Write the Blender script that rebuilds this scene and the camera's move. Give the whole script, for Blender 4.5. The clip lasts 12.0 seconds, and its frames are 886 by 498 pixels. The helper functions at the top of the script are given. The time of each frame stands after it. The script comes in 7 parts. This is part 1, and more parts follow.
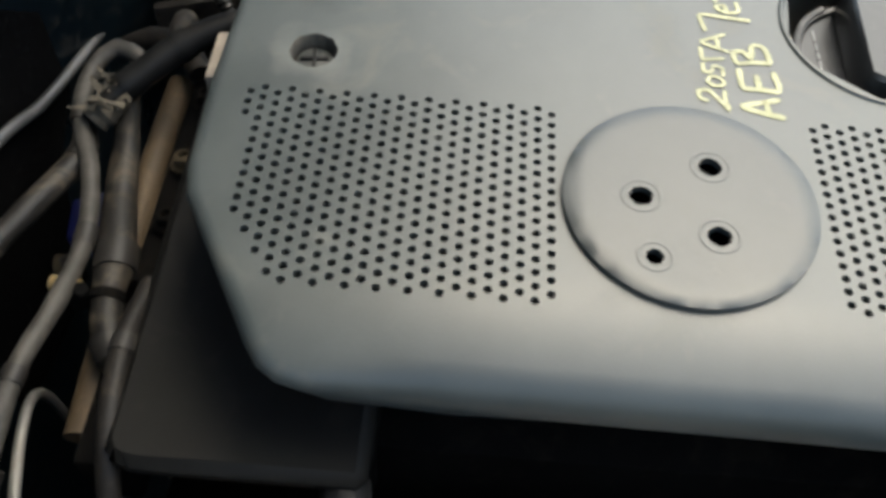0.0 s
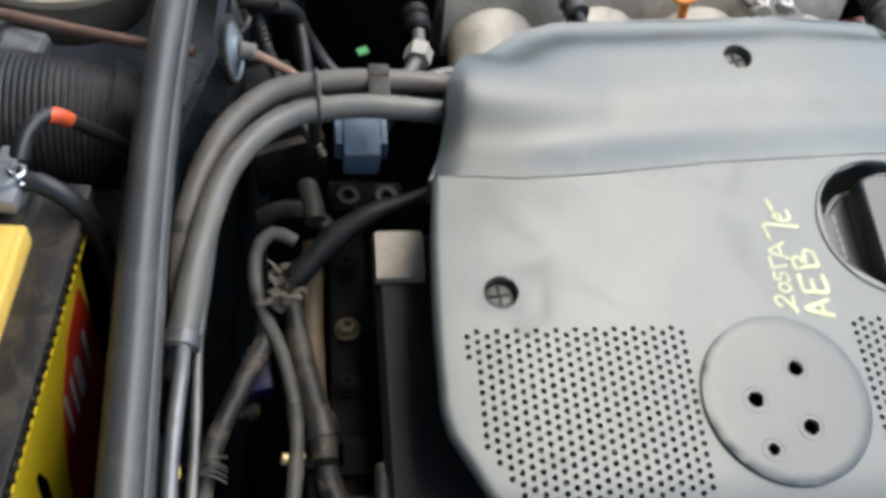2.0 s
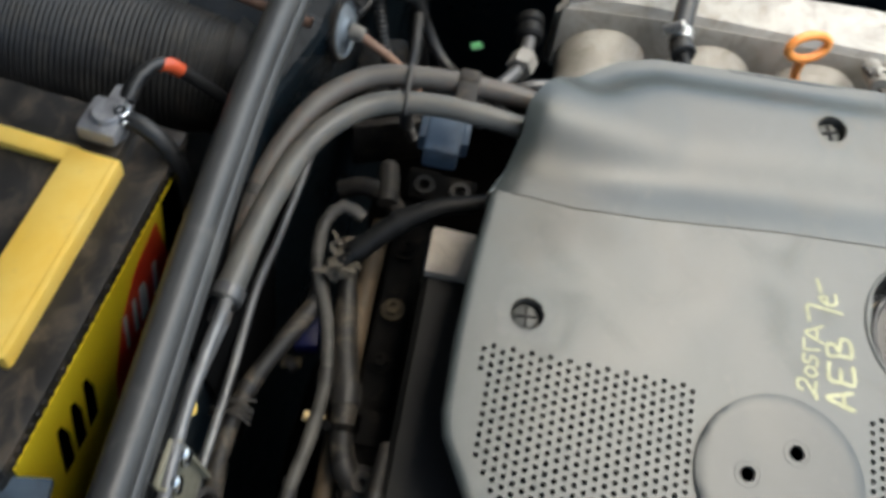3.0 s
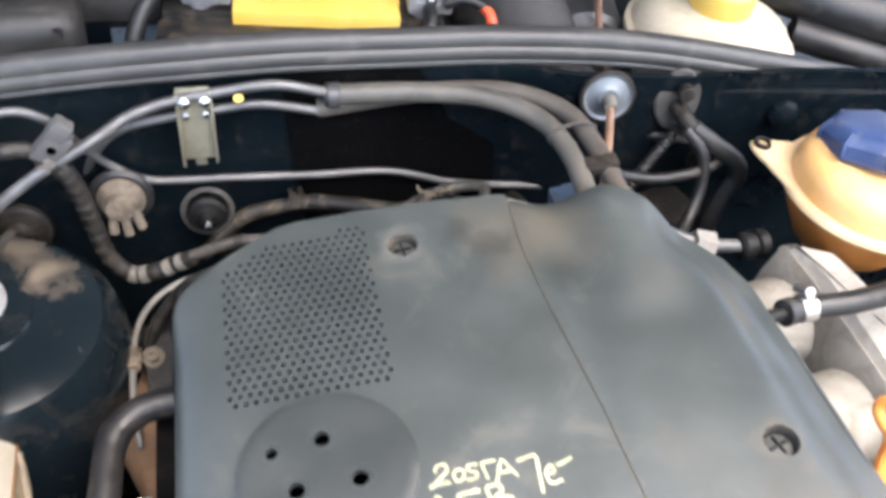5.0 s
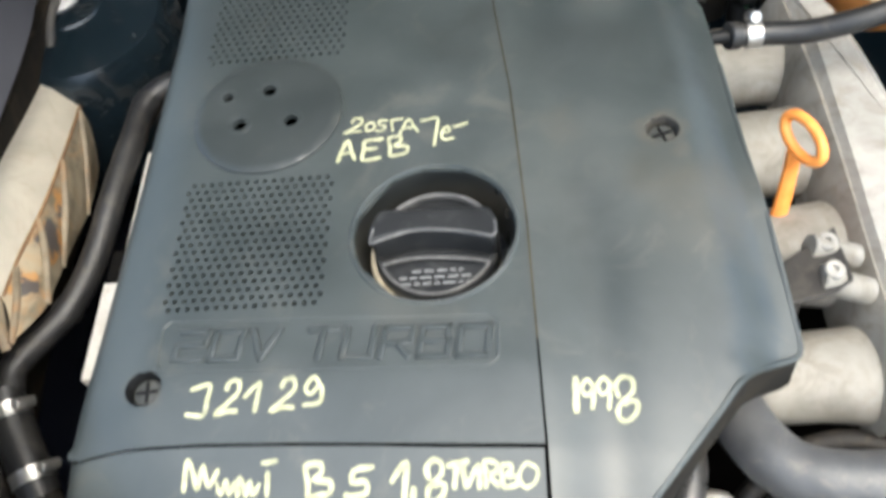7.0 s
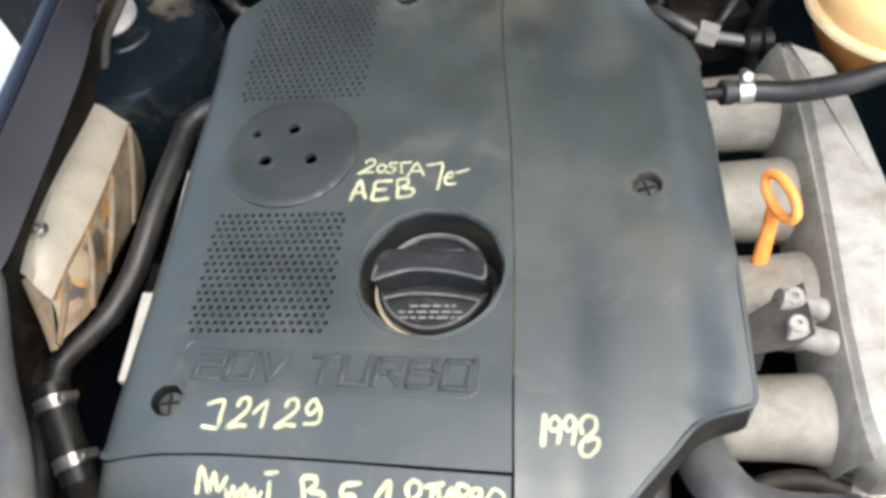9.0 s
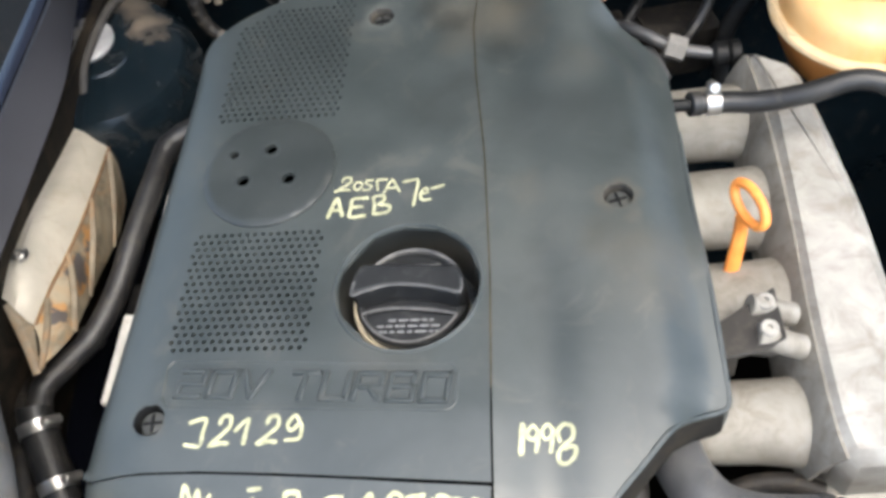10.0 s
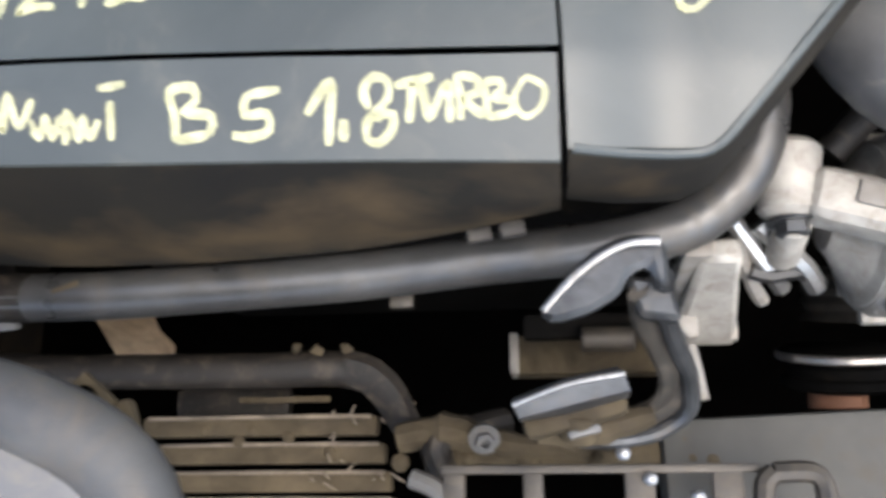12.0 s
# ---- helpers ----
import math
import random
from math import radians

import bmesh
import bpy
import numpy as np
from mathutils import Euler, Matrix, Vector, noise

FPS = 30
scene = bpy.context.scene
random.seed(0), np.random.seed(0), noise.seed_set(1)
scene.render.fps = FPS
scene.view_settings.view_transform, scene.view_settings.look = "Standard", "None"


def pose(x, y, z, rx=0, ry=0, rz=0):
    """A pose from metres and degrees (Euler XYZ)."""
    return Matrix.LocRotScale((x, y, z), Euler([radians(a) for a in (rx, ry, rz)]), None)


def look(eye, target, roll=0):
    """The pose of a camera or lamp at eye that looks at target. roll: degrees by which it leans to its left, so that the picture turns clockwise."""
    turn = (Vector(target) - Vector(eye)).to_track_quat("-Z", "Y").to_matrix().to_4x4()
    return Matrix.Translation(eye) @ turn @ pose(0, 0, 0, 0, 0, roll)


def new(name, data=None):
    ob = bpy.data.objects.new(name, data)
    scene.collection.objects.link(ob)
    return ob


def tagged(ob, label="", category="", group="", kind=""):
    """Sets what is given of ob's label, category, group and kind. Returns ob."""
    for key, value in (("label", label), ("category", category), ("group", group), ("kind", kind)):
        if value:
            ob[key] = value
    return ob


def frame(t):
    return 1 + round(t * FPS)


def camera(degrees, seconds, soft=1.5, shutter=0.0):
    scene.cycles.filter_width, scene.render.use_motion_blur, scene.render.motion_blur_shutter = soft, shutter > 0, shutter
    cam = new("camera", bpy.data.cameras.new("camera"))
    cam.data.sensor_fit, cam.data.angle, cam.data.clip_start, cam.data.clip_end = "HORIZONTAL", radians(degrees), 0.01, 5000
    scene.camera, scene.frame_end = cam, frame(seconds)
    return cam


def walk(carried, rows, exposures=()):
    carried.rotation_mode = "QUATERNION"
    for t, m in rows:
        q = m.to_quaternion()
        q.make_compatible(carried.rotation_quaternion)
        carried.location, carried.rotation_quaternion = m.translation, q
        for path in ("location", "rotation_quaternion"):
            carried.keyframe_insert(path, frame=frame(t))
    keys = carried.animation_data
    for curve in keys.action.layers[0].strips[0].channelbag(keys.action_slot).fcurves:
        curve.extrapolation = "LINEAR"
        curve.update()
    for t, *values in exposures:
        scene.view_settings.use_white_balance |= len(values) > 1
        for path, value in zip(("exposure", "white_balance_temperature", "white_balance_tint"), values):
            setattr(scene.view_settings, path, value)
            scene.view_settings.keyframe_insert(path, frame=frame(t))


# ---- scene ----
from mathutils.geometry import delaunay_2d_cdt
# Lengths below are in centimetres in axes that lie on the flat top of the
# engine cover: x towards the car's left wing, y towards the windscreen.
# CAR turns those axes upright (the engine leans) and into metres.
TILT = -8.5
CAR = Matrix.Rotation(radians(TILT), 4, "Y")
CM = CAR @ Matrix.Scale(0.01, 4)


LENS = 51.76
PATH = [
    (0, (-22.87, 9.46, 27.47), (-5.38, 9.71, 3.10), 4.02),
    (0.5, (-22.98, 17.05, 25.63), (-4.75, 14.61, 1.93), 8.96),
    (1, (-19.07, 21.77, 28.34), (-2.75, 17.68, 3.51), 13.03),
    (1.5, (-15.15, 25.71, 32.54), (-1.93, 20.44, 6.13), 19.16),
    (2, (-14.77, 26.95, 47.00), (-1.04, 22.65, 20.67), 14.91),
    (2.5, (-14.78, 25.50, 52.48), (-1.91, 22.29, 25.57), 14.31),
    (3, (-13.28, 22.15, 51.33), (-0.91, 22.00, 24.00), 12.32),
    (3.2, (-13.50, 20.48, 51.81), (-2.23, 22.42, 24.07), 6.58),
    (4.8, (-0.93, -18.36, 46.83), (4.09, 0.21, 23.81), -0.54),
    (5, (1.96, -25.22, 44.95), (5.67, -5.34, 22.79), -1.72),
    (5.5, (6.48, -36.12, 42.46), (7.94, -14.98, 21.22), -3.25),
    (6, (13.94, -43.90, 41.50), (11.83, -23.74, 19.38), -7.03),
    (6.5, (17.00, -46.83, 41.94), (13.12, -30.07, 17.37), -12.92),
    (7, (18.06, -40.43, 43.02), (14.46, -23.67, 18.40), -13.55),
    (7.2, (17.99, -38.25, 44.28), (13.87, -21.06, 20.03), -14.94),
    (8.8, (22.01, -39.55, 48.47), (16.59, -23.79, 23.53), -17.05),
    (9, (22.57, -40.13, 49.39), (17.21, -24.10, 24.61), -16.17),
    (9.5, (23.40, -40.85, 50.61), (18.20, -24.22, 26.19), -15.70),
    (10, (23.43, -40.72, 49.95), (18.50, -24.19, 25.41), -16.04),
    (10.5, (20.79, -39.52, 44.05), (15.75, -25.42, 18.06), -19.37),
    (11, (14.85, -37.67, 34.84), (10.25, -26.18, 7.51), -22.15),
    (11.5, (12.41, -37.20, 28.01), (9.19, -27.47, -0.18), -19.39),
    (12, (16.53, -36.29, 24.57), (13.10, -28.17, -4.11), -24.04),
]

# seconds, stops, kelvin, tint
EXPOSURES = [(0, 1.6, 6850, 2), (0.5, 1.82, 6650, 2), (1.0, 1.88, 6450, 2), (1.5, 1.8, 6350, 3), (2.0, 1.81, 6320, 4), (2.5, 1.6, 6450, 3), (3.2, 1.4, 6550, 2), (4.8, 2.47, 6530, 11), (5.0, 2.42, 6530, 11), (5.5, 2.13, 6540, 11), (6.5, 1.84, 6480, 6), (7.0, 1.83, 6450, 3), (9.0, 1.72, 6430, 5), (10, 1.72, 6430, 6), (10.5, 1.43, 6400, 3), (11, 1.74, 6420, 2), (11.5, 1.74, 6430, 7), (12, 1.65, 6420, 8)]
SUN_TURN = 134.0
cam = camera(LENS, 12.0, soft=3.6, shutter=0.3)
walk(cam, [(t, CAR @ look([c * 0.01 for c in e], [c * 0.01 for c in g], r)) for t, e, g, r in PATH], EXPOSURES)

# ---- sky and sun ----
world = bpy.data.worlds.new("overcast_sky")
scene.world = world
world.use_nodes = True
wn = world.node_tree.nodes
sky = wn.new("ShaderNodeTexSky")
sky.sky_type = "NISHITA"
sky.sun_disc = False
sky.sun_elevation = radians(72)
sky.sun_rotation = radians(SUN_TURN)
sky.air_density = 1.0
sky.dust_density = 4.5
world.node_tree.links.new(sky.outputs[0], wn["Background"].inputs[0])
wn["Background"].inputs[1].default_value = 0.14
sun = new("sun", bpy.data.lights.new("sun", "SUN"))
sun.data.energy = 0.95
sun.data.angle = radians(80)
sun.data.color = (1.0, 0.98, 0.95)
az = radians(SUN_TURN)
sun.matrix_world = look((math.sin(az) * 3.2, math.cos(az) * 3.2, 6.0), (0, 0, 0))

# ---- materials ----
def mat(name, a, b, rough=0.5, metal=0.0, blotch=30.0, grain=900.0, bump=0.15, spec=0.5, dust=None, dust_amount=0.5, dust_scale=60.0, spread=0.18, trans=0.0):
    """Two-tone blotched surface with fine grain, relief and patches of dust."""
    m = bpy.data.materials.new(name)
    m.use_nodes = True
    nt = m.node_tree
    n, link = nt.nodes, nt.links.new
    sh = n["Principled BSDF"]
    tc = n.new("ShaderNodeTexCoord")

    def noise_node(scale, detail, roughness=0.6, warp=0.0):
        t = n.new("ShaderNodeTexNoise")
        t.inputs["Scale"].default_value = scale
        t.inputs["Detail"].default_value = detail
        t.inputs["Roughness"].default_value = roughness
        t.inputs["Distortion"].default_value = warp
        link(tc.outputs["Object"], t.inputs["Vector"])
        return t

    big = noise_node(blotch, 4.0, 0.6, 0.4)
    ramp = n.new("ShaderNodeValToRGB")
    ramp.color_ramp.elements[0].position, ramp.color_ramp.elements[1].position = 0.5 - spread, 0.5 + spread
    ramp.color_ramp.elements[0].color, ramp.color_ramp.elements[1].color = (*a, 1), (*b, 1)
    link(big.outputs["Fac"], ramp.inputs[0])
    fine = noise_node(grain, 3.0)
    colour = ramp.outputs[0]
    rr = n.new("ShaderNodeMapRange")
    rr.inputs["To Min"].default_value, rr.inputs["To Max"].default_value = max(rough - 0.12, 0.03), min(rough + 0.12, 1.0)
    link(big.outputs["Fac"], rr.inputs["Value"])
    roughness = rr.outputs[0]
    if dust:
        dn = noise_node(dust_scale, 6.0, 0.68, 0.8)
        dr = n.new("ShaderNodeValToRGB")
        dr.color_ramp.elements[0].position = 0.62 - 0.3 * dust_amount
        dr.color_ramp.elements[1].position = 0.85 - 0.2 * dust_amount
        link(dn.outputs["Fac"], dr.inputs[0])
        amt = n.new("ShaderNodeMath")
        amt.operation = "MULTIPLY"
        amt.inputs[1].default_value = min(1.0, 0.45 + dust_amount * 0.5)
        link(dr.outputs[0], amt.inputs[0])
        mix = n.new("ShaderNodeMix")
        mix.data_type = "RGBA"
        mix.inputs["B"].default_value = (*dust, 1)
        link(amt.outputs[0], mix.inputs["Factor"])
        link(colour, mix.inputs["A"])
        colour = mix.outputs["Result"]
        mr = n.new("ShaderNodeMix")
        mr.inputs["B"].default_value = 0.9
        link(amt.outputs[0], mr.inputs["Factor"])
        link(roughness, mr.inputs["A"])
        roughness = mr.outputs["Result"]
        if metal:
            mm = n.new("ShaderNodeMix")
            mm.inputs["A"].default_value, mm.inputs["B"].default_value = metal, 0.0
            link(amt.outputs[0], mm.inputs["Factor"])
            link(mm.outputs["Result"], sh.inputs["Metallic"])
    if metal and not dust:
        sh.inputs["Metallic"].default_value = metal
    link(colour, sh.inputs["Base Color"])
    link(roughness, sh.inputs["Roughness"])
    sh.inputs["Specular IOR Level"].default_value = spec
    if trans:
        sh.inputs["Transmission Weight"].default_value = trans
        sh.inputs["Subsurface Weight"].default_value = 0.0
    bp = n.new("ShaderNodeBump")
    bp.inputs["Strength"].default_value = bump
    bp.inputs["Distance"].default_value = 0.0006
    link(fine.outputs["Fac"], bp.inputs["Height"])
    link(bp.outputs[0], sh.inputs["Normal"])
    return m


DUST = (0.075, 0.058, 0.042)
PLASTIC = mat("cover_plastic", (0.034, 0.0415, 0.0415), (0.052, 0.0605, 0.0595), 0.40, spec=0.65, blotch=16, bump=0.10, dust=(0.13, 0.125, 0.10), dust_amount=0.22, dust_scale=22)
BADGE_GLOSS = mat("clean_moulded_plastic", (0.025, 0.030, 0.030), (0.038, 0.0435, 0.043), 0.36, spec=0.6, blotch=24, bump=0.12, dust=(0.10, 0.098, 0.08), dust_amount=0.12, dust_scale=30)
LETTER_GREY = mat("moulded_letter_plastic", (0.030, 0.0365, 0.0365), (0.046, 0.0535, 0.053), 0.4, spec=0.6, blotch=24, bump=0.12, dust=(0.12, 0.115, 0.095), dust_amount=0.18, dust_scale=30)
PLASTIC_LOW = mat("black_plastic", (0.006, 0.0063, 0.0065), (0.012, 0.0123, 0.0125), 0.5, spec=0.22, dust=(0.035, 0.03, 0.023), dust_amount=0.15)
CAP_BLACK = mat("cap_black", (0.012, 0.013, 0.014), (0.022, 0.023, 0.024), 0.34, bump=0.08, dust=(0.10, 0.10, 0.09), dust_amount=0.25)
SCREW_DUSTY = mat("dusty_screw", (0.022, 0.021, 0.019), (0.05, 0.046, 0.038), 0.7, dust=(0.13, 0.11, 0.08), dust_amount=0.5, dust_scale=140)
SCREW_GREY = mat("worn_screw_head", (0.034, 0.037, 0.036), (0.06, 0.063, 0.06), 0.45, blotch=90, dust=(0.13, 0.12, 0.09), dust_amount=0.35, dust_scale=140)
# The cover's plastic, darkened to carry the shade inside the cap well.
WELL_SHADE = mat("shaded_well_plastic", (0.011, 0.0125, 0.0125), (0.019, 0.021, 0.021), 0.3, spec=0.7, blotch=30, bump=0.08, dust=(0.08, 0.075, 0.06), dust_amount=0.2, dust_scale=40)
# Pale grey: wear on the cap's rear rim, painted sheen on its other edges.
CAP_WEAR_SHEEN = mat("cap_edge_wear_and_sheen", (0.055, 0.055, 0.055), (0.14, 0.138, 0.135), 0.4, blotch=120, bump=0.1)
PRINT = mat("pale_print", (0.15, 0.155, 0.155), (0.24, 0.245, 0.245), 0.6, blotch=400)
# Brown dust over a base darker than the cover, for the front's shade.
FRONT_DIRT_SHADE = mat("dusty_shaded_front", (0.014, 0.0135, 0.013), (0.026, 0.0235, 0.0185), 0.85, spec=0.14, blotch=12, dust=(0.075, 0.056, 0.034), dust_amount=0.35, dust_scale=9)
DUSTY = mat("caked_dust", (0.026, 0.0205, 0.013), (0.088, 0.069, 0.042), 0.9, spec=0.2, blotch=35, grain=500, bump=0.6, dust=(0.045, 0.036, 0.027), dust_amount=0.4, dust_scale=55)
ALU_MID = mat("dull_cast_aluminium", (0.27, 0.255, 0.225), (0.43, 0.41, 0.37), 0.55, metal=0.25, blotch=60, grain=1400, bump=0.5, dust=(0.13, 0.10, 0.072), dust_amount=0.45, dust_scale=90)
# Near black: stands for deep shade in gaps and holes; also dark label print.
NEAR_BLACK = mat("near_black_shade_and_print", (0.0005, 0.0005, 0.0005), (0.001, 0.0009, 0.0009), 0.97, spec=0.0)
CHALK = mat("paint_marker", (0.37, 0.37, 0.21), (0.56, 0.55, 0.35), 0.75, blotch=200, grain=2500, bump=0.3, dust=(0.13, 0.135, 0.11), dust_amount=0.55, dust_scale=80)
RUBBER = mat("hose_rubber", (0.011, 0.011, 0.012), (0.023, 0.023, 0.022), 0.42, dust=(0.085, 0.073, 0.058), dust_amount=0.28, dust_scale=45)
RUBBER_BROWN = mat("dusty_rubber", (0.009, 0.008, 0.007), (0.020, 0.017, 0.014), 0.55, spec=0.35, bump=0.5, dust=(0.115, 0.09, 0.064), dust_amount=0.36, dust_scale=110)
SEAL = mat("seal_rubber", (0.042, 0.0425, 0.042), (0.068, 0.068, 0.066), 0.38, blotch=12, dust=(0.13, 0.125, 0.11), dust_amount=0.28, dust_scale=30)
ALU = mat("cast_aluminium", (0.27, 0.258, 0.23), (0.42, 0.403, 0.365), 0.55, metal=0.2, blotch=25, grain=1400, bump=0.4, dust=(0.15, 0.122, 0.088), dust_amount=0.5, dust_scale=35)
RAIL = mat("machined_aluminium", (0.50, 0.48, 0.44), (0.66, 0.64, 0.59), 0.5, metal=0.15, blotch=30, grain=1400, bump=0.2, dust=(0.32, 0.27, 0.2), dust_amount=0.35, dust_scale=70)
# Darker than the plenum: dirt on the runners, painted shade on the plenum flank.
ALU_RUN = mat("dirty_shaded_aluminium", (0.21, 0.195, 0.168), (0.34, 0.32, 0.28), 0.58, metal=0.2, blotch=25, grain=1400, bump=0.4, dust=(0.12, 0.095, 0.066), dust_amount=0.5, dust_scale=40)
TIMING = mat("timing_cover_plastic", (0.0065, 0.0063, 0.0058), (0.0105, 0.0105, 0.0095), 0.55, spec=0.2, blotch=20, dust=(0.035, 0.031, 0.025), dust_amount=0.22, dust_scale=60)
BRACKET_DARK = mat("dark_stamped_steel", (0.022, 0.02, 0.018), (0.042, 0.038, 0.033), 0.5, metal=0.3, dust=(0.09, 0.075, 0.055), dust_amount=0.35, dust_scale=110)
ALU_DIRTY = mat("grimy_aluminium", (0.17, 0.16, 0.145), (0.30, 0.285, 0.26), 0.6, metal=0.2, blotch=30, grain=1400, bump=0.4, dust=(0.13, 0.10, 0.07), dust_amount=0.5, dust_scale=50)
STEEL = mat("bare_steel", (0.40, 0.39, 0.37), (0.62, 0.61, 0.58), 0.32, metal=0.9, dust=(0.10, 0.08, 0.06), dust_amount=0.35, dust_scale=160)
CHROME = mat("chromed_steel", (0.60, 0.61, 0.62), (0.75, 0.76, 0.77), 0.18, metal=1.0, dust=(0.2, 0.17, 0.13), dust_amount=0.2, dust_scale=90)
PLATED = mat("worn_plating", (0.04, 0.042, 0.045), (0.09, 0.094, 0.098), 0.34, metal=0.6, blotch=60, dust=(0.09, 0.075, 0.055), dust_amount=0.35, dust_scale=120)
PLATED_BRIGHT = mat("rubbed_plating", (0.18, 0.185, 0.19), (0.32, 0.325, 0.33), 0.34, metal=0.8, blotch=90, dust=(0.1, 0.085, 0.06), dust_amount=0.3, dust_scale=200)
PLATED_DUSTY = mat("dusty_plating", (0.03, 0.028, 0.025), (0.068, 0.06, 0.05), 0.5, metal=0.4, dust=(0.10, 0.08, 0.055), dust_amount=0.5, dust_scale=120)
PIPE_GREY = mat("painted_pipe", (0.07, 0.07, 0.073), (0.115, 0.115, 0.116), 0.36, metal=0.4, dust=(0.14, 0.12, 0.09), dust_amount=0.3)
BLUE_BODY = mat("dark_blue_paint", (0.0022, 0.0048, 0.007), (0.0045, 0.0088, 0.0122), 0.30, spec=0.22, blotch=10, dust=(0.05, 0.045, 0.038), dust_amount=0.27, dust_scale=75)
TOWER = mat("tower_paint", (0.004, 0.0075, 0.0105), (0.008, 0.0135, 0.018), 0.17, spec=0.5, blotch=10, dust=(0.03, 0.026, 0.021), dust_amount=0.3, dust_scale=28)
ZINC = mat("yellow_zinc_plate", (0.25, 0.235, 0.17), (0.38, 0.36, 0.275), 0.38, metal=0.55, dust=(0.14, 0.12, 0.08), dust_amount=0.3, dust_scale=90)
BLACK_FELT = mat("black_felt", (0.0014, 0.0014, 0.0015), (0.003, 0.003, 0.0033), 0.95, grain=1800, bump=0.8, spec=0.05, dust=(0.10, 0.095, 0.09), dust_amount=0.10, dust_scale=300)
# Metal of deep parts: shade is put into the dark base, brown dust over it.
SHADED_METAL = mat("shade_darkened_metal", (0.003, 0.003, 0.003), (0.007, 0.0065, 0.006), 0.85, spec=0.06, dust=(0.03, 0.024, 0.017), dust_amount=0.3)
ORANGE = mat("orange_plastic", (0.80, 0.24, 0.04), (0.95, 0.36, 0.08), 0.45, blotch=60)
YELLOW = mat("yellow_plastic", (0.92, 0.57, 0.09), (0.96, 0.68, 0.17), 0.5, blotch=20, dust=(0.6, 0.42, 0.16), dust_amount=0.2)
YELLOW_LABEL = mat("yellow_label", (0.80, 0.60, 0.02), (0.88, 0.68, 0.03), 0.35)
RED = mat("red_plastic", (0.62, 0.03, 0.015), (0.75, 0.05, 0.02), 0.4)
WHITE_LABEL = mat("white_label", (0.75, 0.75, 0.75), (0.85, 0.85, 0.85), 0.5)
PALE_BLUE = mat("pale_blue_plastic", (0.06, 0.09, 0.13), (0.10, 0.145, 0.20), 0.5, dust=DUST, dust_amount=0.35)
BLUE_CAP = mat("blue_cap", (0.035, 0.06, 0.15), (0.05, 0.085, 0.20), 0.34, dust=(0.2, 0.21, 0.25), dust_amount=0.35, dust_scale=40)
BLUE_PLUG = mat("blue_connector", (0.012, 0.016, 0.09), (0.02, 0.028, 0.15), 0.4, dust=(0.05, 0.045, 0.05), dust_amount=0.4)
TANK = mat("aged_tank_plastic", (0.74, 0.38, 0.12), (0.86, 0.54, 0.24), 0.36, blotch=14, dust=(0.55, 0.40, 0.24), dust_amount=0.3)
TANK_DEEP = mat("deep_amber_plastic", (0.55, 0.20, 0.045), (0.68, 0.30, 0.09), 0.34, blotch=14, dust=(0.45, 0.26, 0.12), dust_amount=0.3)
TANK_PALE = mat("yellowed_tank_flange", (0.56, 0.40, 0.22), (0.70, 0.54, 0.33), 0.42, blotch=18, dust=(0.36, 0.27, 0.16), dust_amount=0.35, dust_scale=30)
CREAM = mat("cream_plastic", (0.58, 0.50, 0.36), (0.72, 0.64, 0.48), 0.45, dust=(0.40, 0.32, 0.2), dust_amount=0.3)
SHIELD = mat("aluminised_shield", (0.38, 0.35, 0.285), (0.55, 0.51, 0.425), 0.45, metal=0.2, blotch=14, dust=(0.34, 0.25, 0.16), dust_amount=0.35, dust_scale=30)
RUST = mat("rusty_shield", (0.15, 0.125, 0.085), (0.32, 0.27, 0.19), 0.7, blotch=30, spread=0.10, dust=(0.40, 0.20, 0.06), dust_amount=0.35, dust_scale=34)
SHIELD_DIRTY = mat("stained_shield", (0.13, 0.105, 0.07), (0.25, 0.21, 0.15), 0.65, blotch=40, dust=(0.36, 0.17, 0.05), dust_amount=0.4, dust_scale=60)
RUST_LINE = mat("rusty_fold", (0.12, 0.065, 0.03), (0.24, 0.14, 0.07), 0.8, blotch=60)
BRASS = mat("yellow_zinc", (0.42, 0.30, 0.14), (0.55, 0.42, 0.22), 0.4, metal=0.7)
LEAD = mat("lead_clamp", (0.25, 0.25, 0.26), (0.42, 0.42, 0.43), 0.5, metal=0.6, dust=(0.5, 0.48, 0.44), dust_amount=0.4, dust_scale=120)
BATTERY_BLACK = mat("battery_case", (0.014, 0.0135, 0.013), (0.026, 0.024, 0.022), 0.45, dust=(0.16, 0.12, 0.08), dust_amount=0.5, dust_scale=40)
GREY_TRIM = mat("grey_trim", (0.075, 0.075, 0.075), (0.12, 0.12, 0.117), 0.5, blotch=12, dust=(0.09, 0.072, 0.05), dust_amount=0.4, dust_scale=40)
LAMP_TOP = mat("lamp_housing_grey", (0.095, 0.095, 0.097), (0.165, 0.165, 0.163), 0.55, blotch=14, dust=(0.26, 0.22, 0.16), dust_amount=0.5, dust_scale=35)
LAMP_RIM = mat("lamp_rim_rubber", (0.045, 0.046, 0.047), (0.082, 0.083, 0.083), 0.46, blotch=22, bump=0.4, dust=(0.13, 0.105, 0.075), dust_amount=0.42, dust_scale=30)
TAN_DUST = mat("tan_dusted_plastic", (0.075, 0.06, 0.045), (0.19, 0.155, 0.115), 0.8, blotch=60, dust=(0.04, 0.034, 0.027), dust_amount=0.4, dust_scale=70)
TAN_GREY = mat("dusty_grey_rubber", (0.028, 0.026, 0.024), (0.062, 0.057, 0.051), 0.65, blotch=50, dust=(0.10, 0.088, 0.07), dust_amount=0.35, dust_scale=60)
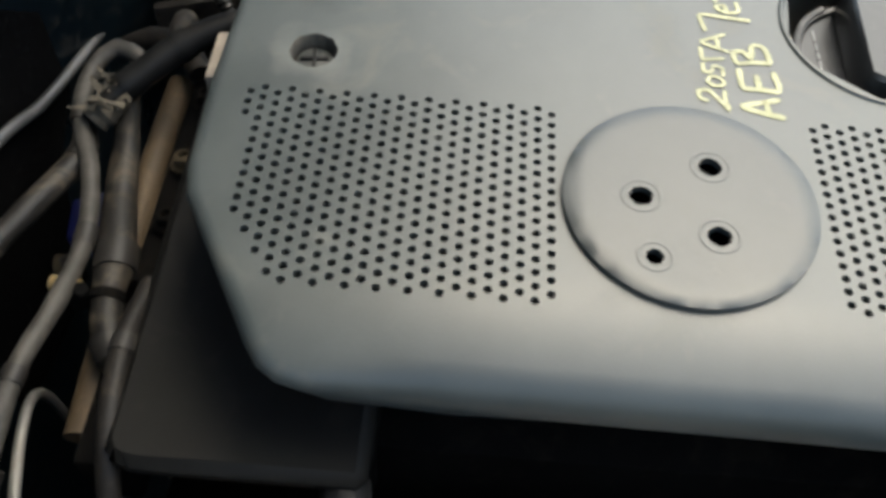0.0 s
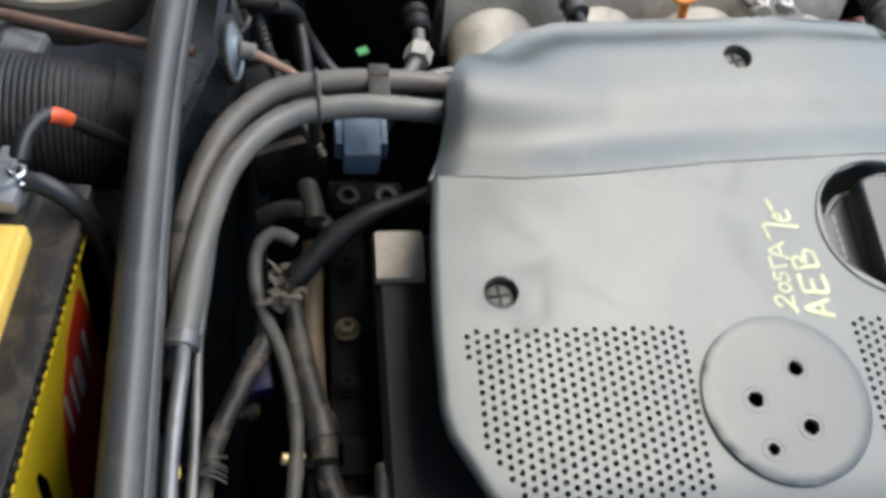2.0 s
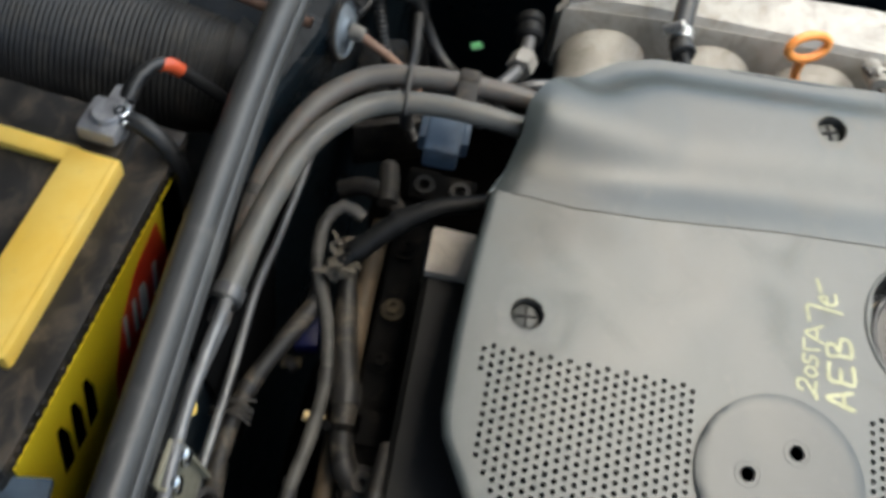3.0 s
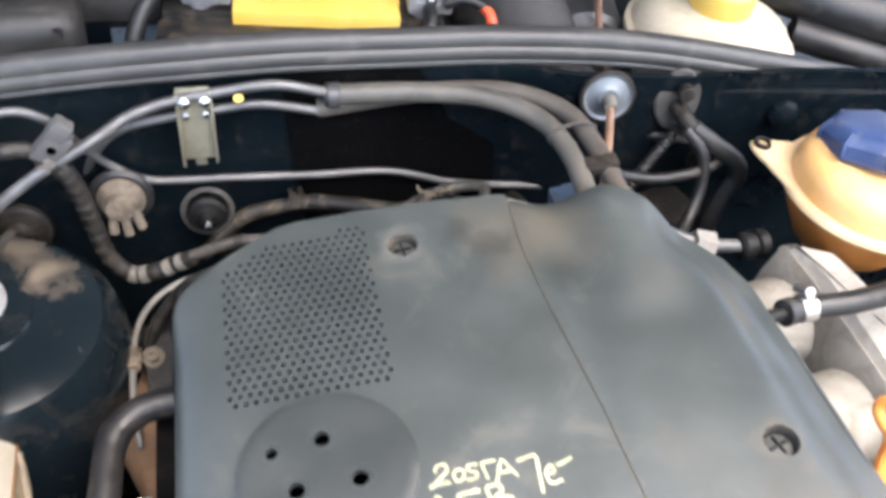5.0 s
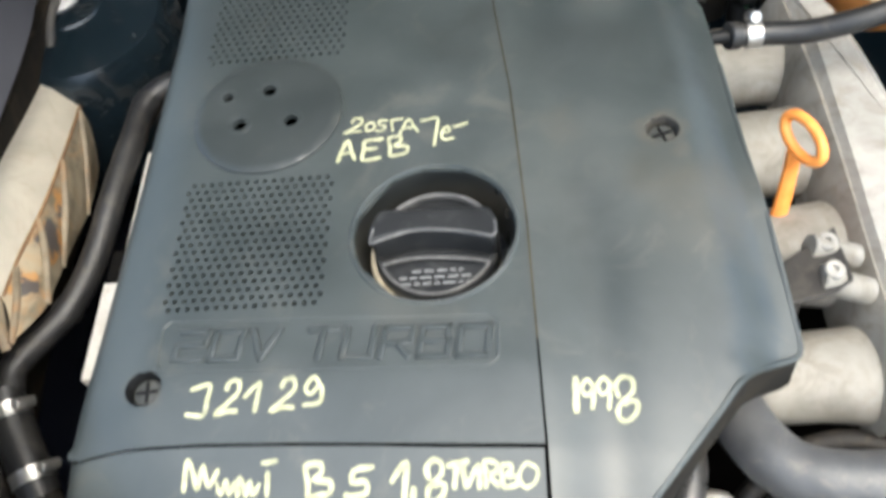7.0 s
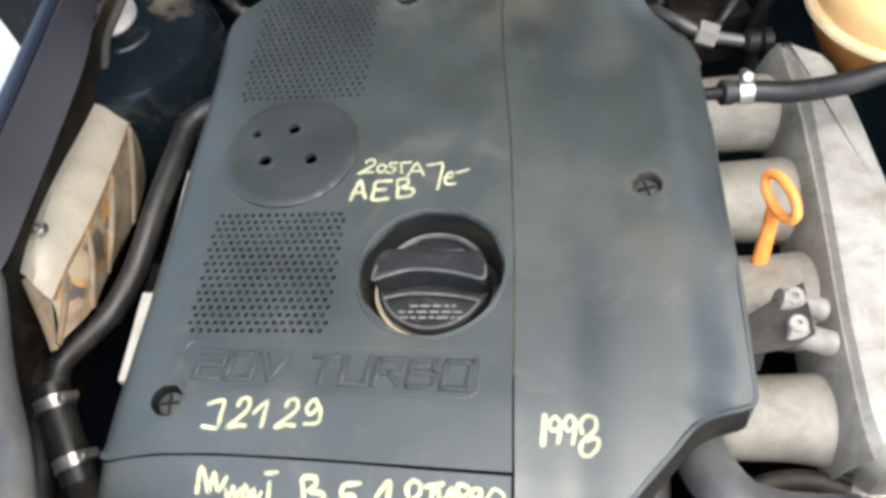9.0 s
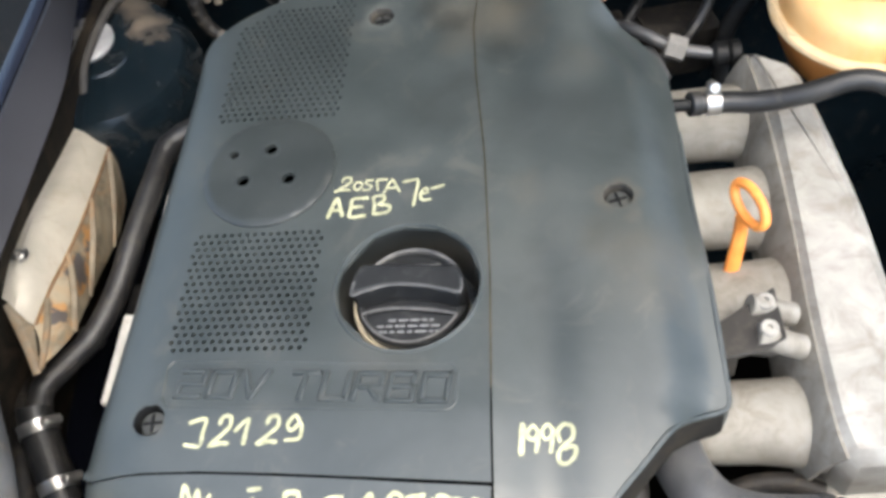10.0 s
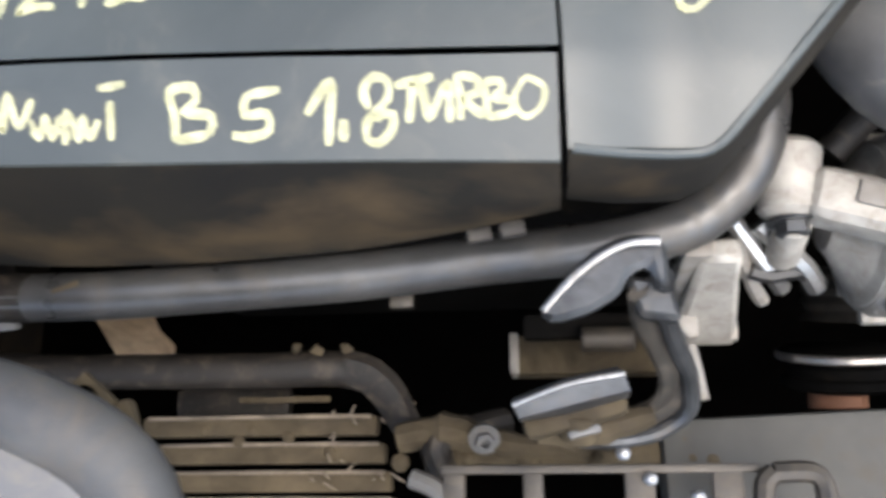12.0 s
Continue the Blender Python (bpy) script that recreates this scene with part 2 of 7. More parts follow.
DUST_TAPE = mat("dusty_tape", (0.10, 0.092, 0.08), (0.20, 0.185, 0.16), 0.8, blotch=90, dust=(0.05, 0.045, 0.04), dust_amount=0.4, dust_scale=120)
COWL_BLACK = mat("dusty_cowl_plastic", (0.017, 0.0165, 0.016), (0.032, 0.031, 0.03), 0.5, blotch=40, dust=(0.12, 0.105, 0.085), dust_amount=0.4, dust_scale=50)
COPPER = mat("copper_winding", (0.085, 0.014, 0.01), (0.17, 0.032, 0.018), 0.45, metal=0.5, grain=400, bump=0.6)
WING_PAINT = mat("wing_paint", (0.010, 0.012, 0.020), (0.014, 0.017, 0.027), 0.22, spec=0.6, blotch=6)


def stain(m, at, radius, colour, amount, soft=0.5, rough=None):
    """A smudge with a ragged edge at one place (centimetres, engine frame) of a surface."""
    nt = m.node_tree
    n, link = nt.nodes, nt.links.new
    sh = n["Principled BSDF"]
    tc = n.new("ShaderNodeTexCoord")
    nz = n.new("ShaderNodeTexNoise")
    nz.inputs["Scale"].default_value = 90.0 / radius
    nz.inputs["Detail"].default_value = 5.0
    link(tc.outputs["Object"], nz.inputs["Vector"])
    off = n.new("ShaderNodeVectorMath")
    off.operation = "MULTIPLY_ADD"
    k = radius * 0.024
    off.inputs[1].default_value = (k, k, k)
    link(nz.outputs["Color"], off.inputs[0])
    link(tc.outputs["Object"], off.inputs[2])
    dist = n.new("ShaderNodeVectorMath")
    dist.operation = "DISTANCE"
    dist.inputs[1].default_value = CM @ Vector(at) + Vector((k, k, k)) * 0.5
    link(off.outputs[0], dist.inputs[0])
    mr = n.new("ShaderNodeMapRange")
    mr.inputs["From Min"].default_value, mr.inputs["From Max"].default_value = radius * 0.01, radius * 0.01 * (1 - soft)
    mr.inputs["To Min"].default_value, mr.inputs["To Max"].default_value = 0.0, amount
    link(dist.outputs["Value"], mr.inputs["Value"])
    mix = n.new("ShaderNodeMix")
    mix.data_type = "RGBA"
    mix.inputs["B"].default_value = (*colour, 1)
    link(mr.outputs[0], mix.inputs["Factor"])
    link(sh.inputs["Base Color"].links[0].from_socket, mix.inputs["A"])
    link(mix.outputs["Result"], sh.inputs["Base Color"])
    if rough is not None:
        rm = n.new("ShaderNodeMix")
        rm.inputs["B"].default_value = rough
        link(mr.outputs[0], rm.inputs["Factor"])
        link(sh.inputs["Roughness"].links[0].from_socket, rm.inputs["A"])
        link(rm.outputs["Result"], sh.inputs["Roughness"])


GREASE, BROWN, PALE = (0.016, 0.018, 0.017), (0.12, 0.095, 0.06), (0.17, 0.17, 0.155)
for at, r, col, amt, soft, rgh in (((15.5, 15.5, 0), 5.5, BROWN, 0.40, 0.95, 0.75), ((6.9, 16.1, 0), 2.0, PALE, 0.4, 0.7, 0.8), ((25.1, -2.9, -1), 1.9, BROWN, 0.45, 0.6, 0.8), ((-4.65, -19.1, 0), 1.6, BROWN, 0.3, 0.6, 0.8),
                                   ((20.5, -6.0, -1), 5.0, PALE, 0.2, 0.97, 0.6), ((26.5, -8.0, -1.5), 4.5, BROWN, 0.28, 0.97, 0.7), ((13.0, 14.9, 0), 1.9, GREASE, 0.5, 0.7, 0.36), ((16.5, 12.0, 0), 2.0, GREASE, 0.45, 0.7, 0.36), ((10.6, 16.4, 0), 1.5, GREASE, 0.45, 0.7, 0.36), ((22.5, 9.5, 0), 2.4, BROWN, 0.12, 0.95, 0.5), ((27.5, 2.0, -1), 2.0, GREASE, 0.4, 0.8, 0.35), ((19.0, -1.5, -1), 2.2, BROWN, 0.16, 0.9, 0.7),
                                   ((14.0, 8.2, 0), 2.0, GREASE, 0.4, 0.9, 0.32), ((11.5, 6.0, 0), 3.0, GREASE, 0.35, 0.95, 0.34), ((3.0, -20.2, -0.3), 3.5, PALE, 0.12, 0.97, 0.6), ((10.0, -14.0, 0), 3.5, BROWN, 0.15, 0.97, 0.65)):
    stain(PLASTIC, at, r, col, amt, soft, rgh)
for at, r in (((-1.5, 8.5, 0), 6.5), ((0.5, 14.0, 0), 6.0), ((0, -9.8, 0), 6.0), ((21.0, 6.0, 0), 5.0), ((18.8, -10.0, -0.5), 4.0)):
    stain(PLASTIC, at, r, (0.021, 0.025, 0.025), 0.38, 0.85, 0.35)
for at, r in (((-19.6, 2.2, -10.3), 1.7), ((-20.5, -1.5, -10.0), 1.9), ((-20.4, -6.2, -9.0), 1.6)):
    stain(RUST, at, r, (0.44, 0.20, 0.045), 0.7, 0.3, 0.85)
    stain(RUST, at, r * 0.8, (0.06, 0.06, 0.062), 0.95, 0.25, 0.5)
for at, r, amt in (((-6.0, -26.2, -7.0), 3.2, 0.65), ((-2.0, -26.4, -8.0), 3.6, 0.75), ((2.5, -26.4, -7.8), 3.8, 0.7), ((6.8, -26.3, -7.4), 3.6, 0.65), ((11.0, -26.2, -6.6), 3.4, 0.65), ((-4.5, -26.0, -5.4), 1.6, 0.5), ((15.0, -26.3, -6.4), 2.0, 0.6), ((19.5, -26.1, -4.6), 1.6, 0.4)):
    stain(FRONT_DIRT_SHADE, at, r, (0.10, 0.071, 0.040), amt, 0.8, 0.95)
for at, r, amt in (((-18.8, 24.8, -6.5), 2.5, 0.7), ((-25.5, 22.5, -5.5), 4.0, 0.4), ((-22.0, 27.5, -7), 3.2, 0.5)):
    stain(TOWER, at, r, (0.17, 0.135, 0.10), amt, 0.6, 0.9)


# ---- mesh tools (centimetres) ----
def part(name, bm, material, parent=None, label="", smooth=True, world_made=False):
    """Links a bmesh, drawn in centimetres in the engine's frame, as one mesh object."""
    if not world_made:
        bm.transform(CM)
    bm.normal_update()
    if smooth:
        for f in bm.faces:
            f.smooth = True
        for e in bm.edges:
            if len(e.link_faces) == 2 and e.calc_face_angle(0.0) > 0.62:
                e.smooth = False
    me = bpy.data.meshes.new(name)
    bm.to_mesh(me)
    bm.free()
    me.materials.append(material)
    ob = new(name, me)
    if parent is not None:
        ob.parent = parent
        ob.matrix_parent_inverse = parent.matrix_world.inverted()
    if label:
        tagged(ob, label=label)
    return ob


GROUPS = {"heater_hose": "heater hoses behind the engine", "wire_loom": "wire looms behind the engine", "taped_loom": "taped looms on the wing side", "battery_cable": "cables on the battery",
          "vacuum_hose": "vacuum hoses behind the engine", "cowl_hose": "hoses in the cowl", "bulkhead_grommet": "grommets in the bulkhead"}


def thing(name, at, label, category, group="", kind=""):
    """An Empty at the base of a thing, to carry its parts."""
    ob = new(name)
    group = group or GROUPS.get(name, "")
    ob.empty_display_size = 0.02
    ob.matrix_world = CAR @ Matrix.Translation(Vector(at) * 0.01)
    return tagged(ob, label, category, group, kind)


def merge(*bms):
    out = bms[0]
    for b in bms[1:]:
        me = bpy.data.meshes.new("tmp")
        b.to_mesh(me)
        out.from_mesh(me)
        b.free()
        bpy.data.meshes.remove(me)
    return out


def axes_to(d, up=(0, 0, 1)):
    """A turn whose z axis runs along d."""
    d = Vector(d).normalized()
    u = Vector(up)
    if abs(d.dot(u.normalized())) > 0.99:
        u = Vector((0, 1, 0))
    x = u.cross(d).normalized()
    y = d.cross(x)
    return Matrix((x, y, d)).transposed()


def box(c, size, bevel=0.2, rot=(0, 0, 0), segs=2):
    bm = bmesh.new()
    bmesh.ops.create_cube(bm, size=1.0)
    bmesh.ops.scale(bm, vec=size, verts=bm.verts)
    if bevel:
        bmesh.ops.bevel(bm, geom=list(bm.edges), offset=min(bevel, 0.45 * min(size)), segments=segs, affect="EDGES", profile=0.6)
    bmesh.ops.transform(bm, matrix=Matrix.Translation(c) @ Euler([radians(a) for a in rot]).to_matrix().to_4x4(), verts=bm.verts)
    return bm


def lathe(profile, at=(0, 0, 0), along=(0, 0, 1), segs=32, wobble=0.0):
    """Turns (radius, height) pairs about the axis from at, along a way."""
    bm = bmesh.new()
    rings = []
    for r, h in profile:
        if r < 1e-4:
            rings.append([bm.verts.new((0, 0, h))])
        else:
            rings.append([bm.verts.new((r * math.cos(2 * math.pi * k / segs), r * math.sin(2 * math.pi * k / segs), h)) for k in range(segs)])
    for a, b in zip(rings, rings[1:]):
        for k in range(segs):
            j = (k + 1) % segs
            q = [a[k % len(a)], a[j % len(a)], b[j % len(b)], b[k % len(b)]]
            q = list(dict.fromkeys(q))
            if len(q) > 2:
                bm.faces.new(q)
    bmesh.ops.recalc_face_normals(bm, faces=bm.faces)
    bm.transform(Matrix.Translation(at) @ axes_to(along).to_4x4())
    return bm


def cyl(p, q, r, r2=None, segs=20, bevel=0.08):
    p, q = Vector(p), Vector(q)
    h = (q - p).length
    r2 = r if r2 is None else r2
    b = min(bevel, h * 0.4, r * 0.5)
    return lathe([(0, 0), (r - b, 0), (r, b), (r2, h - b), (r2 - b, h), (0, h)], p, q - p, segs)


def curve_points(pts, step=0.8):
    """A smooth line through the points (centripetal-like cubic), at even steps."""
    pts = [Vector(p) for p in pts]
    if len(pts) == 2:
        n = max(2, int((pts[1] - pts[0]).length / (step * 3)))
        return [pts[0].lerp(pts[1], k / n) for k in range(n + 1)]
    out = []
    ext = [2 * pts[0] - pts[1], *pts, 2 * pts[-1] - pts[-2]]
    for i in range(1, len(ext) - 2):
        a, b, c, d = ext[i - 1:i + 3]
        L = (c - b).length
        m1 = (c - a) * (L / max((c - b).length + (b - a).length, 1e-6))
        m2 = (d - b) * (L / max((d - c).length + (c - b).length, 1e-6))
        n = max(2, int(L / step))
        for k in range(n):
            t = k / n
            out.append((2 * t**3 - 3 * t * t + 1) * b + (t**3 - 2 * t * t + t) * m1 + (3 * t * t - 2 * t**3) * c + (t**3 - t * t) * m2)
    out.append(pts[-1])
    return out


def tube(pts, r, segs=14, step=0.8, rough=0.0, flat=1.0, rib=0.0, rib_len=1.0, seed=1, ends=True):
    """A hose or pipe along the points. r: one radius or one for each point."""
    line = curve_points(pts, step)
    n = len(line)
    radii = [r] * n if not isinstance(r, (list, tuple)) else [float(v) for v in np.interp(np.linspace(0, 1, n), np.linspace(0, 1, len(r)), r)]
    rnd = random.Random(seed)
    bm = bmesh.new()
    rings = []
    side = None
    run = 0.0
    for i, p in enumerate(line):
        d = (line[min(i + 1, n - 1)] - line[max(i - 1, 0)]).normalized()
        if side is None:
            side = axes_to(d).col[0].copy()
        side = (side - d * side.dot(d)).normalized()
        other = d.cross(side)
        if i:
            run += (p - line[i - 1]).length
        rad = radii[i] * (1 + rough * (rnd.random() - 0.5)) + (rib * math.sin(run / rib_len * 2 * math.pi) if rib else 0)
        rings.append([bm.verts.new(p + rad * (math.cos(a) * side + flat * math.sin(a) * other)) for a in (2 * math.pi * k / segs for k in range(segs))])
    for a, b in zip(rings, rings[1:]):
        for k in range(segs):
            bm.faces.new((a[k], a[(k + 1) % segs], b[(k + 1) % segs], b[k]))
    if ends:
        bm.faces.new(rings[0][::-1])
        bm.faces.new(rings[-1])
    return bm


def inside(poly, x, y):
    """Which of the points lie within a polygon."""
    p = np.asarray(poly, float)
    q = np.roll(p, -1, 0)
    hit = np.zeros(np.shape(x), bool)
    for (ax, ay), (bx, by) in zip(p, q):
        cross = ((ay > y) != (by > y)) & (x < (bx - ax) * (y - ay) / ((by - ay) or 1e-9) + ax)
        hit ^= cross
    return hit


def dist_to(line, x, y, closed=False):
    p = np.asarray(line, float)
    q = np.roll(p, -1, 0)
    best = np.full(np.shape(x), 1e9)
    for i in range(len(p) - (0 if closed else 1)):
        a, d = p[i], q[i] - p[i]
        t = np.clip(((x - a[0]) * d[0] + (y - a[1]) * d[1]) / max(d @ d, 1e-9), 0, 1)
        best = np.minimum(best, np.hypot(x - a[0] - t * d[0], y - a[1] - t * d[1]))
    return best


def resample(line, step, closed=True):
    pts = [Vector((*p, 0)) for p in line]
    if closed:
        pts.append(pts[0])
    out = []
    for a, b in zip(pts, pts[1:]):
        n = max(1, round((b - a).length / step))
        out += [tuple((a.lerp(b, k / n))[:2]) for k in range(n)]
    if not closed:
        out.append(tuple(pts[-1][:2]))
    return out


def sheet(outline, holes, step, height, skirt=1.0, wall=0.35, edge_step=0.6, flare=0.0, fine_rim=False):
    """A plate with an outline and round holes (x, y, r, corners) that follows height(x, y), with walls inside the holes and a skirt round it."""
    rim = resample(outline, edge_step)
    verts = [Vector(p) for p in rim]
    edges = [(i, (i + 1) % len(rim)) for i in range(len(rim))]
    for hx, hy, hr, hn in holes:
        s = len(verts)
        verts += [Vector((hx + hr * math.cos(2 * math.pi * (k + 0.5) / hn), hy + hr * math.sin(2 * math.pi * (k + 0.5) / hn))) for k in range(hn)]
        edges += [(s + k, s + (k + 1) % hn) for k in range(hn)]
    arr = np.array(rim)
    gx, gy = np.meshgrid(np.arange(arr[:, 0].min(), arr[:, 0].max(), step), np.arange(arr[:, 1].min(), arr[:, 1].max(), step))
    gx[1::2] += step / 2
    gx, gy = gx.ravel(), gy.ravel()
    ahead = np.roll(arr, -1, 0) - np.roll(arr, 1, 0)
    side = np.stack([-ahead[:, 1], ahead[:, 0]], 1) / (np.linalg.norm(ahead, axis=1, keepdims=True) + 1e-9)
    turn = np.sum(arr[:, 0] * np.roll(arr[:, 1], -1) - np.roll(arr[:, 0], -1) * arr[:, 1])
    side = side if turn > 0 else -side
    rings, reach = [], (0.06, 0.18, 0.36, 0.6, 0.9, 1.25) if fine_rim else (0.0,)
    for d in reach if fine_rim else ():
        q = arr + side * d
        far = inside(rim, q[:, 0], q[:, 1]) & (dist_to(rim, q[:, 0], q[:, 1], True) > 0.93 * d)
        rings.append(q[far])
    keep = inside(rim, gx, gy) & (dist_to(rim, gx, gy, True) > max(0.25 * step, reach[-1] + (0.35 if fine_rim else 0.0)))
    if rings:
        q = np.concatenate(rings)
        gx, gy, keep = np.r_[q[:, 0], gx], np.r_[q[:, 1], gy], np.r_[np.ones(len(q), bool), keep]
    for hx, hy, hr, hn in holes:
        keep &= np.hypot(gx - hx, gy - hy) > hr + 0.15
    verts += [Vector((a, b)) for a, b in zip(gx[keep], gy[keep])]
    vs, es, fs = delaunay_2d_cdt(verts, edges, [], 0, 1e-5)[:3]
    xy = np.array([tuple(v) for v in vs])
    tri = np.array([f for f in fs if len(f) == 3])
    mid = xy[tri].mean(1)
    ok = inside(rim, mid[:, 0], mid[:, 1])
    for hx, hy, hr, hn in holes:
        ok &= np.hypot(mid[:, 0] - hx, mid[:, 1] - hy) > hr * 0.93
    z = height(xy[:, 0], xy[:, 1])
    bm = bmesh.new()
    bv = [bm.verts.new((a, b, c)) for (a, b), c in zip(xy, z)]
    for t in tri[ok]:
        bm.faces.new([bv[i] for i in t])
    loose = [v for v in bm.verts if not v.link_faces]
    bmesh.ops.delete(bm, geom=loose, context="VERTS")
    border = [e for e in bm.edges if len(e.link_faces) == 1]
    ret = bmesh.ops.extrude_edge_only(bm, edges=border)["geom"]
    low = [v for v in ret if isinstance(v, bmesh.types.BMVert)]
    on_rim = dist_to(rim, np.array([v.co.x for v in low]), np.array([v.co.y for v in low]), True) < 1e-3
    mid_x, mid_y = arr.mean(0)
    for v, out in zip(low, on_rim):
        v.co.z -= skirt if out else wall
        if out and flare:
            inward = Vector((mid_x - v.co.x, mid_y - v.co.y, 0)).normalized()
            v.co += inward * flare
    bmesh.ops.recalc_face_normals(bm, faces=bm.faces)
    up = sum(f.normal.z * f.calc_area() for f in bm.faces)
    if up < 0:
        bmesh.ops.reverse_faces(bm, faces=bm.faces)
    return bm


def ribbon(strokes, width, height, lift=0.03, seed=3):
    """Flat marker strokes that lie on a surface: each stroke a list of (x, y)."""
    rnd = random.Random(seed)
    bm = bmesh.new()
    for st in strokes:
        line = curve_points([(*p, 0) for p in st], width * 0.6) if len(st) > 2 else [Vector((*st[0], 0)).lerp(Vector((*st[-1], 0)), k / 6) for k in range(7)]
        prev = None
        for i, p in enumerate(line):
            d = line[min(i + 1, len(line) - 1)] - line[max(i - 1, 0)]
            if d.length < 1e-6:
                continue
            d.normalize()
            s = Vector((-d.y, d.x, 0)) * width * 0.5 * (0.85 + 0.3 * rnd.random()) * (0.7 if i in (0, len(line) - 1) else 1)
            cur = []
            for q in (p - s, p + s):
                q.z = float(height(np.array([q.x]), np.array([q.y]))[0]) + lift
                cur.append(bm.verts.new(q))
            if prev:
                bm.faces.new((prev[0], prev[1], cur[1], cur[0]))
            prev = cur
    return bm


def bolt_bm(p, along, r=0.55, h=0.45, sides=6, washer=0.9):
    p, along = Vector(p), Vector(along).normalized()
    a = lathe([(0, 0), (washer, 0), (washer, 0.12), (0, 0.12)], p, along, 20)
    b = lathe([(r, 0.1), (r, 0.1 + h), (r * 0.8, 0.16 + h), (r * 0.5, 0.14 + h), (r * 0.45, h * 0.6), (0, h * 0.6)], p, along, sides)
    return merge(a, b)


def clamp_bm(p, along, r, width=1.0, screw=(0, 0, 1)):
    """A hose clip: a band with a raised rim and a screw block."""
    p, along = Vector(p), Vector(along).normalized()
    band = lathe([(r - 0.05, -width / 2), (r + 0.1, -width / 2), (r + 0.07, -width / 4), (r + 0.07, width / 4), (r + 0.1, width / 2), (r - 0.05, width / 2)], p, along, 28)
    s = Vector(screw)
    s = (s - along * s.dot(along)).normalized()
    t = along.cross(s)
    c = p + s * (r + 0.35)
    block = cyl(c - t * 0.8, c + t * 0.8, 0.42, segs=10)
    return merge(band, block)


def plate(poly, m, thick, bevel=0.08):
    """A flat plate: polygon points in the plane of m, thick along its z."""
    bm = bmesh.new()
    f = bm.faces.new([bm.verts.new((x, y, 0)) for x, y in poly])
    r = bmesh.ops.extrude_face_region(bm, geom=[f])
    bmesh.ops.translate(bm, vec=(0, 0, thick), verts=[v for v in r["geom"] if isinstance(v, bmesh.types.BMVert)])
    bmesh.ops.recalc_face_normals(bm, faces=bm.faces)
    if bevel:
        bmesh.ops.bevel(bm, geom=list(bm.edges), offset=bevel, segments=1, affect="EDGES")
    bm.transform(m)
    return bm


def place(at, x_to, y_to):
    """A frame at a point with its x and y axes along two ways."""
    x = Vector(x_to).normalized()
    z = x.cross(Vector(y_to)).normalized()
    y = z.cross(x)
    return Matrix.Translation(at) @ Matrix((x, y, z)).transposed().to_4x4()


def skin(rows, thick=0.0, close=False):
    """A surface through rows of points, with an optional thickness downwards along its normals."""
    bm = bmesh.new()
    g = [[bm.verts.new(p) for p in r] for r in rows]
    for a, b in zip(g, g[1:]):
        for k in range(len(a) - (0 if close else 1)):
            j = (k + 1) % len(a)
            bm.faces.new((a[k], a[j], b[j], b[k]))
    bmesh.ops.recalc_face_normals(bm, faces=bm.faces)
    if thick:
        bmesh.ops.solidify(bm, geom=list(bm.faces), thickness=thick)
    return bm


# ---- engine cover ----
SEAM = [(14.8, 19.7), (14.6, 14.0), (15.0, 8.7), (15.9, 1.0), (16.6, -9.2), (16.9, -17.2), (17.1, -22.9)]
REAR = [(14.8, 19.6), (10.0, 20.0), (4.5, 20.2), (0.0, 20.1), (-1.4, 19.8)]
CHAMFER = [(-1.4, 19.8), (-2.0, 19.45), (-7.3, 16.45), (-8.0, 15.95)]
LEFT = [(-8.0, 15.95), (-8.45, 15.2), (-8.65, 14.2), (-8.7, 5.0), (-8.75, -4.0), (-8.85, -12.0), (-9.05, -18.5), (-9.2, -21.6)]
STRIP_LINE = [(-9.2, -21.6), (-9.0, -22.4), (-8.2, -22.65), (-6.5, -22.55), (-4.5, -22.4), (-1.0, -22.3), (4.0, -22.4), (8.0, -22.55), (16.95, -22.95)]


def seam_x(y):
    p = SEAM[::-1]
    return np.interp(y, [q[1] for q in p], [q[0] for q in p])


def roll_off(d, r, drop, power=1.7):
    t = np.clip(1 - d / r, 0, 1)
    return drop * t**power


def lip(d, r):
    """A quarter-round edge of radius r."""
    t = np.clip(1 - d / r, 0, 1)
    return r * (1 - np.sqrt(1 - t * t))


def front_slope(y):
    s = np.clip((-18.5 - y) / 7.0, 0, 1.3)
    return -1.0 * s**1.4


def left_top(x, y):
    x, y = np.asarray(x, float), np.asarray(y, float)
    z = front_slope(y)
    dr, dc, dl = dist_to(REAR, x, y), dist_to(CHAMFER, x, y), dist_to(LEFT, x, y)
    side = roll_off(np.maximum(x + 8.75, 0), 4.8, 1.15, 2.0)
    edge = np.minimum(dr, np.minimum(dc, dl))
    return z - side - lip(edge, 0.42 + 0.6 * np.clip((14.5 - y) / 5.0, 0, 1))


def bell(v, w):
    return np.exp(-((v / w) ** 2))


RIGHT_EDGE = [(15.0, 19.5), (17.0, 18.9), (19.5, 18.3), (21.5, 18.2), (23.3, 17.4), (25.0, 16.0), (27.0, 14.0), (28.5, 12.0), (29.4, 9.5), (29.8, 4.0), (30.2, -3.0), (30.8, -9.0),
              (31.2, -15.0), (31.3, -16.6), (30.9, -17.3), (29.2, -18.0), (27.6, -19.2), (26.0, -21.1), (24.3, -23.1), (22.7, -24.95), (22.1, -25.55), (21.4, -25.85), (17.25, -25.95)]


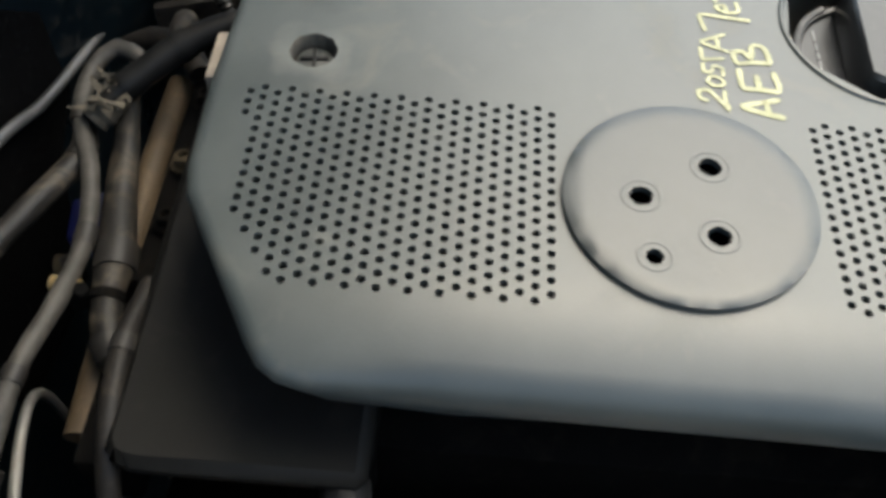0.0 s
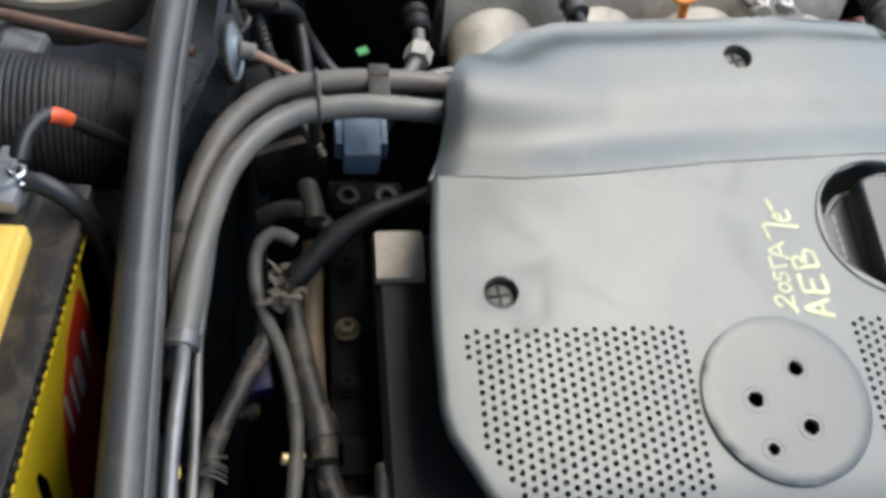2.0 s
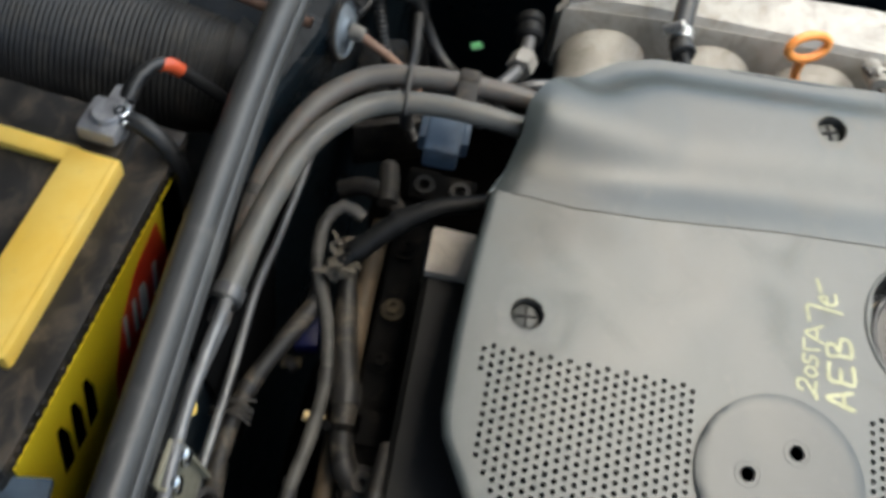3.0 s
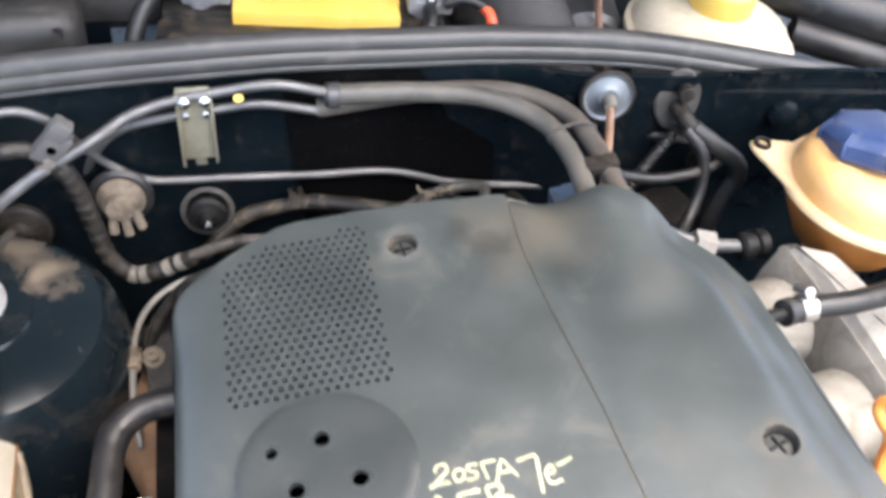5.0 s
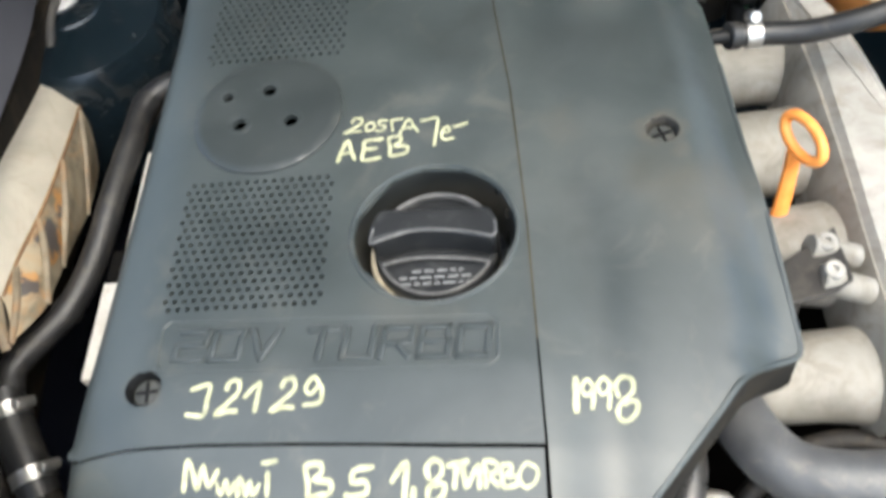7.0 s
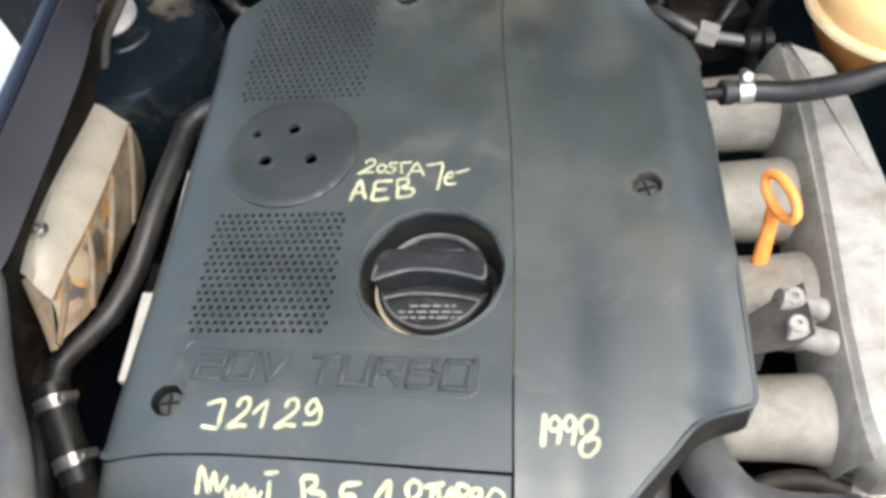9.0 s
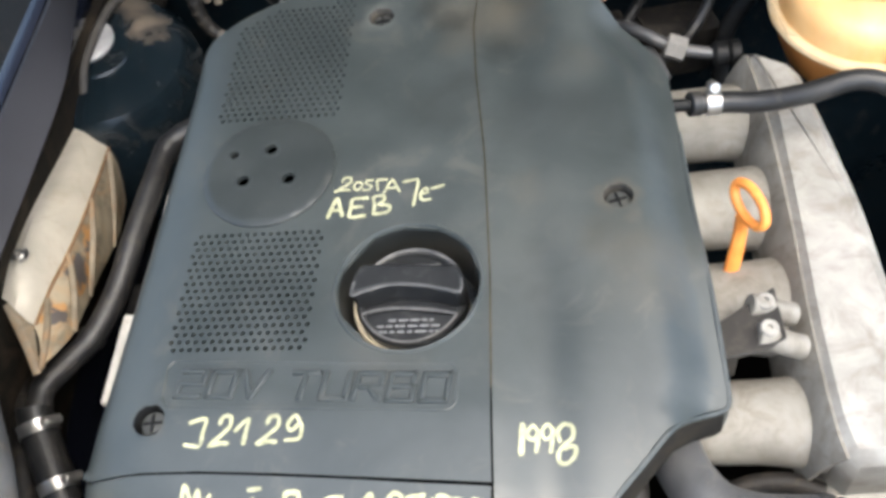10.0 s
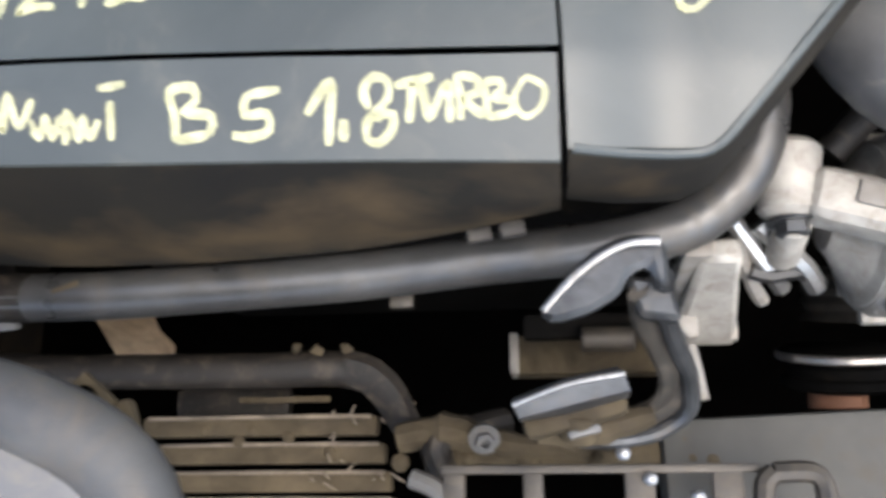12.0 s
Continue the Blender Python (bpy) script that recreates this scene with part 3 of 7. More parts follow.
def right_top(x, y):
    x, y = np.asarray(x, float), np.asarray(y, float)
    u = x - seam_x(y)
    front = np.clip((-7.0 - y) / 12.0, 0, 1)
    z = front_slope(y) * (0.8 + 0.05 * u) - 0.06 * u - 0.55 * bell(u - 3.2, 2.0) - front * 0.11 * u
    z = z + np.clip((y - 7.0) / 9.0, 0, 1.1) * 1.25 * bell(u - 7.0, 3.6) - 0.16 * np.maximum(0, -23.2 - y)
    fall = np.clip((4.0 - dist_to(RIGHT_EDGE[6:15], x, y)) / 3.2, 0, 1)
    z = z - 1.6 * fall * fall * (3 - 2 * fall) - roll_off(dist_to(RIGHT_EDGE[:6], x, y), 1.6, 0.9) * bell(u, 8.0)
    return z


def cover_top(x, y):
    return np.where(np.asarray(x) < seam_x(y), left_top(x, y), right_top(x, y))


# perforations: rows of round holes, every other row set off by half a pitch
PITCH_X, PITCH_Y = 0.594, 0.573
REAR_COUNT = {0: (0, 3), 1: (0, 12), 2: (0, 13), 3: (0, 15)}
perforations = []
for i in range(23):
    n0, n1 = REAR_COUNT.get(i, (0, 16 if i % 2 == 0 else 17))
    for k in range(n0, n1):
        perforations.append((4.15 + (0 if i % 2 == 0 else PITCH_X / 2) - PITCH_X * k, 18.33 - PITCH_Y * i, 0.175, 8))
for i in range(17):
    for k in range(16 if i % 2 == 0 else 17):
        perforations.append((4.46 + (0 if i % 2 == 0 else PITCH_X / 2) - 0.575 * k, -5.2 - 0.565 * i, 0.175, 8))

SCREWS_LEFT = [(6.9, 16.1), (-4.65, -19.1)]
SCREW_RIGHT = (25.1, -2.9)
engine_cover = thing("engine_cover", (8, -3, -8), "dusty dark grey plastic engine cover with perforated panels and marker writing", "engine cover")
left_outline = REAR[:-1] + CHAMFER[:-1] + LEFT[:-1] + STRIP_LINE[:-1] + [(x - 0.045, y) for x, y in SEAM[::-1]][:-1]
left_shell = part("left_panel", sheet(left_outline, perforations + [(11.2, -9.8, 4.95, 56), (0.0, 0.35, 4.6, 40)] + [(x, y, 1.05, 20) for x, y in SCREWS_LEFT], 0.6, left_top, skirt=1.6, edge_step=0.35, flare=0.9, fine_rim=True), PLASTIC, engine_cover)
right_outline = [(x + 0.07, y) for x, y in SEAM[:-1]] + [(17.2, -22.9), (17.25, -25.95)] + RIGHT_EDGE[-2:0:-1]
right_shell = part("right_panel", sheet(right_outline, [(*SCREW_RIGHT, 1.05, 20)], 0.7, right_top, skirt=2.6, edge_step=0.4, fine_rim=True), PLASTIC, engine_cover)


BEAD = [(29.75, 4.0), (30.15, -3.0), (30.72, -9.0), (31.1, -15.0), (31.15, -16.6), (30.8, -17.2), (29.1, -17.95), (27.5, -19.15), (25.9, -21.05), (24.2, -23.05), (22.6, -24.85), (22.0, -25.45), (21.3, -25.74), (19.0, -25.84), (17.35, -25.85)]
part("edge_bead", tube([(x, y, float(right_top(np.array([x]), np.array([y]))[0]) - 0.12) for x, y in BEAD], 0.19, 10, 0.6), PLASTIC, engine_cover, "rounded moulded edge")


def even(pts, n):
    """n + 1 points along a smooth line, the given points evenly spread over them."""
    k = (len(pts) - 1)
    xs = np.linspace(0, k, n + 1)
    line = []
    for v in xs:
        i = min(int(v), k - 1)
        t = v - i
        p = [Vector(pts[max(0, min(k, i + d))]) for d in (-1, 0, 1, 2)]
        line.append(0.5 * ((2 * p[1]) + (p[2] - p[0]) * t + (2 * p[0] - 5 * p[1] + 4 * p[2] - p[3]) * t * t + (3 * p[1] - p[0] - 3 * p[2] + p[3]) * t**3))
    return line


STRIP_IN = [(x, y - 0.1, float(left_top(np.array([x]), np.array([y]))[0]) - 0.2 + 0.14 * min(1.0, max(0.0, (-3.0 - x) / 4.0))) for x, y in ((17.0, -22.95), (12.0, -22.75), (8.0, -22.55), (3.0, -22.38), (-1.0, -22.3), (-4.5, -22.4), (-6.5, -22.55), (-8.2, -22.65))] + [(-9.25, -22.25, -2.55), (-9.5, -21.2, -2.75)]
STRIP_FOLD = [(17.0, -26.1, -1.75), (12.0, -25.85, -1.7), (8.0, -25.7, -1.68), (3.0, -25.55, -1.65), (-1.0, -25.4, -1.68), (-4.5, -25.2, -1.85), (-7.0, -25.05, -2.35), (-8.8, -25.15, -3.2), (-10.25, -25.0, -4.9), (-10.8, -21.4, -6.2)]
STRIP_FOOT = [(17.0, -26.3, -6.2), (12.0, -26.35, -8.9), (8.0, -26.5, -9.9), (3.0, -26.6, -10.4), (-1.0, -26.6, -10.5), (-4.5, -26.5, -10.5), (-7.4, -26.2, -10.8), (-9.8, -25.7, -11.0), (-11.1, -24.7, -11.0), (-11.3, -21.0, -10.4)]


def front_strip():
    """The lower lip: a strip of top, a sharp fold and a tall front face, turned round the corner."""
    rows = []
    for a, b, c in zip(*(even(q, 44) for q in (STRIP_IN, STRIP_FOLD, STRIP_FOOT))):
        out = Vector((b.x - a.x, b.y - a.y, 0)).normalized()
        mid = b.lerp(c, 0.5) + out * 0.45
        rows.append([a - Vector((0, 0, 0.5)), a, a.lerp(b, 0.3), a.lerp(b, 0.65), a.lerp(b, 0.9), b + Vector((0, 0, -0.02)) + out * 0.05, b + out * 0.10 - Vector((0, 0, 0.12)),
                     b.lerp(mid, 0.35), mid.lerp(b, 0.2) + out * 0.05, mid, mid.lerp(c, 0.5) + out * 0.1, c, c - out * 1.6 - Vector((0, 0, 0.5))])
    return skin([r[:7] for r in rows]), skin([r[6:] for r in rows])


strip_bm, face_bm = front_strip()
part("front_strip", strip_bm, PLASTIC, engine_cover)
part("front_face", face_bm, FRONT_DIRT_SHADE, engine_cover, "tall front face caked with brown road dust, its plastic darkened as shade")


def right_front_face():
    rows = []
    for x, y, nx, ny in [(17.25, -25.95, 0, -1), (19, -25.95, 0, -1), (21.4, -25.85, 0.15, -1), (22.1, -25.55, 0.5, -0.85), (22.7, -24.95, 0.7, -0.7), (24.3, -23.1, 0.7, -0.7), (26, -21.1, 0.75, -0.65), (27.6, -19.2, 0.7, -0.7), (29.2, -18.0, 0.55, -0.8), (30.7, -17.4, 0.5, -0.8)]:
        z = float(right_top(np.array([x]), np.array([y]))[0])
        drop = max(0.5, 5.6 - 0.13 * max(0, x - 20))
        rows.append([(x, y, z), (x + 0.12 * nx, y + 0.12 * ny, z - 0.35), (x + 0.2 * nx, y + 0.2 * ny, z - drop * 0.6), (x - 0.3 * nx, y - 0.3 * ny, z - drop)])
    return skin(rows, 0.12)


part("right_front_face", right_front_face(), FRONT_DIRT_SHADE, engine_cover)
for px, pz in ((13.9, -9.2), (15.2, -8.7)):
    part("clip_tab", box((px, -26.2, pz), (1.0, 0.6, 0.5), 0.15, (0, 8, 10)), TAN_GREY, engine_cover)
part("cap_well", lathe([(4.78, 0.0), (4.72, -0.4), (4.6, -2.0), (4.45, -4.6), (3.2, -4.6)], (11.2, -9.8, 0), segs=56), WELL_SHADE, engine_cover)
part("cap_well_rim", lathe([(4.72, -0.3), (4.76, 0.02), (4.86, 0.14), (4.98, 0.12), (5.08, -0.03)], (11.2, -9.8, 0), segs=72), PLASTIC, engine_cover)
# Black sheets under the perforations, coloured as the shade inside the holes.
part("hole_shade_backing", plate([(-4.9, 5.2), (4.9, 5.2), (4.9, 18.8), (1.5, 18.8), (-3.2, 17.2), (-4.9, 16.2)], Matrix.Translation((0, 0, -1.0)), 0.25, 0), NEAR_BLACK, engine_cover)
part("hole_shade_backing", plate([(-4.6, -14.6), (5.0, -14.6), (5.0, -4.9), (-4.6, -4.9)], Matrix.Translation((0, 0, -1.0)), 0.25, 0), NEAR_BLACK, engine_cover)

part("seam_dust", ribbon([[(x + 0.01, y) for x, y in SEAM[:-1]]], 0.2, lambda x, y: np.minimum(left_top(x, y), right_top(x, y)) - 0.05, 0.0), DUSTY, engine_cover, "brown dust packed in the seam")

# round badge plate with four sockets
DISC = (0.0, 0.35)
BADGE_HOLES = [(-2.95, 1.95, 0.36), (-0.1, 2.3, 0.48), (-1.78, -0.58, 0.48), (1.66, -0.54, 0.48)]


def badge():
    ring = [(DISC[0] + 5.0 * math.cos(2 * math.pi * k / 64), DISC[1] + 5.0 * math.sin(2 * math.pi * k / 64)) for k in range(64)]

    def h(x, y):
        r = np.hypot(x - DISC[0], y - DISC[1])
        return 0.34 - roll_off(5.0 - r, 0.14, 0.12)
    bm = sheet(ring, [(x, y, r, 16) for x, y, r in BADGE_HOLES], 0.45, h, skirt=1.2, wall=0.35, edge_step=0.3)
    return bm


part("badge_plate", badge(), BADGE_GLOSS, engine_cover, "round blank badge plate with four sockets")
for hx, hy, hr in BADGE_HOLES:
    part("socket_ring", lathe([(hr + 0.22, 0.33), (hr + 0.25, 0.36), (hr + 0.31, 0.36), (hr + 0.34, 0.33)], (hx, hy, 0), segs=24), BADGE_GLOSS, engine_cover)
part("badge_backing", lathe([(0, -2.4), (4.4, -2.4), (4.4, -0.1), (4.2, -0.1), (4.2, -2.2), (0, -2.2)], (*DISC, 0)), NEAR_BLACK, engine_cover)


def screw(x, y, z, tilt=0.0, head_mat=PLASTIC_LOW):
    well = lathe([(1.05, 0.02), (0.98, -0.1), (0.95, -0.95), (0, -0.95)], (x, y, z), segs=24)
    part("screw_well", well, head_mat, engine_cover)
    head = lathe([(0.8, -0.95), (0.8, -0.62), (0.66, -0.55), (0, -0.55)], (x, y, z), segs=24)
    part("screw_head", head, SCREW_GREY, engine_cover)
    c, s = math.cos(tilt), math.sin(tilt)
    cross = merge(box((x, y, z - 0.49), (1.25, 0.17, 0.16), 0.04, (0, 0, math.degrees(tilt))), box((x, y, z - 0.49), (0.17, 1.25, 0.16), 0.04, (0, 0, math.degrees(tilt))))
    part("screw_cross", cross, PLASTIC_LOW, engine_cover)


for x, y in SCREWS_LEFT:
    screw(x, y, float(left_top(np.array([x]), np.array([y]))[0]), 0.1, SCREW_DUSTY if y > 0 else PLASTIC_LOW)
screw(*SCREW_RIGHT, float(right_top(np.array([SCREW_RIGHT[0]]), np.array([SCREW_RIGHT[1]]))[0]), 0.3, SCREW_DUSTY)


# raised lettering in its frame: square moulded strokes
BLOCK = {"2": [[(0, 1), (1, 1), (1, 0.5), (0, 0.5), (0, 0), (1, 0)]], "0": [[(0, 0), (0, 1), (1, 1), (1, 0), (0, 0)]], "V": [[(0, 1), (0.5, 0), (1, 1)]],
         "T": [[(0, 1), (1, 1)], [(0.5, 1), (0.5, 0)]], "U": [[(0, 1), (0, 0), (1, 0), (1, 1)]], "R": [[(0, 0), (0, 1), (1, 1), (1, 0.48), (0, 0.48)], [(0.5, 0.48), (1, 0)]],
         "B": [[(0, 0), (0, 1), (0.92, 1), (0.92, 0.52), (0, 0.52)], [(0.92, 0.52), (1, 0.5), (1, 0), (0, 0)]], "O": [[(0, 0), (0, 1), (1, 1), (1, 0), (0, 0)]]}


def raised_letters(text, at, w, h, advance, width, depth, slant):
    bms, x = [], at[0]
    for ch in text:
        for st in BLOCK.get(ch, []):
            pts = [Vector((x + px * w + slant * py * h, at[1] + py * h - 0.033 * (x - at[0]), 0)) for px, py in st]
            for p, q in zip(pts, pts[1:]):
                d = q - p
                m = (p + q) / 2
                z = float(left_top(np.array([m.x]), np.array([m.y]))[0]) + depth * 0.3
                bms.append(box((m.x, m.y, z), (d.length + width * 0.96, width, depth), 0.07, (0, 0, math.degrees(math.atan2(d.y, d.x))), 1))
        x += advance * (0.55 if ch == " " else 1)
    return merge(*bms)


letters = raised_letters("20V TURBO", (-3.2, -17.55), 1.55, 1.75, 2.10, 0.36, 0.24, 0.14)
part("raised_lettering", letters, LETTER_GREY, engine_cover, "raised moulded square lettering in a shallow frame")
FRAME = [(-3.8, -15.0), (14.4, -15.6), (14.9, -16.1), (14.8, -18.2), (14.3, -18.65), (-3.7, -18.2), (-4.15, -17.7), (-4.25, -15.5)]
rim_line = resample(FRAME, 0.5) + [FRAME[0]]
part("lettering_frame", tube([(x, y, float(left_top(np.array([x]), np.array([y]))[0]) + 0.01) for x, y in rim_line], 0.09, 8, 0.5), PLASTIC, engine_cover, "thin raised rim round the lettering")

# writing with a pale paint marker: strokes in a unit box
STROKES = {
    "A": [[(0, 0), (0.18, 0.5), (0.45, 1), (0.7, 0.55), (0.95, 0.05)], [(0.12, 0.38), (0.85, 0.42)]],
    "E": [[(0.95, 1), (0.05, 0.95), (0.02, 0.5), (0, 0.02), (0.9, 0.06)], [(0.05, 0.52), (0.7, 0.55)]],
    "B": [[(0.08, 0), (0.08, 0.5), (0, 0.95), (0.55, 1), (0.6, 0.75), (0.3, 0.55), (0.95, 0.45), (0.9, 0.15), (0.1, 0.02)]],
    "J": [[(0.1, 0.85), (1, 1), (0.97, 0.5), (0.92, 0.05)], [(0, 0.08), (0.92, 0)]],
    "2": [[(0.35, 0.68), (0.5, 0.95), (0.85, 0.95), (0.9, 0.65), (0.5, 0.35), (0, 0.03), (0.45, 0.12), (0.95, 0.1)]],
    "1": [[(0, 0.5), (0.45, 0.85), (0.75, 1), (0.68, 0.5), (0.6, 0)]],
    "9": [[(0.92, 0.78), (0.55, 1), (0.08, 0.75), (0.3, 0.46), (0.75, 0.58), (0.95, 0.85), (0.85, 0.4), (0.7, 0)]],
    "g": [[(0.85, 0.72), (0.5, 1), (0.1, 0.6), (0.4, 0.4), (0.82, 0.7), (0.95, 0.6), (0.9, 0.12), (0, 0.03)]],
    "8": [[(0.2, 0.52), (0.05, 0.8), (0.4, 1), (0.85, 0.92), (0.85, 0.66), (0.5, 0.5), (0.12, 0.3), (0.12, 0.06), (0.5, 0), (0.95, 0.2), (0.98, 0.42), (0.6, 0.42), (0.42, 0.34)]],
    "O": [[(0.4, 1), (0.02, 0.5), (0.3, 0), (0.85, 0.2), (0.98, 0.7), (0.4, 1)]],
    "S": [[(0.95, 0.95), (0.3, 0.95), (0.3, 0.6), (0.75, 0.45), (0.6, 0.05), (0, 0.05)]],
    "T": [[(0, 0.85), (0.5, 0.93), (1, 1)], [(0.45, 0.9), (0.4, 0.5), (0.32, 0)]],
    "t": [[(0.2, 0), (0.1, 0.5), (0, 1)], [(0, 0.97), (0.95, 0.98)]],
    "5": [[(1, 1), (0.6, 0.95), (0.32, 0.88), (0.28, 0.5), (0.72, 0.5), (0.75, 0.15), (0.35, 0.02), (0, 0.08)]],
    "|": [[(0.1, 0), (0.15, 0.5), (0.2, 1)]], "-": [[(0, 0), (0.5, 0.35), (1, 1)]],
    "U": [[(0, 1), (0.12, 0.45), (0.2, 0.1), (0.5, 0.6), (0.75, 0.95), (0.8, 0.5), (0.78, 0)]],
    "R": [[(0.1, 0), (0.15, 0.5), (0.05, 1), (0.75, 0.9), (0.7, 0.6), (0.25, 0.5), (0.9, 0.05)]],
    "e": [[(0.1, 0.55), (0.6, 0.62), (0.45, 0.98), (0.05, 0.6), (0.2, 0.08), (0.95, 0.12)]],
    "7": [[(0, 0.93), (0.5, 0.98), (1, 1), (0.95, 0.5), (0.85, 0)]],
    "~": [[(0, 0), (0.1, 1), (0.28, 0.55), (0.4, 0.1), (0.55, 0.8), (0.72, 0.15), (1.0, 0.7)]], "w": [[(0, 0.9), (0.2, 0.1), (0.4, 1), (0.55, 0.1), (0.8, 0.9), (1, 0)], [(0, 0.3), (0.5, 0.5), (1, 0.25)]],
}
# glyph, foot of its box, width, height, pen
ROWS_OF_MARKS = [
    ("A", 5.0, -4.15, 1.15, 1.75, 0.27), ("E", 6.6, -4.1, 1.3, 1.6, 0.27), ("B", 8.2, -4.0, 1.25, 1.6, 0.27),
    ("2", 5.25, -1.85, 1.2, 1.3, 0.19), ("O", 6.6, -1.75, 0.62, 0.75, 0.17), ("S", 7.25, -1.8, 0.85, 0.9, 0.18), ("t", 8.25, -1.95, 0.85, 1.05, 0.17), ("A", 8.85, -2.2, 1.25, 1.2, 0.18), ("7", 10.15, -3.4, 1.1, 2.3, 0.2), ("e", 11.5, -3.0, 0.9, 1.15, 0.2), ("-", 12.2, -1.95, 1.0, 0.3, 0.24),
    ("J", -2.05, -20.85, 1.2, 1.75, 0.27), ("2", -0.35, -20.85, 1.3, 2.0, 0.28), ("1", 1.15, -20.75, 1.1, 1.65, 0.27), ("2", 2.7, -20.75, 1.35, 1.85, 0.27), ("g", 4.4, -20.5, 1.05, 1.6, 0.25),
    ("|", 18.6, -21.25, 1.0, 2.0, 0.36), ("9", 19.0, -20.95, 0.75, 1.6, 0.26), ("9", 19.85, -20.9, 0.75, 1.75, 0.24), ("8", 20.75, -21.5, 1.1, 2.35, 0.27),
    ("~", -1.9, -24.55, 1.9, 1.5, 0.32), ("w", -0.1, -24.8, 1.3, 0.75, 0.26), ("~", 1.05, -24.95, 1.2, 1.0, 0.28), ("|", 2.6, -24.9, 0.4, 1.2, 0.34), ("-", 2.3, -23.3, 0.9, 0.1, 0.30),
    ("B", 4.7, -25.05, 1.4, 1.6, 0.36), ("5", 6.7, -25.05, 1.6, 1.4, 0.36), ("1", 9.15, -25.4, 1.1, 1.9, 0.36), ("|", 10.25, -25.3, 0.4, 0.65, 0.38), ("8", 10.95, -25.4, 0.95, 1.95, 0.33),
    ("T", 12.0, -24.85, 1.2, 1.3, 0.33), ("U", 12.8, -24.9, 1.1, 1.2, 0.31), ("R", 13.9, -24.85, 0.9, 1.25, 0.32), ("B", 14.75, -24.85, 0.9, 1.05, 0.31), ("O", 15.65, -24.85, 0.95, 1.15, 0.24)]


def strip_top(x, y):
    x, y = np.asarray(x, float), np.asarray(y, float)
    (xi, yi, zi), (xf, yf, zf) = (np.array(q[7::-1]).T for q in (STRIP_IN, STRIP_FOLD))
    ya, yb = np.interp(x, xi, yi), np.interp(x, xf, yf)
    t = np.clip((ya - y) / (ya - yb), 0, 1)
    return np.interp(x, xi, zi) * (1 - t) + np.interp(x, xf, zf) * t


for pen, (ch, x0, y0, w, h, width) in enumerate(ROWS_OF_MARKS):
    strokes = [[(x0 + px * w, y0 + py * h) for px, py in st] for st in STROKES[ch]]
    part("marker_letter", ribbon(strokes, width * (0.86 if y0 < -22.5 else 0.95), strip_top if y0 < -22.5 else cover_top, 0.04 + 0.004 * (pen % 5), 5 + pen), CHALK, engine_cover, "pale yellow paint-marker handwriting")

# oil filler cap in its well: grip bar across it, a lens-shaped pad in front and a segment behind
oil_cap = thing("oil_filler_cap", (11.2, -9.8, -4.6), "black plastic oil filler cap with a raised grip bar", "filler cap")
CX, CY, CZ = 11.15, -9.75, -1.45


def cap_arc(r, a0, a1, z, n=24):
    return [(CX + r * math.cos(radians(a0 + (a1 - a0) * k / n)), CY + r * math.sin(radians(a0 + (a1 - a0) * k / n)), CZ + z) for k in range(n + 1)]


part("filler_neck", lathe([(3.4, -3.2), (3.9, -3.1), (3.95, -0.95), (3.85, -0.8), (3.6, -0.9), (3.4, -1.2)], (CX - 0.22, CY, CZ), segs=48), CREAM, oil_cap, "cream worn rim of the filler neck")
part("cap_body", lathe([(0, -1.8), (3.6, -1.8), (3.75, -1.5), (3.78, -0.25), (3.62, -0.05), (3.4, -0.1), (3.3, -0.3), (0, -0.3)], (CX, CY, CZ), segs=56), CAP_BLACK, oil_cap)
grip = [(-3.62, -0.75), (-3.0, -0.55), (-1.6, -0.1), (-0.4, 0.0), (1.2, -0.15), (2.6, -0.45), (3.6, -0.7), (3.8, 0.0), (3.62, 0.9), (3.25, 1.6), (-3.25, 1.6), (-3.62, 0.9), (-3.8, 0.0)]
part("grip_bar", plate(grip, Matrix.Translation((CX, CY - 0.15, CZ - 0.4)) @ Matrix.Rotation(radians(-2), 4, "Z"), 2.15, 0.2), CAP_BLACK, oil_cap)
pad_top = [(CX - 3.25, CY - 1.35, CZ + 0.02), (CX - 2.2, CY - 1.05, CZ + 0.02), (CX - 1.0, CY - 0.95, CZ + 0.02), (CX + 1.2, CY - 1.1, CZ + 0.02), (CX + 3.2, CY - 1.55, CZ + 0.02)]
# The front pad's sheen is put into this pale tube.
part("raised_rim", tube(pad_top + cap_arc(3.5, -27, -154, 0.02)[1:], 0.1, 8, 0.4), CAP_WEAR_SHEEN, oil_cap, "rim of the front pad, coloured pale for its sheen")
part("rear_rim", tube(cap_arc(3.62, 32, 148, 0.0), 0.17, 8, 0.4), CAP_WEAR_SHEEN, oil_cap, "worn pale rear edge")
# The highlight along the grip is put into this pale tube.
part("grip_edge", tube([(CX + x, CY + y - 0.15, CZ + 1.73) for x, y in [(-3.5, 0.3)] + grip[:7] + [(3.65, 0.3)]], 0.09, 8, 0.3), CAP_WEAR_SHEEN, oil_cap, "edge of the grip, coloured pale as a highlight")
rnd = random.Random(12)
for y, w in ((-1.72, 2.9), (-2.16, 4.4), (-2.58, 4.2), (2.55, 3.0)):
    x = -w / 2
    while x < w / 2:
        d = rnd.uniform(0.25, 0.8)
        part("print_bar", box((CX + x + d / 2, CY + y, CZ - 0.28), (d, 0.14, 0.05), 0), PRINT, oil_cap, "unreadable pale print")
        x += d + 0.18


# ---- the engine bay: body, floor and light-blocking shell ----
def level(x, z0):
    """Height, in the engine's frame, of a level plane of the car."""
    return z0 - 0.149 * x


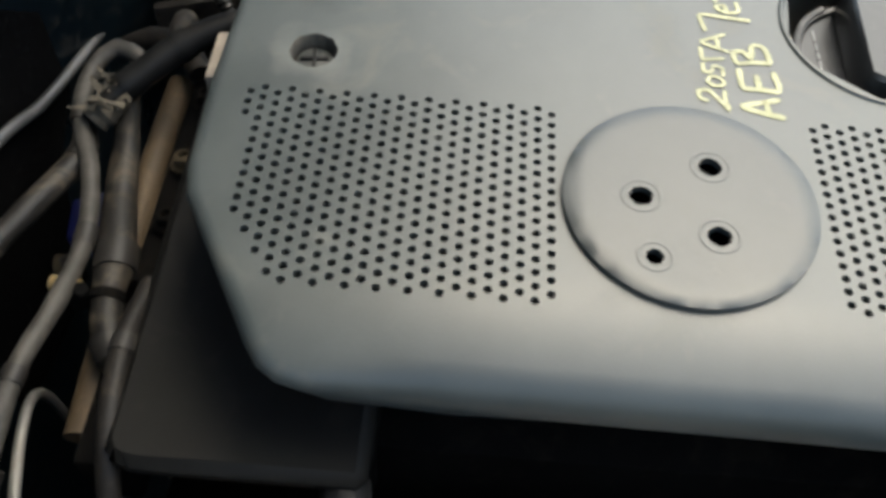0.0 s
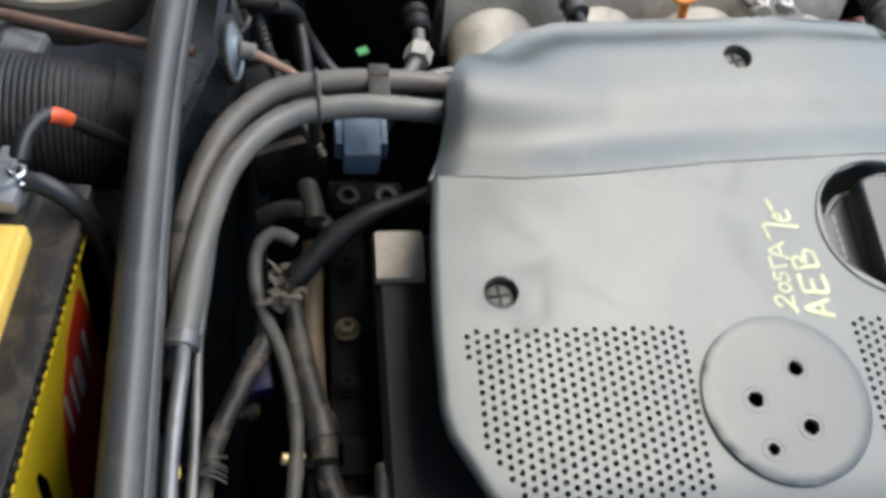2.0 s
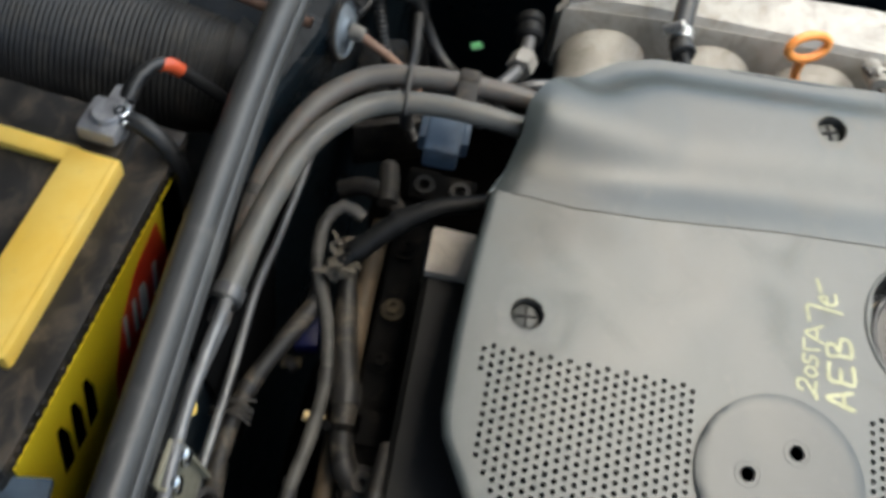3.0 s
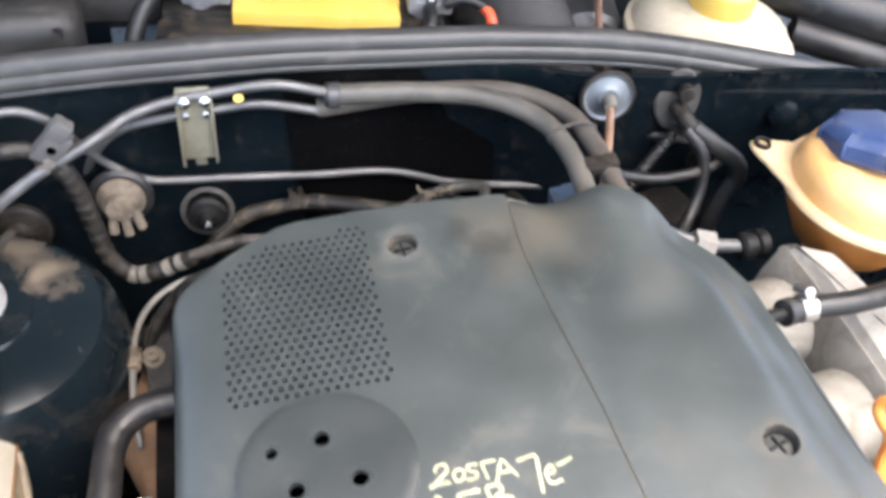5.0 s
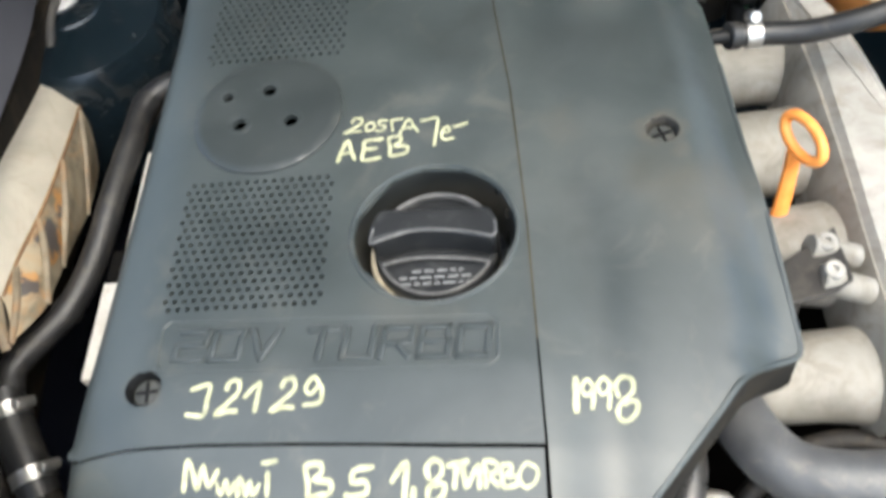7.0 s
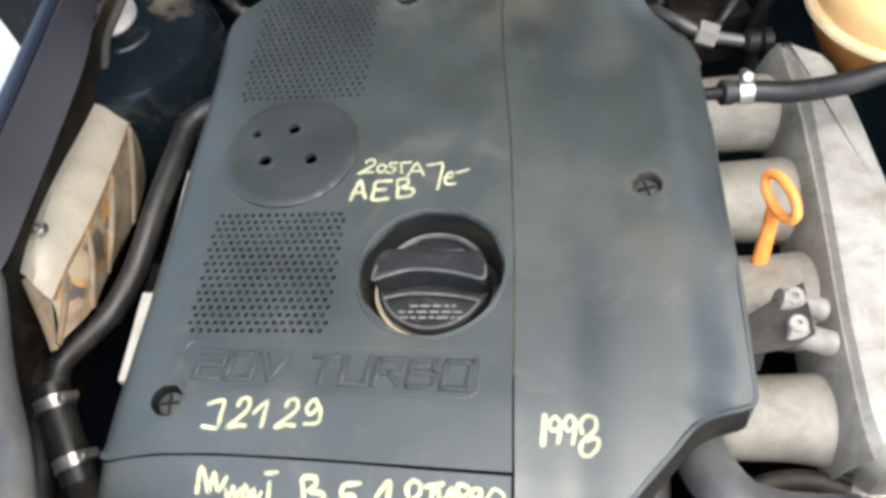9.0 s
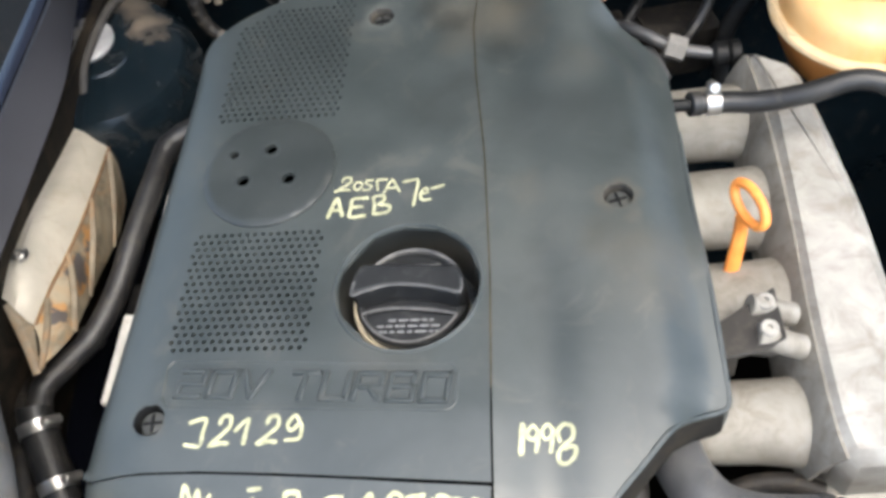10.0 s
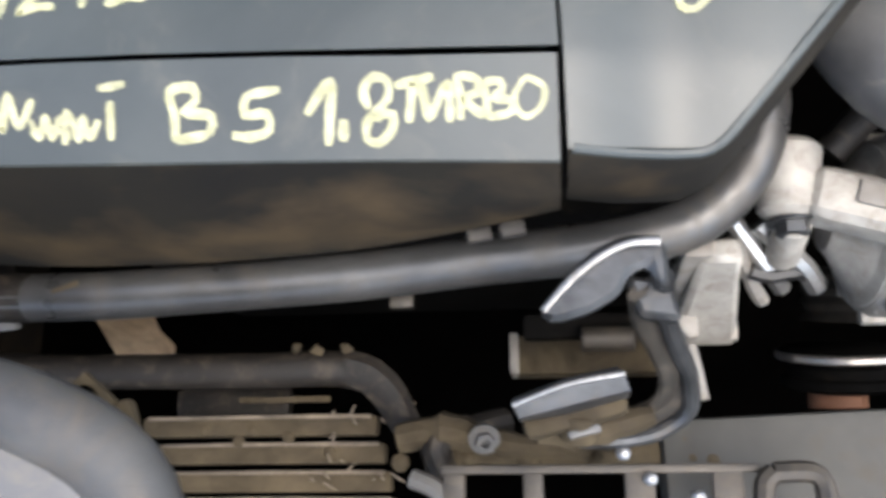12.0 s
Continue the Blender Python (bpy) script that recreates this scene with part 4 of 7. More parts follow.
ground = part("ground", skin([[(-9000, -9000, 1250), (9000, -9000, -1430)], [(-9000, 9000, 1250), (9000, 9000, -1430)]]), mat("yard_concrete", (0.30, 0.30, 0.30), (0.38, 0.375, 0.37), 0.9, blotch=0.7, grain=60, bump=0.6))
tagged(ground, "pale grey concrete yard under the car", "ground", kind="structure")

firewall = thing("firewall", (10, 35, -45), "dark blue painted steel bulkhead, dusty, with a black felt pad", "bulkhead", kind="structure")
part("bulkhead_panel", skin([[(x, 35.9 + bow, level(x, top)) for x, bow in ((-45, -2.6), (-25, -1.2), (-8, -0.2), (8, 0.0), (18, -0.6), (25, -2.4), (34, -3.0), (45, -2.4), (75, -3.4))] for top in (2.2, -6, -16, -30, -48, -66)], 0.6), BLUE_BODY, firewall)
felt = [[(x, 35.5 - 0.15 * math.sin((x - 2) * 0.4) + b, level(x, z)) for x in (0.5, 6, 10, 14, 18, 21)] for z, b in ((1.6, 0), (-3, -0.2), (-7, -0.3), (-12, -0.3), (-26, 0))]
part("felt_pad", skin(felt, 0.5), BLACK_FELT, firewall)
part("pressed_flange", box((49, 32.3, level(49, -4.5)), (24, 1.0, 10), 0.3, (0, 8.5, -3)), BLUE_BODY, firewall)

SEAL_LINE = [(-45, 34.2, 5.5), (-27, 35.0, 5.2), (-15, 35.2, 4.9), (-7, 35.3, 4.4), (1.2, 35.5, 3.65), (10, 35.8, 2.35), (18.6, 35.9, 1.15), (30, 35.7, -1.0), (40.5, 35.2, -4.0), (57, 34.4, -9.4), (75, 33.2, -15.0)]
bonnet_seal = thing("bonnet_seal", (10, 36, 1), "long black rubber bonnet seal along the bulkhead flange", "rubber seal")
part("seal_bulb", tube([(x, y + 0.1, z + 0.05) for x, y, z in SEAL_LINE], 1.0, 18, 1.5), SEAL, bonnet_seal)
part("seal_ridge", tube([(x, y - 0.5, z - 0.8) for x, y, z in SEAL_LINE], 0.72, 14, 1.5), SEAL, bonnet_seal)
part("seal_lip", tube([(x, y - 0.75, z - 1.66) for x, y, z in SEAL_LINE], 0.33, 12, 1.5), SEAL, bonnet_seal)
part("seal_back_lip", tube([(x, y + 0.9, z - 0.3) for x, y, z in SEAL_LINE], 0.42, 12, 1.5), SEAL, bonnet_seal)

plenum_tray = thing("cowl_tray", (15, 55, -22), "dark painted cowl tray behind the bulkhead", "cowl", kind="structure")
part("tray_floor", box((15, 58, -21), (120, 46, 0.8), 0.1, (0, 8.5, 0)), BLUE_BODY, plenum_tray)
part("tray_back", box((15, 80, -6), (120, 0.8, 40), 0.1, (0, 8.5, 0)), BLACK_FELT, plenum_tray)

inner_wing_right = thing("inner_wing", (-36, 0, -30), "dark inner wing panel with dusty blue paint", "body panel", kind="structure")
part("wing_wall", box((-27.6, 5, -31), (1.0, 90, 54), 0.2, (0, 8.5, 0)), mat("dusty_wing", (0.007, 0.006, 0.005), (0.015, 0.0125, 0.0095), 0.7, spec=0.12, blotch=12, dust=(0.06, 0.046, 0.031), dust_amount=0.55, dust_scale=25), inner_wing_right)
inner_wing_left = thing("inner_wing", (72, 0, -40), "dark inner wing panel with dusty blue paint", "body panel", kind="structure")
part("wing_wall", box((72, 5, -44), (1.0, 120, 66), 0.2, (0, 8.5, 0)), BLUE_BODY, inner_wing_left)
# Floor of the bay, coloured near black as deep shade.
undertray = tagged(part("undertray", box((15, 0, -62), (130, 130, 1), 0.2, (0, 8.5, 0)), NEAR_BLACK), "near-black undertray below the engine, its colour standing for deep shade", "tray", kind="structure")

# Unseen wall, added to stop light entering the bay from the front.
front_shell = thing("front_light_blocker", (10, -52, -30), "unseen black panel added below the lock carrier to block light", "body panel", kind="structure")
part("blocker_wall", box((15, -54, -38), (118, 1.5, 60), 0.2, (0, 8.5, 0)), NEAR_BLACK, front_shell)

engine = thing("engine_block", (9, -2, -40), "engine block under the plastic cover, coloured dark for its deep shade", "engine")
part("block", box((9.5, -3, -25), (33, 40, 30), 1.5), SHADED_METAL, engine)
part("front_housing", box((8, -21, -22), (26, 6, 22), 1.2), SHADED_METAL, engine)

# lower rear cover step with its pale block
rear_step = thing("timing_cover", (2, 20, -8), "black plastic lower cover stepping out behind the engine cover", "engine cover")
part("body", plate([(-7.6, 12), (13.2, 12), (13.2, 21.8), (-7.6, 21.4)], Matrix.Translation((0, 0, -14.0)), 6.2, 0.4), TIMING, rear_step)
part("lid", plate([(-9.9, 12), (14.4, 12), (14.4, 22.9), (-8.9, 22.6), (-9.5, 22.3), (-9.8, 21.8), (-9.9, 21.0)], Matrix.Translation((0, 0, -7.9)), 1.3, 0.45), TIMING, rear_step)
coil_box = thing("ignition_module", (12.5, 21.3, -8), "dusty pale metal module block behind the engine cover", "module")
part("body", box((12.5, 21.2, -6.7), (3.6, 3.3, 1.6), 0.35), mat("dusty_module", (0.22, 0.19, 0.16), (0.34, 0.30, 0.26), 0.6, dust=(0.42, 0.36, 0.28), dust_amount=0.5), coil_box)
part("base_flange", box((12.4, 21.2, -7.3), (4.0, 3.5, 0.5), 0.15), RUBBER_BROWN, coil_box)


def hose(name, label, pts, r, material=None, clips=(), cat="hose", bands=(), band_mat=None, **kw):
    """A hose as a thing, with any clips on it: each clip (index of point, width, screw way)."""
    t = thing(name, pts[0], label, cat)
    part("run", tube(pts, r, **kw), material or RUBBER, t)
    for i, w, s in clips:
        p, d = Vector(pts[i]), Vector(pts[min(i + 1, len(pts) - 1)]) - Vector(pts[max(i - 1, 0)])
        rad = r if not isinstance(r, (list, tuple)) else r[i]
        part("clip", clamp_bm(p, d, rad, w, s), STEEL, t, "steel hose clip with a screw")
    for i, w in bands:
        p, d = Vector(pts[i]), (Vector(pts[min(i + 1, len(pts) - 1)]) - Vector(pts[max(i - 1, 0)])).normalized()
        rad = r if not isinstance(r, (list, tuple)) else r[i]
        part("tape_band", lathe([(rad - 0.05, -w / 2), (rad + 0.06, -w / 2), (rad + 0.08, 0), (rad + 0.06, w / 2), (rad - 0.05, w / 2)], p, d, 20), band_mat or RUBBER, t)
    return t


# ---- right-hand wing side (left of the engine in the bay) ----
hose("coolant_hose", "black rubber coolant hose with a bend and worn sheen", [(-9.2, 12.9, -8.4), (-12.3, 12.5, -8.2), (-14.2, 10.8, -8.5), (-14.7, 7.0, -8.7), (-15.4, 2.0, -9.3), (-16.4, -3.0, -10.6), (-18.0, -6.8, -11.5), (-20.0, -9.3, -11.8), (-21.2, -11.2, -11.8), (-21.0, -13.0, -12.0)], 1.05, mat("worn_hose", (0.009, 0.009, 0.010), (0.020, 0.020, 0.020), 0.42, bump=0.7, grain=420, dust=(0.085, 0.073, 0.058), dust_amount=0.4, dust_scale=90), rough=0.03, bands=((2, 1.2), (6, 0.9)))
turbo_pipe = hose("rubber_coupling", "short black rubber coupling held by two steel hose clips", [(-21.6, -12.6, -11.8), (-21.2, -14.2, -12.8), (-19.0, -18.4, -14.4), (-18.4, -19.6, -15.1)], [1.35, 1.5, 1.5, 1.45], clips=[(1, 1.0, (1, 0.2, 0.6)), (2, 1.0, (1, 0, 0.4))])
hose("charge_pipe", "dusty dark pipe end below the rubber coupling", [(-18.6, -19.2, -14.9), (-17.6, -21.2, -16.6), (-16.6, -23.2, -18.8), (-16.0, -25.0, -22.0)], 1.25, FRONT_DIRT_SHADE, cat="pipe")
hose("oil_pipe", "dusty dark pipe running low beside the wing", [(-30, 2, -15), (-27, -6, -15), (-24.5, -11.5, -14.5), (-23, -17, -15.5), (-22, -25, -18)], 1.1, RUBBER_BROWN)

head_edge = thing("cylinder_head", (-13, -3, -14), "pale aluminium cylinder head edge beside the cover", "cylinder head")
part("front_rail", box((-13.3, -9.7, -10.2), (2.2, 7.8, 1.4), 0.15, (0, 0, 1)), RAIL, head_edge)
part("rear_rail", box((-12.7, 1.8, -10.2), (1.7, 9.4, 1.4), 0.15, (0, 0, 1)), RAIL, head_edge)
part("rail_bracket", box((-13.0, -4.4, -9.9), (2.6, 2.6, 1.0), 0.2), SHADED_METAL, head_edge)
part("head_wall", box((-10.6, -3, -15.5), (3.0, 34, 9), 0.3), SHADED_METAL, head_edge)

shield = thing("heat_shield", (-22, 1, -10), "pale aluminised heat shield with rusty scale and two bolts", "heat shield")
edge_out = [(-27.0, 15.5, -6.6), (-26.4, 9.0, -6.4), (-25.8, 2.0, -6.0), (-25.4, -2.0, -6.0), (-25.0, -4.8, -6.5)]
edge_mid = [(-24.2, 14.0, -7.5), (-23.6, 8.0, -6.8), (-22.9, 2.0, -5.9), (-22.6, -3.0, -5.6), (-22.8, -6.2, -6.4)]
edge_in = [(-21.6, 12.9, -9.3), (-21.2, 7.5, -8.7), (-21.0, 1.0, -8.0), (-21.2, -4.0, -7.4), (-21.4, -7.4, -7.4)]
part("pale_sheet", skin([even(edge_out, 16), [a.lerp(b, 0.5) + Vector((0, 0, 0.15)) for a, b in zip(even(edge_out, 16), even(edge_mid, 16))], even(edge_mid, 16), [a.lerp(b, 0.5) + Vector((0, 0, 0.35)) for a, b in zip(even(edge_mid, 16), even(edge_in, 16))], even(edge_in, 16), [v + Vector((0.3, 0, -0.7)) for v in even(edge_in, 16)]], 0.15), SHIELD, shield)
low_a = [v + Vector((0.25, 0, -0.75)) for v in even(edge_in, 16)]
low_b = even([(-22.3, 11.2, -16.4), (-21.0, 6.0, -15.0), (-20.5, 0.0, -13.2), (-19.6, -4.2, -11.4), (-19.0, -7.6, -10.0), (-20.0, -10.8, -9.0)], 16)
part("rusty_skirt", skin([low_a, [a.lerp(b, 0.3) + Vector((0.3, 0, 0.15)) for a, b in zip(low_a, low_b)], [a.lerp(b, 0.65) + Vector((0.25, 0, 0)) for a, b in zip(low_a, low_b)], low_b], 0.15), RUST, shield, "dark rusty lower panel with orange scale")
for k in (1, 5, 9, 13):
    m = min(16, k + 3)
    part("pressed_rib", tube([low_a[k] + Vector((0.3, 0, 0.1)), low_a[k].lerp(low_b[m], 0.45) + Vector((0.5, 0, 0.2)), low_b[m] + Vector((0.1, 0, 0))], [0.25, 0.3, 0.28], 8), SHIELD_DIRTY, shield, "pale pressed rib")
part("fold_line", tube([v + Vector((0.15, 0, 0.12)) for v in low_a], 0.16, 8, 1.0, rough=0.15), RUST_LINE, shield, "brown rusty fold")
part("front_lip", tube([(-22.9, -6.2, -6.6), (-21.9, -7.9, -7.4), (-20.9, -9.6, -8.2), (-20.2, -11.2, -9.2)], [0.5, 0.42, 0.38, 0.35], 10, 0.5, flat=0.5), SHIELD_DIRTY, shield)
lip_line = even([(-22.9, -6.2, -6.6), (-21.9, -7.9, -7.4), (-20.9, -9.6, -8.2), (-20.2, -11.2, -9.2)], 6)
part("front_gusset", skin([lip_line, [a.lerp(low_a[16].lerp(low_b[16], k / 6), 0.5) + Vector((0.05, 0, 0.1)) for k, a in enumerate(lip_line)], [low_a[16].lerp(low_b[16], k / 6) for k in range(7)]], 0.12), SHIELD_DIRTY, shield)
part("bolt", bolt_bm((-25.3, 13.2, -7.1), (0.15, 0, 1), 0.5, 0.3, 12, 0.9), STEEL, shield)
part("bolt", bolt_bm((-22.7, -2.3, -5.6), (0.1, 0, 1), 0.45, 0.25, 12, 0.8), STEEL, shield)

tower = thing("suspension_tower", (-22, 20, -20), "dark blue suspension tower with dusty top and a nut", "body panel")
part("dome", lathe([(10.5, -14), (10.0, -6), (9.3, -2.2), (8.2, -0.7), (6.2, -0.1), (3.6, 0.1), (3.4, 0.35), (0, 0.4)], (-23.2, 21.4, -6.0), (0.14, -0.06, 1), 40), TOWER, tower)
part("mount_cup", lathe([(2.9, 0), (2.9, 0.5), (2.5, 0.75), (1.5, 0.8), (1.2, 0.5), (0, 0.5)], (-24.3, 22.3, -5.7), (0.14, -0.06, 1), 28), LEAD, tower)
part("nut", bolt_bm((-24.3, 22.3, -5.1), (0.14, -0.06, 1), 0.9, 0.7, 6, 1.3), STEEL, tower)
hose("bonnet_cable", "thin dusty black cable over the suspension tower", [(-22.4, 30.6, -7.0), (-22.6, 27.0, -5.2), (-22.9, 22.0, -4.9), (-23.2, 18.0, -5.6), (-23.0, 13.0, -10)], 0.45, TAN_GREY, cat="cable")

wing = thing("wing_edge", (-24, 5, 2), "dark wing edge with rubber strip and paint reflecting the sky", "body panel", kind="structure")
line_b = [(-23.5, 24.0, -1.0), (-21.2, 14.0, -1.0), (-20.6, 9.5, -1.0), (-20.5, 4.0, -1.0), (-20.5, -2.0, -1.0), (-20.7, -8.0, -1.0), (-22.6, -13.0, -1.0), (-25.2, -18.0, -1.0)]
line_a = [(-23.4, 30.0, 2.0), (-23.0, 20.0, 2.0), (-22.9, 10.0, 2.0), (-22.9, 2.0, 2.0), (-23.0, -8.0, 2.0), (-23.4, -16.0, 2.0), (-24.4, -23.0, 1.8), (-26.0, -30.0, 1.4)]
a2, b2 = even(line_a, 24), even(line_b, 24)
part("rubber_strip", skin([b2, [p.lerp(q, 0.5) + Vector((-0.3, 0, -0.2)) for p, q in zip(b2, a2)], a2], 0.4), mat("wing_strip", (0.017, 0.0172, 0.021), (0.027, 0.0275, 0.033), 0.55, blotch=8), wing)
part("wing_top", skin([[v + Vector((-0.1, 0, 0.1)) for v in a2], [v + Vector((-0.8, 0, 0.3)) for v in a2], [v + Vector((-1.6, 0, 0.1)) for v in a2], [v + Vector((-1.9, 0, -6)) for v in a2], [v + Vector((-4, 0, -40)) for v in a2]], 0.15), WING_PAINT, wing)

# ---- left-hand side: intake manifold, dipstick, breather ----
manifold = thing("intake_manifold", (36, 0, -14), "sand-cast aluminium intake manifold with four runners", "intake manifold")
plenum_top = [(36.2, 16.6), (37.2, 16.7), (40.2, 14.9), (41.6, 8.0), (42.8, 0.0), (43.4, -8.0), (43.6, -19.0), (38.2, -19.4), (37.6, -16.4), (37.3, -9.8), (37.3, 0.0), (37.2, 9.0), (37.0, 12.0)]
part("plenum", plate(plenum_top, Matrix.Translation((0, 0, -15.5)), 8.5, 0.9), ALU, manifold)


def runner(y, half):
    """A wide, flattened intake runner."""
    bm = tube([(22, y + 0.2, -1.5), (27, y + 0.2, -0.4), (31, y, 0), (34, y, 0.2), (38.5, y - 0.1, 0.2)], [half * 0.9, half * 0.95, half, half * 1.03, half * 1.2], 24, 0.7)
    bmesh.ops.scale(bm, vec=(1, 1, 0.72), verts=bm.verts)
    bmesh.ops.translate(bm, vec=(0, 0, -11.4), verts=bm.verts)
    return bm


for y, half in ((12.2, 3.5), (3.2, 3.45), (-5.8, 3.6), (-14.8, 2.95)):
    part("runner", runner(y, half), ALU_RUN, manifold)
flank_top = even([(36.7, 16.2, -7.55), (37.4, 9.0, -7.55), (37.75, 0.0, -7.55), (37.85, -9.8, -7.55), (38.15, -16.4, -7.55), (38.5, -18.9, -7.55)], 24)
# The flank's shade is put into its colour, the darker runner metal.
part("plenum_flank", skin([flank_top, [v + Vector((-0.5, 0, -0.6)) for v in flank_top], [v + Vector((-1.3, 0, -2.4)) for v in flank_top], [v + Vector((-2.0, 0, -5.0)) for v in flank_top]], 0.3), ALU_RUN, manifold, "sloping flank of the plenum, in darker metal for its shade")
part("boss", cyl((36.5, -9.0, -6.8), (33.4, -9.0, -5.3), 0.8), ALU_RUN, manifold)
part("boss", cyl((36.8, -11.4, -7.0), (33.6, -11.2, -5.5), 0.85), ALU_RUN, manifold)
part("foot", box((38.5, -19.0, -13.6), (11, 2.0, 1.0), 0.3), ALU, manifold)

bracket = thing("sensor_bracket", (33.5, -10.5, -6), "dark stamped bracket with two bright bolts on the manifold", "bracket")
part("stamped_plate", plate([(35.2, -7.6), (35.5, -11.5), (34.1, -12.4), (31.2, -13.0), (30.8, -10.6)], Matrix.Translation((0, 0, -5.7)), 0.4, 0.1), BRACKET_DARK, bracket)
part("folded_leg", box((31.6, -11.6, -7.2), (1.6, 2.2, 3.0), 0.3), BRACKET_DARK, bracket)
for y in (-8.95, -11.0):
    part("bolt", lathe([(0.62, 0), (0.62, 0.5), (0.52, 0.62), (0.22, 0.62), (0.2, 0.4), (0, 0.4)], (34.4, y, -5.3), (0, -0.1, 1), 20), ALU_MID, bracket)

dipstick = thing("dipstick", (33.2, -2.5, -12), "orange plastic dipstick handle with an oval finger ring", "dipstick")
dm = place((34.05, -2.26, -3.2), (-0.41, 0.90, 0.16), (-0.40, -0.03, -0.91))
ring_pts = [dm @ Vector((1.78 * math.cos(2 * math.pi * k / 28), 1.0 * math.sin(2 * math.pi * k / 28), 0)) for k in range(29)]
part("finger_ring", tube(ring_pts, 0.36, 12, 0.3, flat=1.0), ORANGE, dipstick)
part("shank", tube([(33.7, -2.3, -4.3), (33.7, -2.5, -6.0), (33.35, -3.5, -8.2), (32.9, -4.3, -11.0)], [0.5, 0.52, 0.58, 0.6], 10, 0.5, flat=0.7), ORANGE, dipstick)
part("guide_tube", tube([(33.0, -4.1, -10.4), (32.3, -4.8, -15), (31.5, -5.3, -20)], 0.5, 10), STEEL, dipstick)

hose("vacuum_hose", "thin dark hose curving under the last intake runner", [(28.5, -22.0, -13.2), (30.2, -20.4, -12.4), (32.6, -19.2, -11.9), (35.4, -18.9, -11.8), (37.6, -19.4, -12.3)], 0.7, RUBBER_BROWN)

breather = thing("breather_hose", (31, 7, -4), "black breather hose with a bright crimp clip", "hose")
part("stub", cyl((28.6, 6.9, -2.9), (31.2, 7.3, -3.2), 0.5), PLASTIC_LOW, breather)
part("collar", cyl((30.8, 7.2, -3.1), (31.6, 7.4, -3.3), 0.95), RUBBER, breather)
part("run", tube([(31.3, 7.3, -3.2), (33.0, 7.5, -3.4), (36.0, 7.2, -3.3), (39.5, 6.9, -2.3), (42.5, 7.2, -1.6), (45.0, 6.6, -2.2), (46.8, 4.6, -4.4), (47.4, 2.5, -8.0)], 0.82), RUBBER, breather)
part("crimp_clip", clamp_bm((32.6, 7.5, -3.4), (1, 0.05, -0.05), 0.86, 1.0, (0, 0.6, 0.8)), STEEL, breather, "bright steel crimp clip with an ear")
part("end_elbow", tube([(47.3, 3.4, -6.5), (47.5, 2.0, -9), (47.5, 1.0, -13)], 1.35), RUBBER, breather)

fitting = thing("vacuum_valve", (34, 20, -13), "black vacuum valve with a metal pipe behind the manifold", "valve")
part("valve_body", lathe([(0, 0), (0.9, 0), (1.15, 0.3), (1.15, 1.2), (0.95, 1.4), (1.2, 1.6), (1.2, 2.3), (0.8, 2.5), (0, 2.5)], (34.0, 18.3, -9.2), (1, 0.1, -0.1), 20), PLASTIC_LOW, fitting)
part("feed_pipe", tube([(34.2, 18.3, -9.1), (31.0, 18.6, -8.4), (28.0, 20.0, -7.6), (26.4, 22.0, -8.5), (25.6, 23.4, -12)], 0.55), PIPE_GREY, fitting)
part("union_nut", cyl((31.8, 18.4, -8.6), (30.2, 18.8, -8.2), 1.1, segs=6), ALU_DIRTY, fitting)
part("second_pipe", tube([(30.0, 15.5, -9), (29.2, 17.4, -8.5), (28.6, 19.6, -9.5), (27.5, 21, -13)], 0.5), PIPE_GREY, fitting)

expansion_tank = thing("expansion_tank", (48, 23, -22), "amber aged plastic coolant expansion tank with a blue cap", "coolant tank")
TC = Vector((45.9, 20.4, -7.5))
tank_up, cap_up = Vector((0.149, 0.0, 0.99)), Vector((0.149, 0.30, 0.94)).normalized()
part("upper_half", lathe([(6.7, -0.4), (6.55, 0.5), (6.4, 1.6), (6.1, 2.5), (5.4, 3.1), (4.4, 3.4), (0, 3.6)], TC, tank_up, 48), TANK, expansion_tank)
part("lower_half", lathe([(6.8, -0.3), (6.5, -1.1), (5.6, -3.0), (4.4, -5.0), (2.8, -6.6), (0, -7.2)], TC, tank_up, 48), TANK_DEEP, expansion_tank, "deeper orange lower half")
part("weld_flange", lathe([(6.4, -0.35), (7.2, -0.3), (7.35, 0.0), (7.2, 0.3), (6.4, 0.5)], TC, tank_up, 48), TANK_PALE, expansion_tank)
ear = [(-8.2, 5.4), (-8.0, 6.3), (-7.3, 6.5), (-4.0, 5.9), (-3, 3), (-5, -4), (-6.4, -3.4), (-7.3, 0.5)]
part("mounting_ear", plate(ear, Matrix.Translation(TC) @ axes_to(tank_up, (0, 1, 0)).to_4x4(), 0.5, 0.15), TANK_PALE, expansion_tank)
part("ear_bush", lathe([(0.4, 0.3), (0.45, 0.52), (0.7, 0.52), (0.75, 0.2)], TC + Vector((-7.1, 5.6, 1.4)), tank_up, 18), RUBBER_BROWN, expansion_tank)
part("moulded_rib", tube([TC + Vector((1.5, -6.9, 0.2)), TC + Vector((1.6, -6.5, 1.6)), TC + Vector((1.8, -5.6, 2.8))], 0.4, 10, 0.5), TANK, expansion_tank)
CAP_AT = TC + Vector((0.4, 1.2, 3.3))
cap = part("cap", lathe([(4.4, -0.4), (4.75, 0.0), (4.75, 1.1), (4.1, 1.9), (3.6, 2.1), (0, 2.2)], CAP_AT, cap_up, 8), BLUE_CAP, expansion_tank, "blue eight-sided screw cap")
cap_turn = axes_to(cap_up)
